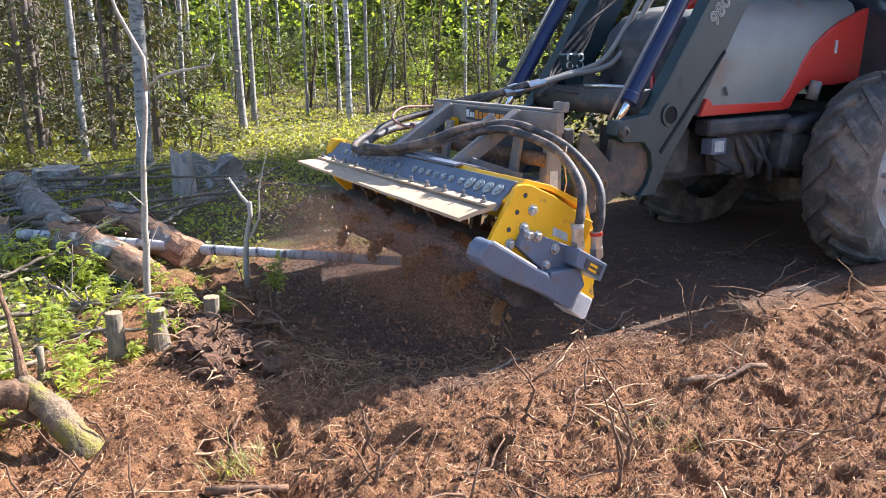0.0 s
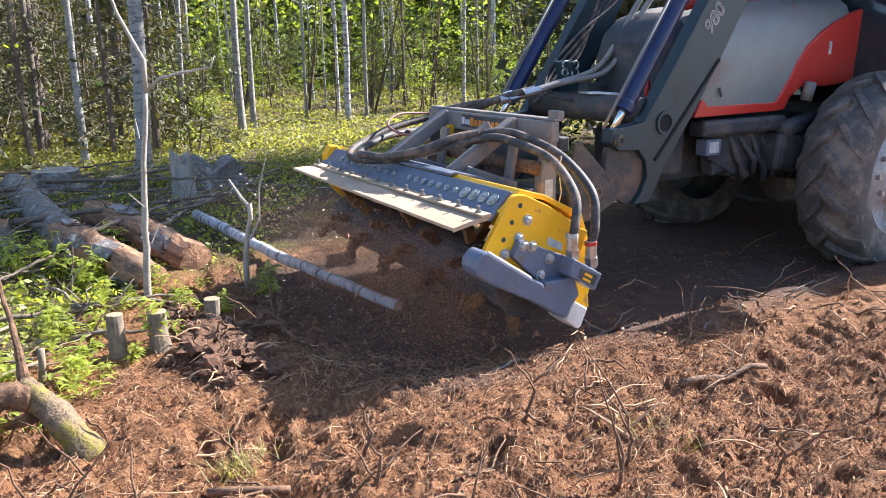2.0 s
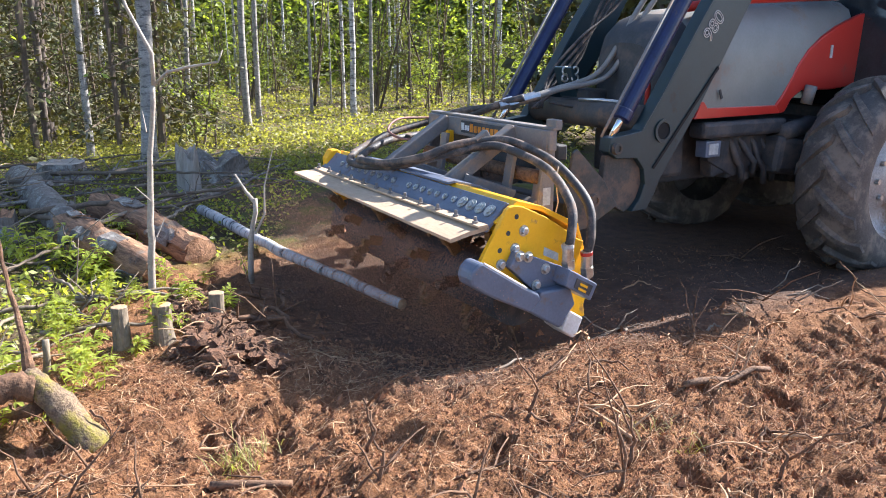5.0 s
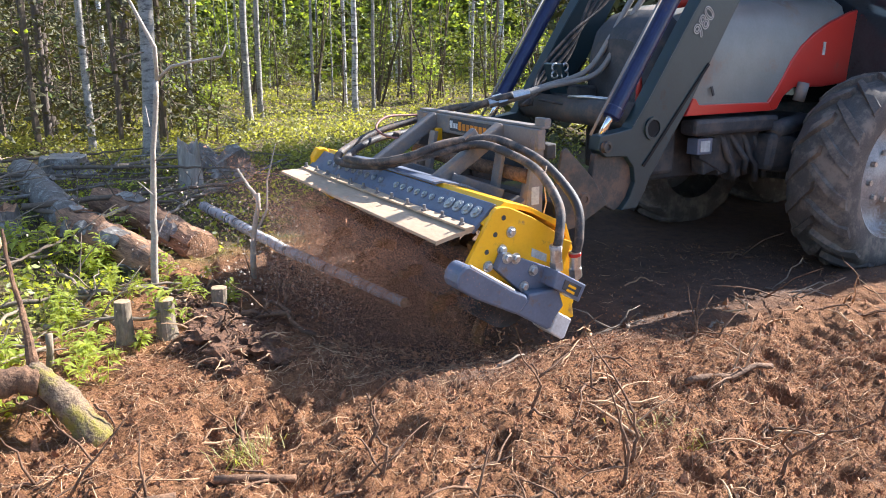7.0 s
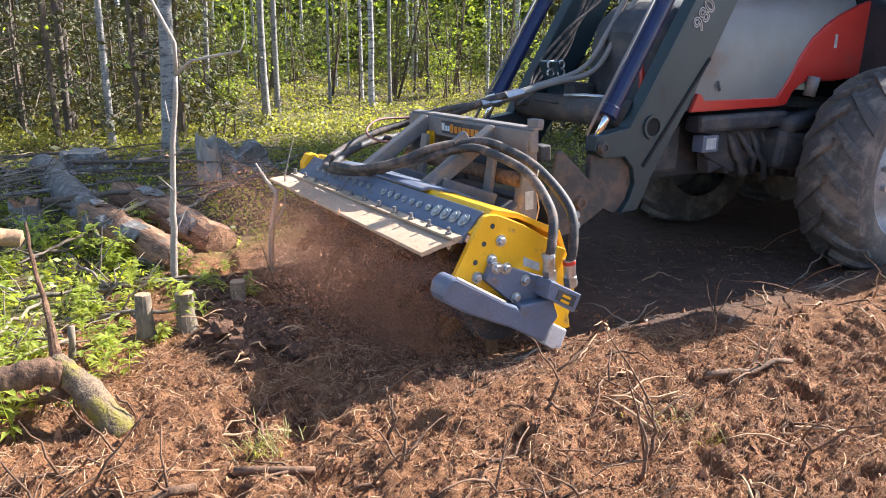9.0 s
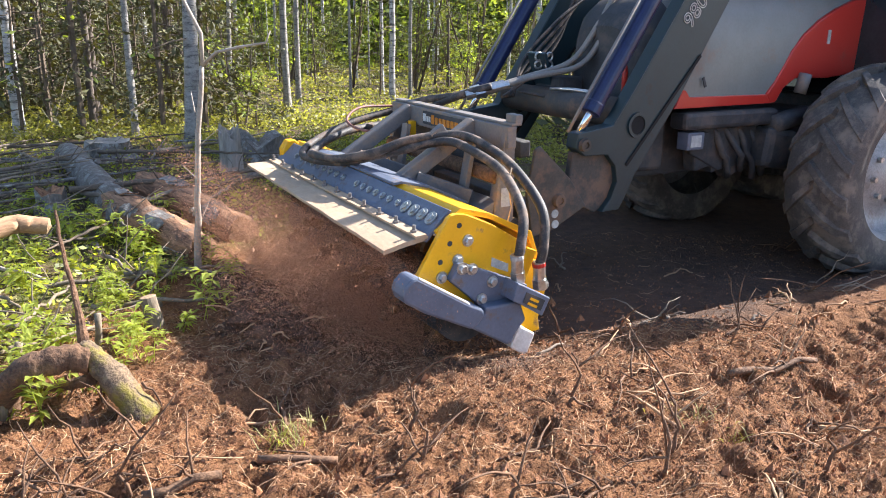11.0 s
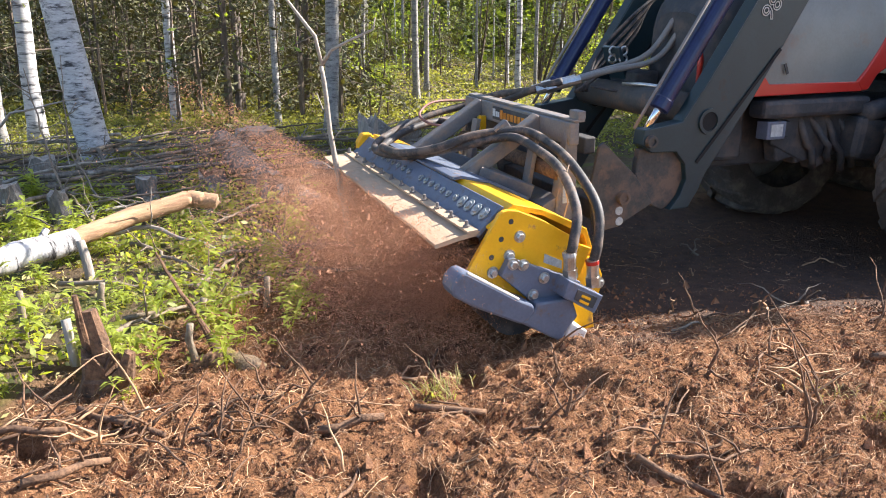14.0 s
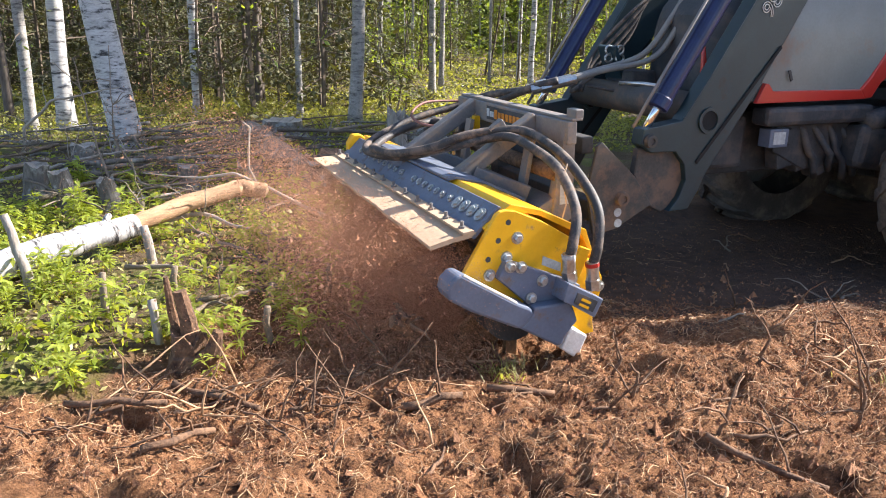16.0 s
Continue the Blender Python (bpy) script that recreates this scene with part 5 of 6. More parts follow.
def log(name, label, pts, radii, mat, seed, end_mat=None, sides=14, rough=0.08, category="log", wobble=0.02, knots=0):
    """A felled trunk or thick branch along a line, with broken ends."""
    rng = random.Random(seed)
    base = Vector(pts[0])
    way = (Vector(pts[-1]) - base).to_track_quat("Z", "Y").to_matrix().to_4x4()
    place = Matrix.Translation(base) @ way
    back = place.inverted()
    t = thing(name, label, category, place)
    line = []
    steps = 10
    for a, b in zip(pts, pts[1:]):
        for k in range(steps):
            line.append(back @ Vector(a).lerp(Vector(b), k / steps) + Vector([rng.uniform(-wobble, wobble) for _ in range(3)]) * 0.6)
    line.append(back @ Vector(pts[-1]))
    rad = list(np.interp(np.linspace(0, len(radii) - 1, len(line)), range(len(radii)), radii))
    s = Shape().tube(line, [float(q) for q in rad], sides, False, rough, rng)
    part("bark", s, mat, t, smooth=True)
    if rough > 0.1:  # torn bark plates on a rotten log
        for k in range(16):
            i = rng.randrange(1, len(line) - 3)
            a = rng.uniform(0, 6.28)
            wd = rng.uniform(0.25, 0.6)
            vs = []
            for j in range(4):
                for da in (-wd, 0, wd):
                    r = rad[min(i + j, len(rad) - 1)] * 1.07 + rng.uniform(0, 0.014)
                    c = line[min(i + j, len(line) - 1)]
                    vs.append(c + Vector((math.cos(a + da + rng.uniform(-0.1, 0.1)) * r, math.sin(a + da) * r, 0)))
            inner = [p * 1.0 - (p - line[min(i + q // 3, len(line) - 1)]).normalized() * 0.012 for q, p in enumerate(vs)]
            fs = [(j * 3 + q, j * 3 + q + 1, j * 3 + q + 4, j * 3 + q + 3) for j in range(3) for q in range(2)]
            rim = [0, 1, 2, 5, 8, 11, 10, 9, 6, 3]
            fs += [tuple(12 + x for x in reversed(f)) for f in fs] + [(rim[q], rim[(q + 1) % 10], 12 + rim[(q + 1) % 10], 12 + rim[q]) for q in range(10)]
            part("bark_plate", Shape().add(vs + inner, fs), M_BARK_LOG if k % 2 else mat, t)
    n = len(s.v)
    for k, start in ((0, 0), (1, n - sides)):
        vs = [Vector(s.v[start + i]) for i in range(sides)]
        mid = sum(vs, Vector()) / sides
        fs = [(i, (i + 1) % sides, sides) for i in range(sides)]
        part("broken_end", Shape().add(vs + [mid + (line[0] - line[1] if k == 0 else line[-1] - line[-2]).normalized() * 0.02], fs), end_mat or M_WOOD, t)
    for k in range(knots):
        p = line[rng.randrange(2, len(line) - 2)]
        d = Vector((rng.uniform(-1, 1), rng.uniform(-1, 1), rng.uniform(0.2, 1))).normalized()
        part("branch_stub", Shape().tube([p, p + d * (rad[0] + rng.uniform(0.04, 0.12))], [rad[0] * 0.3, rad[0] * 0.22], 7), mat, t)
    return t


def stick(name, label, pts, r0, r1, mat, seed, side=0, category="stick", wobble=0.012, sides=7):
    """A bare stick or sapling with a few side twigs."""
    rng = random.Random(seed)
    base = Vector(pts[0])
    t = thing(name, label, category, Matrix.Translation(base))
    line = []
    for a, b in zip(pts, pts[1:]):
        n = max(3, int((Vector(b) - Vector(a)).length / 0.09))
        for k in range(n):
            line.append(Vector(a).lerp(Vector(b), k / n) - base + Vector([rng.uniform(-wobble, wobble) for _ in range(3)]) * (1 if line else 0))
    line.append(Vector(pts[-1]) - base)
    m = len(line)
    part("stem", Shape().tube(line, [r0 + (r1 - r0) * i / (m - 1) for i in range(m)], sides, True, 0.08, rng), mat, t, smooth=True)
    for k in range(side):
        i = rng.randrange(1, m - 1)
        d = Vector((rng.uniform(-1, 1), rng.uniform(-1, 1), rng.uniform(-0.2, 1))).normalized()
        ln = rng.uniform(0.12, 0.4)
        part("twig", Shape().tube(bend(line[i], line[i] + d * ln, (0, 0, 0.02), 5, rng, 0.012), [0.006, 0.005, 0.004, 0.003, 0.0015], 5), mat, t, smooth=True)
    return t


def lay(points):
    """Points given as x, y and height over the ground."""
    return [(x, y, ground_at(x, y) + z) for x, y, z in points]




def clod(x, y, size, seed):
    """A torn-up lump of peat bound by roots."""
    rng = random.Random(seed)
    bm = bmesh.new()
    bmesh.ops.create_icosphere(bm, subdivisions=3, radius=1.0)
    off = rng.uniform(0, 90)
    for v in bm.verts:
        c = v.co
        n = float(value_noise(np.array([c.x * 2.1 + c.z * 1.3 + off]), np.array([c.y * 2.1 - c.z * 1.7 + off]), seed)[0])
        f = float(value_noise(np.array([c.x * 6 + c.z * 4 + off]), np.array([c.y * 6 - c.z * 5]), seed + 1)[0])
        v.co = c * (1 + 0.7 * n + 0.75 * f)
    s = Shape().add([(v.co.x * size * 1.3, v.co.y * size, v.co.z * size * 0.7) for v in bm.verts], [tuple(v.index for v in p.verts) for p in bm.faces])
    bm.free()
    t = thing("peat_lump", "torn-up lump of red-brown peat with rootlets", "soil lump", pose(x, y, ground_at(x, y) + size * 0.2, 0, 0, rng.uniform(0, 360)), group="peat lumps before the drum")
    part("lump", s, M_LUMP, t)
    for k in range(3):
        a = rng.uniform(0, 6.28)
        e = Vector((math.cos(a) * size * 2, math.sin(a) * size * 2, size * rng.uniform(0, 1.2)))
        part("rootlet", Shape().tube(bend((0, 0, size * 0.3), e, (0, 0, size * 0.3), 6, rng, 0.012), [0.006, 0.006, 0.005, 0.004, 0.003, 0.002], 5), (M_ROOT, M_FIBRE)[k % 2], t)
    return t


rl = random.Random(64)
lumps = [clod(rl.uniform(-1.42, -0.95), rl.uniform(3.7, 4.3), rl.uniform(0.035, 0.075), 900 + i) for i in range(12)]
for i in range(26):  # the bank that the drum pushes up before it
    v = -0.75 + 1.5 * i / 25
    u = 1.62 + 0.10 * math.sin(i * 2.3) + 0.12 * rl.random()
    lumps.append(clod(0.058 + u * AHEAD[0] + v * SIDE[0], 5.007 + u * AHEAD[1] + v * SIDE[1], rl.uniform(0.05, 0.10), 930 + i))
cut_stumps = [stump("cut_stump", "short grey-green sapling stump with a pale cut top", x, y, r, h, M_STUMP, M_WOOD, 200 + i, z=-0.02)
              for i, (x, y, r, h) in enumerate(((-1.755, 3.83, 0.043, 0.26), (-1.555, 3.90, 0.050, 0.25), (-1.37, 4.26, 0.046, 0.20)))]
for o in cut_stumps:
    o["group"] = "cut sapling stumps"
stump("broken_stump", "pale splintered broken birch stump", -2.87, 8.37, 0.12, 0.50, M_GREYWOOD, M_GREYWOOD, 210, 0.12, 14)
stump("old_stump", "low wide weathered grey stump", -4.72, 9.29, 0.27, 0.24, M_BARK_LOG, M_GREYWOOD, 211, 0.02, 18)
stump("old_stump", "small reddish rotten stump among herbs", -3.82, 6.36, 0.13, 0.24, M_BARK_LOG, M_ROT, 212, 0.05)
stump("old_stump", "dark upturned root mound behind the mulcher", -2.85, 9.5, 0.34, 0.26, M_BARK_LOG, M_BARK_LOG, 213, 0.12, 16)
for i, (x, y, r, h, l) in enumerate(((-4.72, 4.9, 0.085, 0.34, (-0.3, 0)), (-4.45, 5.05, 0.075, 0.26, (-0.2, 0)), (-4.22, 5.89, 0.09, 0.26, (0, 0)), (-5.3, 5.2, 0.10, 0.32, (0.1, 0)), (-5.6, 6.3, 0.12, 0.30, (0, 0)))):
    stump("old_stump", "weathered grey stump in the shade of the forest edge", x, y, r, h, M_BARK_LOG, M_GREYWOOD, 220 + i, 0.03, 12, l)
log("fallen_log", "thick grey lichen-covered fallen birch log", lay([(-4.95, 8.75, 0.13), (-4.0, 7.4, 0.12), (-3.15, 6.22, 0.12)]), [0.15, 0.145, 0.14], M_BARK_LOG, 230, M_ROT, 18, 0.06, knots=3)
log("rotten_log", "crumbling red-brown rotten log split open", lay([(-3.17, 6.2, 0.13), (-2.65, 5.65, 0.12), (-2.02, 5.08, 0.06)]), [0.15, 0.165, 0.10], M_ROT, 231, M_ROT, 16, 0.16)
log("rotten_log", "grey-brown barked rotten log beside the other", lay([(-3.25, 7.02, 0.14), (-2.6, 6.4, 0.13), (-1.92, 5.72, 0.06)]), [0.155, 0.15, 0.13], M_ROT, 232, M_ROT, 16, 0.14)
log("white_log", "white birch log lying in sunlit herbs", lay([(-4.35, 2.35, 0.10), (-3.92, 3.17, 0.12), (-3.53, 3.97, 0.18)]), [0.095, 0.092, 0.08], M_BIRCH, 233, M_WOOD, 16, 0.04, knots=2)
log("bare_log", "orange-brown barkless crooked log end", lay([(-3.55, 3.95, 0.18), (-3.37, 4.37, 0.26), (-3.12, 4.72, 0.34), (-2.95, 4.80, 0.31)]), [0.06, 0.065, 0.062, 0.055], M_BARE, 234, M_WOOD, 16, 0.03, "log", 0.006)
pole = log("pole", "thin peeled birch pole with black bark patches", [(0, 0, 0.03), (1.6, 0.05, 0.06), (3.28, 0, 0.10)], [0.034, 0.041, 0.048], M_BIRCH, 235, M_WOOD, 10, 0.05, "pole", 0.01)
rg = random.Random(41)
for i in range(52):
    x, y = rg.uniform(-6.2, -2.2), rg.uniform(5.6, 9.8)
    a = rg.gauss(0.15, 0.9)
    ln = rg.uniform(0.3, 1.3)
    z = rg.uniform(0.02, 0.24)
    pts = lay([(x - math.cos(a) * ln, y - math.sin(a) * ln, z), (x, y, z + rg.uniform(0, 0.05)), (x + math.cos(a) * ln, y + math.sin(a) * ln, z + rg.uniform(-0.02, 0.12))])
    tagged(stick("felled_branch", "grey bare branch in a heap of felled wood", pts, rg.uniform(0.010, 0.032), 0.006, (M_TWIG, M_BARK_LOG, M_DARKTWIG, M_STUMP)[i % 4], 300 + i, 3, "branch", 0.008), group="heap of felled branches")
for i in range(44):
    x, y = rg.uniform(-7.0, -3.9), rg.uniform(4.6, 8.0)
    a = rg.gauss(0.0, 1.0)
    ln = rg.uniform(0.3, 1.1)
    z = rg.uniform(0.03, 0.22)
    pts = lay([(x - math.cos(a) * ln, y - math.sin(a) * ln, z), (x + math.cos(a) * ln, y + math.sin(a) * ln, z + rg.uniform(-0.02, 0.2))])
    tagged(stick("felled_branch", "grey bare branch in a heap of felled wood", pts, rg.uniform(0.008, 0.028), 0.005, (M_TWIG, M_BARK_LOG, M_DARKTWIG, M_STUMP)[i % 4], 400 + i, 3, "branch", 0.008), group="heap of felled branches")
# bare twiggy branches over the herbs
stick("dead_branch", "pale arching dead branch rising from the heap", [(-6.5, 6.5, 0.05), (-6.42, 6.5, 0.4), (-6.06, 6.5, 0.69), (-5.26, 6.5, 0.86)], 0.02, 0.006, M_SAPLING, 380, 4, "branch")
stick("dead_branch", "long pale dead branch with many twigs", [(-6.1, 5.4, 0.0), (-5.29, 5.8, 0.25), (-4.7, 6.2, 0.33)], 0.024, 0.008, M_SAPLING, 381, 9, "branch")
stick("dead_branch", "tangle of thin upright dead twigs", [(-4.6, 5.3, 0.0), (-4.9, 5.5, 0.6), (-5.0, 5.5, 1.2)], 0.013, 0.004, M_TWIG, 382, 8, "branch")
stick("dead_branch", "tangle of thin upright dead twigs", [(-4.4, 5.5, 0.0), (-4.75, 5.6, 0.5), (-4.78, 5.7, 1.3)], 0.011, 0.003, M_TWIG, 383, 7, "branch")
stick("dead_branch", "pale forked branch lying over the log", [(-3.75, 4.3, 0.10), (-3.3, 4.45, 0.16), (-2.75, 4.35, 0.06)], 0.020, 0.010, M_SAPLING, 384, 2, "branch")
stick("birch_stub", "pale upright broken sapling stub among herbs", lay([(-3.55, 2.95, -0.05), (-3.56, 2.96, 0.2), (-3.68, 2.99, 0.48)]), 0.035, 0.022, M_GREYWOOD, 385, 0, "stub")
stick("birch_stub", "pale upright broken sapling stub beside the white log", lay([(-3.25, 3.7, -0.05), (-3.33, 3.75, 0.24)]), 0.034, 0.026, M_GREYWOOD, 386, 0, "stub")
# snag by the edge of the bare soil
snag = stump("snag", "dark earthy broken snag with two spikes", -2.28, 2.43, 0.085, 0.14, M_ROOT, M_ROOT, 240, 0.06, 12)
part("spike", Shape().tube([(-0.05, 0.02, 0.05), (-0.09, 0.02, 0.25), (-0.10, 0.01, 0.42)], [0.03, 0.022, 0.012], 8, True, 0.1, rg), M_ROOT, snag)
part("spike", Shape().tube([(0.02, 0.0, 0.05), (0.0, 0.0, 0.22), (-0.03, 0.0, 0.36)], [0.05, 0.04, 0.03], 9, True, 0.12, rg), M_ROOT, snag)
part("root_arm", Shape().tube([(0.06, -0.03, 0.02), (0.14, -0.04, 0.10), (0.17, -0.04, 0.20)], [0.05, 0.04, 0.022], 9, True, 0.12, rg), M_ROOT, snag)
stick("post_stub", "grey upright stub of a cut sapling", lay([(-2.52, 2.56, -0.05), (-2.54, 2.56, 0.22)]), 0.024, 0.022, M_GREYWOOD, 387, 0, "stub")
for i, (x, y, h) in enumerate(((-2.05, 2.75, 0.2), (-2.75, 3.1, 0.2), (-2.2, 3.15, 0.18), (-2.95, 2.75, 0.25), (-2.0, 3.5, 0.18))):
    stick("sapling_stub", "thin cut sapling stub among herbs", lay([(x, y, -0.05), (x + 0.02, y, h)]), 0.02, 0.017, M_STUMP, 390 + i, 0, "stub")
for i, (x, y, a, ln) in enumerate(((-2.3, 3.3, 0.9, 0.4), (-2.7, 3.55, 0.15, 0.6), (-2.4, 3.05, 1.2, 0.35), (-3.0, 4.1, -0.6, 0.5), (-2.2, 4.5, 0.4, 0.6), (-2.6, 4.9, -0.9, 0.6), (-1.9, 4.0, 0.2, 0.35), (-2.9, 5.6, 0.8, 0.6), (-3.3, 5.2, 1.9, 0.4), (-2.1, 4.2, 2.4, 0.3), (-2.5, 3.9, 1.7, 0.35), (-1.95, 4.6, 0.1, 0.4))):
    stick("fallen_stick", "grey bare stick lying among herbs", lay([(x - ln * math.cos(a), y - ln * math.sin(a), 0.05), (x + ln * math.cos(a), y + ln * math.sin(a), 0.07)]), 0.016, 0.008, M_TWIG if i % 2 else M_STUMP, 400 + i, 3, "stick", 0.02)

# mossy root that stands at the edge until the drum takes it
root = thing("upturned_root", "mossy brown upturned tree root with a thin dead stem", "root", pose(-1.72, 2.88, 0))
def gnarl(pts, radii, seed, rough=0.13, sides=18):
    """A lumpy, ridged root along a few points."""
    rng = random.Random(seed)
    line, rad = [], []
    for i in range(len(pts) - 1):
        for k in range(7):
            f = k / 7
            line.append(Vector(pts[i]).lerp(Vector(pts[i + 1]), f) + Vector([rng.uniform(-0.005, 0.005) for _ in range(3)]))
            rad.append((radii[i] * (1 - f) + radii[i + 1] * f) * rng.uniform(0.9, 1.1))
    line.append(Vector(pts[-1]))
    rad.append(radii[-1])
    for _ in range(2):
        line = [line[0]] + [(line[i - 1] + line[i] * 2 + line[i + 1]) / 4 for i in range(1, len(line) - 1)] + [line[-1]]
    s = Shape().tube(line, rad, sides, True, 0.0)
    ridge = [rng.uniform(-rough, rough) for _ in range(sides)]
    for i, c in enumerate(line):
        for k in range(sides):
            j = i * sides + k
            ridge[k] = ridge[k] * 0.85 + rng.uniform(-rough, rough) * 0.35
            p = Vector(s.v[j])
            s.v[j] = tuple(p + (p - c) * ridge[k])
    return s


part("root_arch", gnarl([(-0.38, -0.05, -0.05), (-0.32, -0.08, 0.10), (-0.20, -0.10, 0.20), (-0.06, -0.03, 0.23), (0.02, 0.0, 0.21)], [0.078, 0.07, 0.058, 0.056, 0.06], 1, 0.10), M_ROOT, root, smooth=True)
part("root_foot", gnarl([(-0.03, 0.02, 0.26), (0.08, 0.0, 0.17), (0.18, -0.03, 0.06), (0.26, -0.05, -0.04)], [0.045, 0.062, 0.055, 0.07], 2, 0.17), M_MOSS, root, "moss-covered root foot", smooth=True)
part("dead_stem", gnarl([(-0.02, 0.03, 0.2), (-0.03, 0.05, 0.36), (-0.08, 0.10, 0.52), (-0.12, 0.13, 0.70), (-0.13, 0.14, 0.82)], [0.036, 0.016, 0.010, 0.008, 0.005], 3, 0.14, 9), M_ROOT, root)
part("root_spur", gnarl([(0.02, 0.0, 0.12), (-0.15, 0.08, 0.04), (-0.40, 0.12, 0.0)], [0.03, 0.02, 0.01], 4, 0.12, 9), M_ROOT, root)
for k in range(7):
    q = Vector((-0.3 + 0.09 * k, rg.uniform(-0.06, 0.06), 0.12))
    part("rootlet", Shape().tube(bend(q, q + Vector((rg.uniform(-0.12, 0.12), rg.uniform(-0.14, 0.05), -0.13)), (0, 0, 0.02), 5, rg, 0.01), [0.008, 0.006, 0.005, 0.003, 0.002], 5), M_ROOT, root)

# bare saplings before the drum
sapling = thing("bare_sapling", "thin bare forked birch sapling, later knocked over", "sapling", pose(-1.92, 4.71, 0))
part("stem", Shape().tube(bend((0, 0, -0.05), (0.13, 0, 1.34), (-0.02, 0, 0), 14, rg, 0.006), [0.024 - 0.0008 * i for i in range(14)], 8, True, 0.06, rg), M_SAPLING, sapling, smooth=True)
part("left_fork", Shape().tube([(0.13, 0, 1.34), (0.135, 0, 1.53), (0.05, 0.01, 1.70), (0.0, 0.02, 1.80), (-0.06, 0.03, 2.0), (-0.13, 0.03, 2.3)], [0.013, 0.013, 0.011, 0.010, 0.008, 0.004], 7), M_SAPLING, sapling, smooth=True)
part("right_fork", Shape().tube([(0.13, 0, 1.34), (0.22, 0, 1.42), (0.35, 0, 1.45), (0.53, 0, 1.48), (0.56, 0, 1.55)], [0.011, 0.010, 0.009, 0.007, 0.004], 7), M_SAPLING, sapling, smooth=True)
for i in range(4):
    z = 0.4 + 0.22 * i
    part("twig", Shape().tube([(0.06, 0, z), (0.06 + rg.uniform(-0.2, 0.2), rg.uniform(-0.1, 0.1), z + 0.12)], [0.005, 0.002], 5), M_SAPLING, sapling)
sapling_low = stick("broken_sapling", "broken sapling stem with a thin side shoot", [(-1.40, 5.18, -0.05), (-1.37, 5.18, 0.3), (-1.34, 5.18, 0.56)], 0.021, 0.016, M_SAPLING, 420, 0, "sapling")
part("broken_top", Shape().tube([(0.06, 0, 0.58), (0.0, 0, 0.66), (-0.07, 0, 0.78)], [0.015, 0.012, 0.007], 8, True, 0.08, rg), M_GREYWOOD, sapling_low)
part("side_shoot", Shape().tube([(0.05, 0, 0.36), (0.12, 0, 0.5), (0.13, 0, 0.7), (0.2, 0, 0.95)], [0.010, 0.008, 0.006, 0.003], 6), M_SAPLING, sapling_low)
pale_root = stick("torn_root", "brown torn root lying on the soil", lay([(-1.42, 3.75, 0.05), (-1.2, 3.74, 0.03), (-0.98, 3.66, 0.03)]), 0.010, 0.014, M_ROOT, 421, 1, "root")


# torn roots in the strip that the drum takes
torn = []
for i, (x, y, a, ln, r) in enumerate(((-1.15, 4.15, 0.3, 0.22, 0.022), (-1.05, 4.35, 2.3, 0.18, 0.018), (-1.25, 3.95, 1.1, 0.15, 0.02), (-0.95, 4.05, 2.8, 0.2, 0.015), (-1.3, 4.55, 0.7, 0.22, 0.02), (-1.1, 4.75, 1.8, 0.2, 0.018))):
    torn.append(tagged(stick("torn_root", "thick torn root in a heap of loose peat", lay([(x - ln * math.cos(a), y - ln * math.sin(a), 0.02), (x, y, 0.09), (x + ln * math.cos(a), y + ln * math.sin(a), 0.05)]), r, r * 0.5, M_ROOT, 440 + i, 3, "root", 0.02), group="torn roots before the drum"))


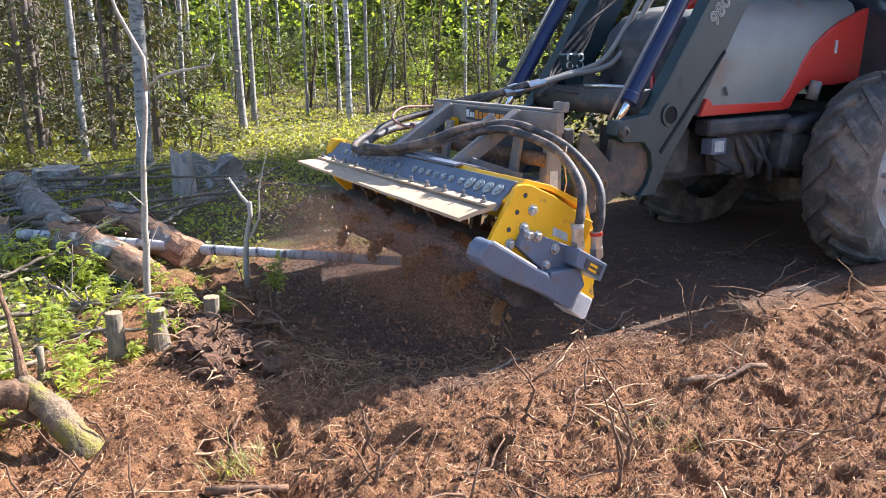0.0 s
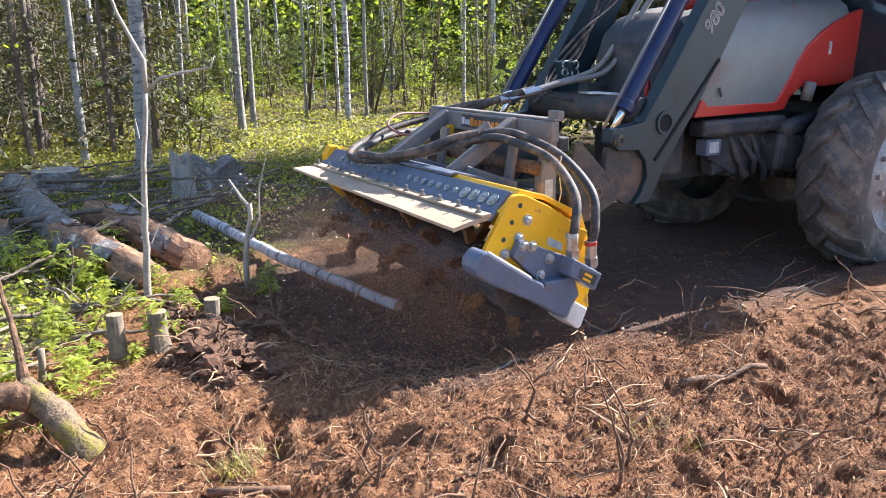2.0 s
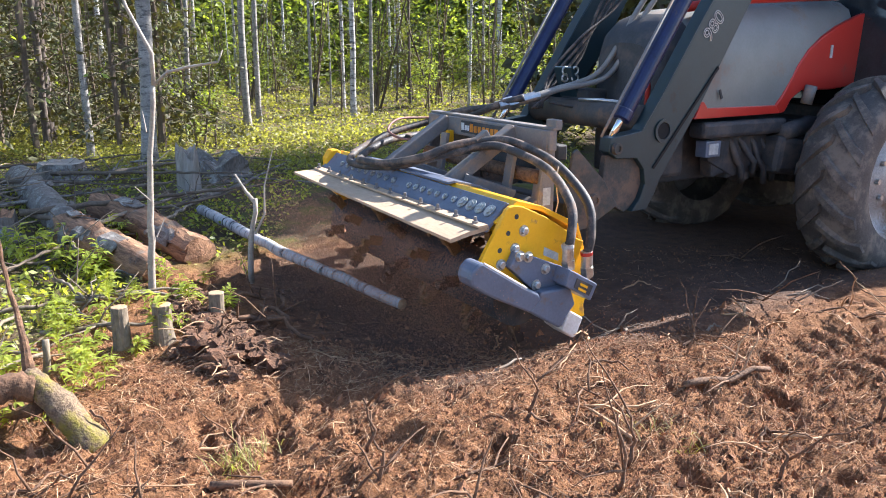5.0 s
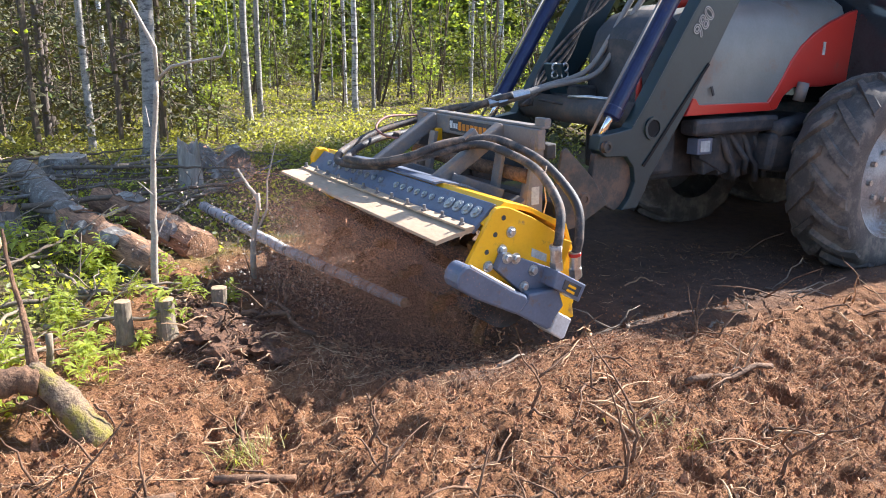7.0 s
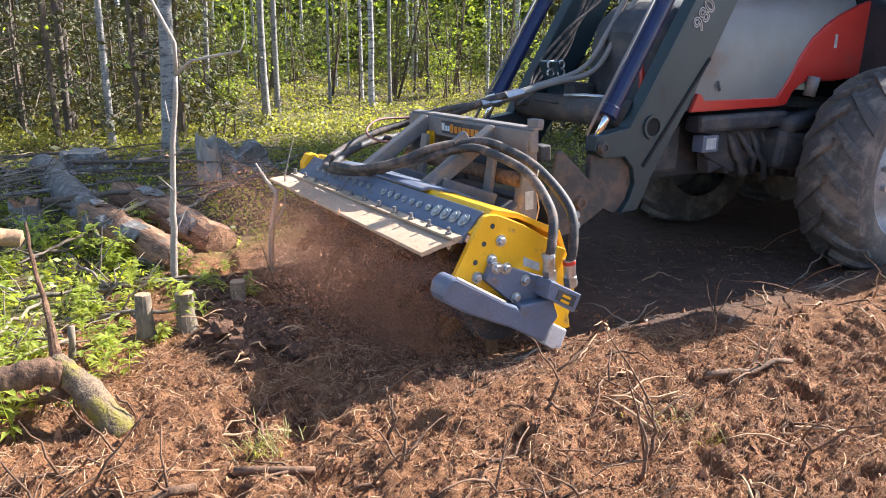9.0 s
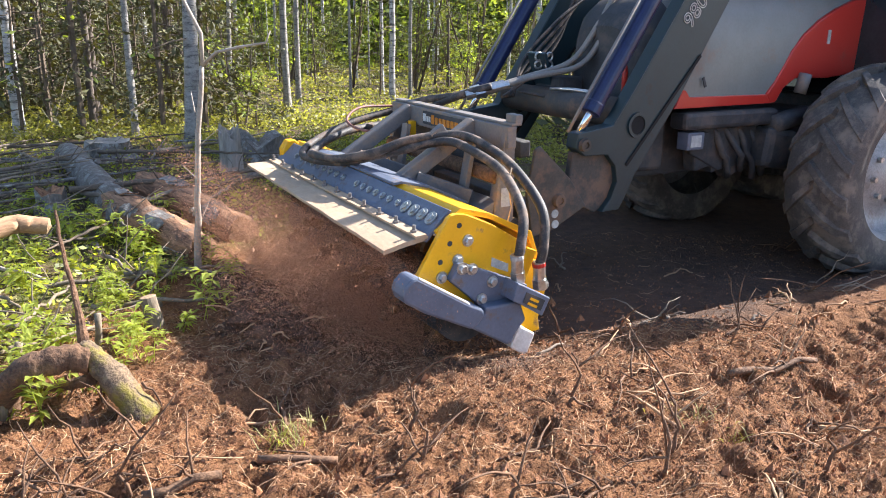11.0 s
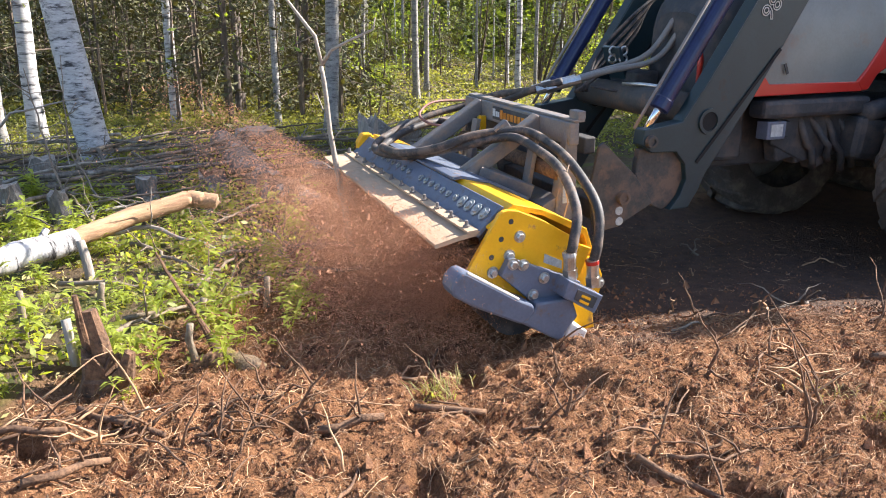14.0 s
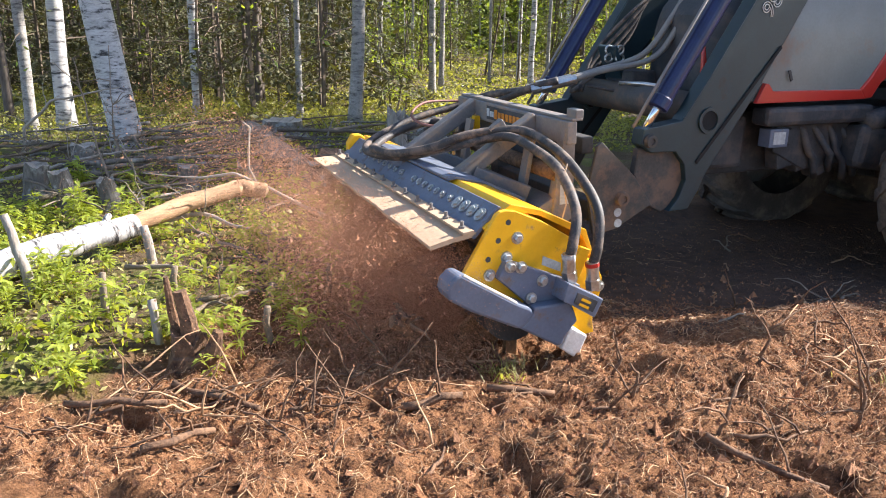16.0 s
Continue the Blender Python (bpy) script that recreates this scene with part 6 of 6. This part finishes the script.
# ---- roots, sticks and crumbs on the bare soil ----
def soil_litter():
    rng = random.Random(9)
    for i in range(90):
        x, y = rng.uniform(-2.6, 3.0), rng.uniform(1.45, 4.4)
        if cover(x, y) > 0.3 or abs(along_track(x, y)[1]) < 1.25:
            continue
        a, ln = rng.uniform(0, 6.28), rng.uniform(0.08, 0.42)
        e = (x + math.cos(a) * ln, y + math.sin(a) * ln)
        up = rng.uniform(0.0, 0.05) if rng.random() < 0.8 else rng.uniform(0.08, 0.25)
        mid = ((x + e[0]) / 2 + rng.uniform(-0.06, 0.06), (y + e[1]) / 2 + rng.uniform(-0.06, 0.06), 0.02)
        r = rng.uniform(0.003, 0.012)
        tagged(stick("torn_root", "torn brown root lying on milled peat", lay([(x, y, -0.01), mid, (e[0], e[1], up)]), r, r * 0.4, rng.choice((M_ROOT, M_ROOT, M_FIBRE, M_FIBRE)), 500 + i, rng.choice((0, 0, 1, 2)), "root", 0.008, 6), group="torn roots on the soil")
    for i, (x, y, dx, dy, r) in enumerate(((-1.93, 1.72, 0.07, 0.13, 0.016), (-0.75, 2.55, 0.15, 0.02, 0.018), (-2.35, 1.95, 0.2, 0.05, 0.016), (-2.0, 2.12, 0.22, -0.05, 0.016), (1.35, 3.45, 0.25, 0.12, 0.018), (0.2, 2.15, 0.2, -0.1, 0.014), (-1.1, 2.3, 0.12, 0.06, 0.02))):
        stick("broken_root", "thick broken root piece on milled peat", lay([(x - dx, y - dy, 0.02), (x + dx, y + dy, 0.035)]), r, r * 0.8, M_ROOT, 600 + i, 2, "root", 0.018, 9)
    # roots left on the darkened track and along the border of its shade
    for i in range(46):
        x = rng.uniform(0.2, 3.6)
        y = rng.uniform(3.6, 6.2) if i % 2 else 3.55 + 0.36 * x + rng.uniform(-0.2, 0.45)
        if cover(x, y) > 0.3:
            continue
        a, ln = rng.gauss(0.2, 0.9), rng.uniform(0.08, 0.26)
        e = (x + math.cos(a) * ln, y + math.sin(a) * ln)
        mid = ((x + e[0]) / 2 + rng.uniform(-0.06, 0.06), (y + e[1]) / 2 + rng.uniform(-0.06, 0.06), 0.025)
        r = rng.uniform(0.003, 0.010)
        tagged(stick("torn_root", "torn brown root lying on milled peat", lay([(x, y, 0.0), mid, (e[0], e[1], rng.choice((0.01, 0.015, 0.02, 0.06)))]), r, r * 0.4, rng.choice((M_ROOT, M_FIBRE, M_TWIG)), 700 + i, rng.choice((0, 1, 2)), "root", 0.012, 6), group="torn roots on the soil")
    # tangle of dug-up roots at the end of the track
    for i in range(26):
        f = rng.random()
        x, y = -2.55 + 1.2 * f + rng.uniform(-0.1, 0.1), 1.82 + 0.5 * f + rng.uniform(-0.16, 0.16)
        a = rng.gauss(0.35, 0.6)
        ln = rng.uniform(0.12, 0.38)
        r = rng.uniform(0.003, 0.011)
        pts = lay([(x, y, 0.01), (x + math.cos(a) * ln * 0.5, y + math.sin(a) * ln * 0.5, 0.03), (x + math.cos(a + 0.3) * ln, y + math.sin(a + 0.3) * ln, 0.02 + rng.uniform(0, 0.035))])
        tagged(stick("torn_root", "torn brown root lying on milled peat", pts, r, r * 0.4, (M_ROOT, M_FIBRE, M_ROOT, M_ROOT)[i % 4], 780 + i, rng.choice((0, 1, 2)), "root", 0.015, 7), group="torn roots on the soil")
    # upright thin roots
    for i, (x, y, h) in enumerate(((0.62, 2.55, 0.30), (0.70, 2.75, 0.22), (1.25, 2.6, 0.16), (-0.35, 2.85, 0.22), (-0.28, 2.55, 0.14), (1.9, 3.1, 0.22), (0.35, 3.1, 0.2), (0.05, 2.3, 0.1), (-1.3, 2.25, 0.14))):
        stick("upright_root", "thin root sticking up from milled peat", lay([(x, y, -0.02), (x + 0.03, y, h * 0.5), (x - 0.01, y + 0.02, h)]), 0.009, 0.004, M_ROOT, 620 + i, 2, "root", 0.012, 6)
    r = np.random.RandomState(12)

    def scatter(n, box, keep):
        x, y = r.uniform(box[0], box[1], n), r.uniform(box[2], box[3], n)
        ok = keep(x, y)
        return x[ok], y[ok]
    # crumbs and clods
    xs, ys, sz = [], [], []
    for n, box, lo, hi in ((90000, (-2.9, 2.8, 1.35, 4.1), 0.002, 0.009), (2600, (-2.8, 3.2, 1.35, 4.6), 0.010, 0.026), (9000, (-2.6, 4.5, 3.4, 6.5), 0.003, 0.009)):
        x, y = scatter(n, box, lambda a, b: cover(a, b) < 0.45)
        xs.append(x), ys.append(y), sz.append(lo + (hi - lo) * r.rand(len(x)) ** 2.2)
    x, y, q = np.concatenate(xs), np.concatenate(ys), np.concatenate(sz)
    unit = np.array([(1, 0, -0.5), (-0.5, 0.87, -0.5), (-0.5, -0.87, -0.5), (0, 0, 0.9)])
    n = len(x)
    v = unit[None] * (q[:, None, None] * r.uniform(0.7, 1.6, (n, 4, 1))) + r.normal(size=(n, 4, 3)) * q[:, None, None] * 0.4
    v += np.stack([x, y, height(x, y) + q * 0.1], 1)[:, None, :]
    f = np.array([(0, 1, 3), (1, 2, 3), (2, 0, 3), (0, 2, 1)])
    me = bpy.data.meshes.new("peat_crumbs")
    me.from_pydata(v.reshape(-1, 3).tolist(), [], (f[None] + 4 * np.arange(n)[:, None, None]).reshape(-1, 3).tolist())
    me.materials.append(M_CLOD)
    tagged(new("peat_crumbs", me), "loose red-brown peat crumbs and clods", "soil", kind="stuff")
    # root fibres: thin bent triangular tubes
    xs, ys = zip(scatter(8500, (-2.8, 2.8, 1.35, 4.0), lambda a, b: cover(a, b) < 0.5), scatter(600, (-2.2, 4.5, 3.6, 6.5), lambda a, b: cover(a, b) < 0.5))
    x, y = np.concatenate(xs), np.concatenate(ys)
    n = len(x)
    a, ln, rad = r.uniform(0, 6.28, n), r.uniform(0.015, 0.11, n) * (1 + 1.6 * (r.rand(n) < 0.09)), r.uniform(0.0006, 0.0019, n)
    curl = r.normal(size=n) * 0.7
    rows = []
    for k in range(5):
        t = k / 4 - 0.5
        px = x + np.cos(a + curl * t) * ln * t
        py = y + np.sin(a + curl * t) * ln * t
        pz = height(px, py) + 0.004 + 0.02 * r.rand(n) * (0.4 + abs(t))
        for j in range(3):
            b = j * 2.094
            rows.append(np.stack([px - np.sin(a) * rad * math.cos(b), py + np.cos(a) * rad * math.cos(b), pz + rad * math.sin(b)], 1))
    v = np.stack(rows, 1)
    f = np.array([(k * 3 + j, k * 3 + (j + 1) % 3, k * 3 + 3 + (j + 1) % 3, k * 3 + 3 + j) for k in range(4) for j in range(3)])
    me = bpy.data.meshes.new("root_fibres")
    me.from_pydata(v.reshape(-1, 3).tolist(), [], (f[None] + 15 * np.arange(n)[:, None, None]).reshape(-1, 4).tolist())
    me.materials.append(M_FIBRE)
    tagged(new("root_fibres", me), "pale torn root fibres strewn over the soil", "root fibres", kind="stuff")


soil_litter()


# ---- herbs ----
def herb(seed, tall, leaves, size):
    """A herb with a stem and long folded leaves in whorls."""
    rng = random.Random(seed)
    t = thing("herb", "fresh green leafy herb at the forest edge", "plant", group="herbs at the forest edge")
    st, lv = Shape(), Shape()
    for k in range(rng.randint(2, 4)):
        top = Vector((rng.uniform(-0.1, 0.1), rng.uniform(-0.1, 0.1), tall * rng.uniform(0.6, 1)))
        base = Vector((rng.uniform(-0.05, 0.05), rng.uniform(-0.05, 0.05), -0.02))
        st.tube([base, base.lerp(top, 0.5) + Vector((0.01, 0, 0)), top], [0.003, 0.0025, 0.0015], 4)
        for i in range(leaves):
            p = base.lerp(top, rng.uniform(0.3, 1.0))
            a = rng.uniform(0, 6.28)
            q = size * rng.uniform(0.6, 1.2)
            d = Vector((math.cos(a), math.sin(a), rng.uniform(-0.1, 0.6))).normalized()
            e = d.cross(Vector((0, 0, 1))).normalized() * q * 0.17
            n = Vector((0, 0, 1))
            mid, tip = p + d * q * 0.5, p + d * q - n * q * 0.25
            lv.add([p, mid + e + n * q * 0.03, tip, mid - e + n * q * 0.03, mid - n * q * 0.02], [(0, 1, 4), (1, 2, 4), (2, 3, 4), (3, 0, 4)])
    part("stem", st, M_HERB, t)
    part("foliage", lv, M_HERB, t)
    return t


doomed = []


def build_herbs():
    rng = random.Random(15)
    kinds = [herb(700 + i, 0.14 + 0.06 * i, 9 + 2 * i, 0.075 + 0.012 * i) for i in range(5)]
    first, n, k = set(), 0, 0

    def place(v, m, size):
        if v not in first:
            first.add(v)
            v.matrix_basis = m
            o = v
        else:
            o = copy_thing(v, m)
        o.scale = (size,) * 3
        return o
    for _ in range(6000):
        x, y = rng.uniform(-5.2, -1.5), rng.uniform(2.0, 6.6)
        if n < 150 and cover(x, y) > 0.6 and value_noise(np.array([x * 1.6]), np.array([y * 1.6]), 51)[0] > -0.2 - 0.15 * (y < 3.5):
            place(rng.choice(kinds), pose(x, y, ground_at(x, y), rng.uniform(-8, 8), rng.uniform(-8, 8), rng.uniform(0, 360)), rng.uniform(0.5, 1.0))
            n += 1
    for _ in range(3000):
        x, y = rng.uniform(-4.2, -1.9), rng.uniform(1.9, 3.6)
        if n < 225 and cover(x, y) > 0.55:
            place(rng.choice(kinds[:4]), pose(x, y, ground_at(x, y), rng.uniform(-8, 8), rng.uniform(-8, 8), rng.uniform(0, 360)), rng.uniform(0.5, 0.95))
            n += 1
    # herbs in the strip that the drum takes on its way
    for _ in range(3000):
        v, u = rng.uniform(-1.2, 1.25), rng.uniform(0.6, 3.6)
        lo, hi = 1.65 + 1.15 * v, 2.75 + 0.72 * v
        if k < 45 and max(lo, 0.9) < u < hi:
            x, y = 0.058 + u * AHEAD[0] + v * SIDE[0], 5.007 + u * AHEAD[1] + v * SIDE[1]
            m = pose(x, y, ground_at(x, y), 0, 0, rng.uniform(0, 360))
            doomed.append((place(rng.choice(kinds), m, rng.uniform(0.5, 0.9)), m, u))
            k += 1
    r = np.random.RandomState(8)
    x, y = r.uniform(-7, -1.5, 22000), r.uniform(2.0, 9.5, 22000)
    ok = (cover(x, y) > 0.5) & ((y < 5.2) | (r.rand(22000) < 0.4)) & (value_noise(x * 1.9, y * 1.9, 61) + 0.6 * value_noise(x * 5, y * 5, 62) > -0.12)
    cover_sheet("herb_cover", x[ok], y[ok], r, 0.026, 0.10, M_HERB, "low fresh green leaves covering the ground")
    x, y = r.uniform(-6, -1.5, 7000), r.uniform(2.0, 8, 7000)
    ok = cover(x, y) > 0.4
    cover_sheet("dry_litter", x[ok], y[ok], r, 0.022, 0.03, M_DRYGRASS, "dry leaves and grass on the forest floor")
    # grass tufts on the bare soil
    for i, (x, y, c) in enumerate(((-0.85, 2.72, 60), (0.86, 2.97, 40), (0.98, 2.85, 25), (-0.80, 2.82, 30), (2.1, 2.7, 18))):
        s = Shape()
        for _ in range(c):
            a, ln = rng.uniform(0, 6.28), rng.uniform(0.04, 0.12)
            b = Vector((rng.gauss(0, 0.06), rng.gauss(0, 0.04), 0))
            tip = b + Vector((math.cos(a) * ln * 0.8, math.sin(a) * ln * 0.8, ln * 0.6))
            w = Vector((-math.sin(a), math.cos(a), 0)) * 0.002
            mid = b.lerp(tip, 0.5) + Vector((0, 0, ln * 0.15))
            s.add([b - w, b + w, mid + w, mid - w, tip], [(0, 1, 2, 3), (3, 2, 4)])
        t = thing("grass_tuft", "tuft of yellow-green grass torn up with the soil", "grass", pose(x, y, ground_at(x, y) + 0.005))
        tagged(part("blade_mass", s, M_DRYGRASS if i % 2 else M_BERRY, t), kind="stuff")


build_herbs()


# ---- flying soil and chips ----
def crumb_cloud(name, label, seed, count, reach, rise, size, mat, width=(-1.05, 1.05)):
    """A rigid spray of crumbs thrown ahead of the drum, in the mulcher's own space, thicker in wisps."""
    r = np.random.RandomState(seed)
    d = r.exponential(reach, count)
    x = 0.40 + d
    y = r.uniform(width[0], width[1], count) + r.normal(size=count) * 0.12 * (1 + d)
    z = 0.0 + r.rand(count) ** 1.15 * (0.52 + rise * d)
    wisp = value_noise(x * 3.1 + seed, y * 2.2 + z * 3.7, seed) + 0.7 * value_noise(x * 7.3 - z * 6.1, y * 6.3, seed + 1)
    ok = (wisp + 0.35 - 0.25 * d > r.uniform(-0.16, 0.16, count)) & (z < 1.3) & (d < reach * r.uniform(1.4, 2.6, count)) & ~((x < 1.0) & (z > 0.66) & (y > -0.75))
    x, y, z = x[ok], y[ok], z[ok]
    q = size * np.minimum(0.45 + r.exponential(0.5, len(x)), 1.7)
    q *= np.where((r.rand(len(x)) < 0.002) & (size < 0.004), 3.2, 1.0)
    n = len(x)
    v = np.stack([x, y, z], 1)[:, None, :] + r.normal(size=(n, 3, 3)) * q[:, None, None]
    me = bpy.data.meshes.new(name)
    me.from_pydata(v.reshape(-1, 3).tolist(), [], np.arange(3 * n).reshape(-1, 3).tolist())
    me.materials.append(mat)
    return tagged(new(name, me), label, "flying soil", kind="stuff")


sprays = [crumb_cloud("soil_spray", "brown peat crumbs thrown up by the drum", 40 + i, 150000, 0.29 + 0.03 * i, 0.45, 0.0011, M_CHIP) for i in range(3)]
plumes = [crumb_cloud("soil_plume", "wide plume of fine brown soil before the drum", 50 + i, 250000, 0.44, 0.68, 0.0014, M_CHIP) for i in range(3)]
plumes.append(crumb_cloud("soil_plume", "dense plume of brown soil before the drum", 58, 240000, 0.72, 0.62, 0.0020, M_CHIP))
chips = crumb_cloud("wood_chips", "pale wood chips flying ahead of the drum", 60, 13000, 0.75, 0.35, 0.0040, M_PALECHIP, (-1.1, 0.3))


# ---- roots that the drum digs up and throws ----
def dug_root(label, seed, arms, reach):
    rg = random.Random(seed)
    t = thing("dug_up_root", label, "root", pose(-1.4, 3.1, -0.9), group="roots thrown by the drum")
    part("crown", Shape().tube([(-0.05, 0, 0), (0.0, 0.01, 0.02), (0.06, 0, 0.0)], [0.03, 0.045, 0.03], 9, True, 0.15, rg), M_ROOT, t)
    for i in range(arms):
        a, e = 6.28 * i / arms + rg.uniform(-0.4, 0.4), rg.uniform(-0.1, 1.0)
        ln = reach * rg.uniform(0.6, 1.3)
        tip = Vector((math.cos(a) * math.cos(e) * ln, math.sin(a) * math.cos(e) * ln, math.sin(e) * ln))
        part("root_arm", Shape().tube(bend((0, 0, 0.01), tip, (rg.uniform(-0.03, 0.03), rg.uniform(-0.03, 0.03), 0.02), 5, rg, 0.015), [0.019, 0.015, 0.012, 0.008, 0.004], 7), M_ROOT, t)
    return t


thrown_root = dug_root("torn root with a thin stem thrown up by the drum", 91, 6, 0.14)
part("thin_stem", Shape().tube([(0.03, 0, 0.02), (0.02, 0, 0.12), (-0.02, 0.01, 0.24), (-0.03, 0.01, 0.36)], [0.016, 0.012, 0.008, 0.005], 7), M_TWIG, thrown_root)
rolled_root = dug_root("fan-shaped brown root lifted out of the peat", 92, 9, 0.17)


# ---- what moves ----
def crusher_at(t):
    """The mulcher's pose between its rows."""
    rows = CRUSHER_ROWS
    v = [float(np.interp(t, [r[0] for r in rows], [r[i] for r in rows])) for i in range(1, 7)]
    return v


def taken(ob, m, t, fall, sink=0.4):
    """Stands at m until t, then is pushed over and milled into the soil."""
    over = Matrix.Translation(Vector((AHEAD[0] * 0.15, AHEAD[1] * 0.15, -sink * 0.4))) @ m @ pose(0, 0, 0, 0, -fall * 0.6, 0)
    under = Matrix.Translation(Vector((AHEAD[0] * 0.2, AHEAD[1] * 0.2, -sink))) @ m @ pose(0, 0, 0, 0, -fall, 0)
    keep = Vector(ob.scale)
    walk(ob, [(0, m), (max(0.1, t - 0.1), m), (t + 0.3, over), (min(15.9, t + 0.8), under), (16, under)])
    ob.scale = keep


def motions():
    body = [(t, pose(x, y, z, roll, tip, yaw)) for t, x, y, z, roll, tip, yaw in CRUSHER_ROWS]
    walk(crusher, body)
    walk(loader, body)
    walk(tractor, [(t, pose(x, y, -0.06, 0, 0, yaw)) for t, x, y, z, roll, tip, yaw in CRUSHER_ROWS])
    x0, y0 = CRUSHER_ROWS[0][1:3]
    gone = [(r[0], (r[1] - x0) * AHEAD[0] + (r[2] - y0) * AHEAD[1]) for r in CRUSHER_ROWS]
    for w, r, z, x, y in ((wheel_front_left, 0.78, 0.65, -3.38, 0.95), (wheel_front_right, 0.78, 0.65, -3.38, -0.95),
                          (wheel_rear_left, 0.92, 0.79, -4.95, 1.14), (wheel_rear_right, 0.92, 0.79, -4.95, -1.14)):
        walk(w, [(t, pose(x, y, z, 0, math.degrees(d / r), 0)) for t, d in gone])
    walk(rotor, [(0.25 * i, pose(0.21, 0, 0.33, 0, -77.0 * i, 0)) for i in range(65)])
    # the spray keeps shifting in front of the drum
    rng = random.Random(5)
    for i, s in enumerate(sprays + plumes):
        wide = i >= 3
        rows = []
        for k in range(65):
            t = 0.25 * k
            x, y, z, roll, tip, yaw = crusher_at(t)
            out = 0.07 * math.sin(t * 5.1 + i * 2.1) + rng.uniform(-0.03, 0.03)
            if wide:  # still in the ground until the drum meets the thick peat
                out += -0.3 * (1 - min(1.0, max(0.0, (t - (5.0, 7.8, 10.2, 12.0)[i - 3]) / 1.2)))
            up = 0.03 * math.sin(t * 4.3 + i)
            if wide:
                up -= 1.4 * (1 - min(1.0, max(0.0, (t - (5.0, 7.8, 10.2, 12.0)[i - 3]) / 1.2)))
            rows.append((t, pose(x, y, max(z, -0.05), 0, 0, yaw) @ pose(out, 0.05 * math.sin(t * 3.3 + 2 * i), up, 0, 5 * math.sin(t * 6.1 + i), 2 * math.sin(t * 2.7 + i))))
        walk(s, rows)
    rows = []
    for t, out, up in ((0, -0.3, -0.1), (1.5, -0.3, -0.1), (2.6, -0.1, 0.0), (3.3, 0.25, 0.05), (3.8, 0.7, 0.1), (4.2, 1.2, 0.08), (4.8, 1.4, -0.4), (5.4, 0.6, -0.9), (6.2, 0.05, -0.1), (6.8, 0.2, 0.0), (7.6, -0.1, 0.0), (8.6, 0.2, -0.9), (16, 0.2, -1.2)):
        x, y, z, roll, tip, yaw = crusher_at(t)
        rows.append((t, pose(x, y, z, 0, 0, yaw) @ pose(out, -0.1, up)))
    walk(chips, rows)
    # wood that the drum reaches
    for ob, t in zip(cut_stumps, (10.9, 10.5, 9.9)):
        taken(ob, ob.matrix_world.copy(), t, 55, 0.55)
    taken(sapling_low, sapling_low.matrix_basis.copy(), 9.4, 50, 0.9)
    taken(pale_root, pale_root.matrix_basis.copy(), 9.8, 10, 0.3)
    taken(root, root.matrix_basis.copy(), 13.75, 55, 0.75)
    # roots that come up out of the soil in front of the drum
    walk(thrown_root, [(0, pose(-1.45, 2.75, -0.9)), (14.4, pose(-1.45, 2.75, -0.9)), (14.9, pose(-1.48, 2.65, -0.3, 20, -30, 0)), (15.1, pose(-1.50, 2.60, 0.18, 10, -20, 20)), (15.5, pose(-1.58, 2.44, 0.36, 0, 0, 60)), (15.7, pose(-1.72, 2.40, 0.25, -20, 30, 90)), (16, pose(-1.80, 2.36, -0.35, -30, 60, 120))])
    walk(rolled_root, [(0, pose(-1.3, 2.8, -0.9)), (14.6, pose(-1.3, 2.8, -0.7)), (15.1, pose(-1.33, 2.7, -0.05, 15, 0, 0)), (15.5, pose(-1.34, 2.6, 0.12, 0, 20, 10)), (16, pose(-1.33, 2.65, 0.18, -5, 40, 25))])
    for i, ob in enumerate(torn):
        taken(ob, ob.matrix_basis.copy(), 8.2 + 0.3 * i, 30, 0.35)
    for ob in lumps:
        p = ob.matrix_basis.translation
        u, v = along_track(p.x, p.y)
        taken(ob, ob.matrix_basis.copy(), float(np.interp(u - 0.85, [d for _, d in gone], [q for q, _ in gone])), 40, 0.35)
    for ob, m, u in doomed:
        t = float(np.interp(u - 0.95, [d for _, d in gone], [q for q, _ in gone]))
        if t < 15.2:
            taken(ob, m, t, 60, 0.5)
    along = pole.matrix_basis.to_3x3().to_4x4()
    lie = lambda x, y, z, a: pose(x, y, z + 0.03, 0, 0, a) @ along
    walk(pole, [(0, lie(-0.33, 5.46, 0.02, 167)), (0.2, lie(-0.32, 5.0, 0.02, 150)), (0.5, lie(-0.31, 4.55, 0.0, 128.4)), (6.3, lie(-0.30, 4.52, -0.01, 128.4)), (7.2, lie(-0.30, 4.52, -0.05, 128.4)), (8.4, lie(-0.3, 4.5, -0.30, 128.4)), (16, lie(-0.3, 4.5, -0.4, 128.4))])
    walk(sapling, [(0, pose(-1.92, 4.71, 0)), (11.5, pose(-1.92, 4.71, 0)), (13.0, pose(-1.93, 4.64, -0.03, 0, -1, 0)), (13.5, pose(-1.88, 4.62, -0.05, 0, -10, 0)), (14.0, pose(-1.83, 4.6, -0.06, 0, -13, 0)),
                   (14.25, pose(-1.86, 4.6, -0.07, 0, -24, 0)), (14.5, pose(-1.88, 4.6, -0.07, 0, -40, 0)), (15.0, pose(-1.75, 4.65, -0.24, 0, -60, 0)), (15.5, pose(-1.78, 4.8, -0.22, 0, -68, 0)), (16, pose(-1.85, 4.95, -0.18, 0, -74, 0))])


motions()
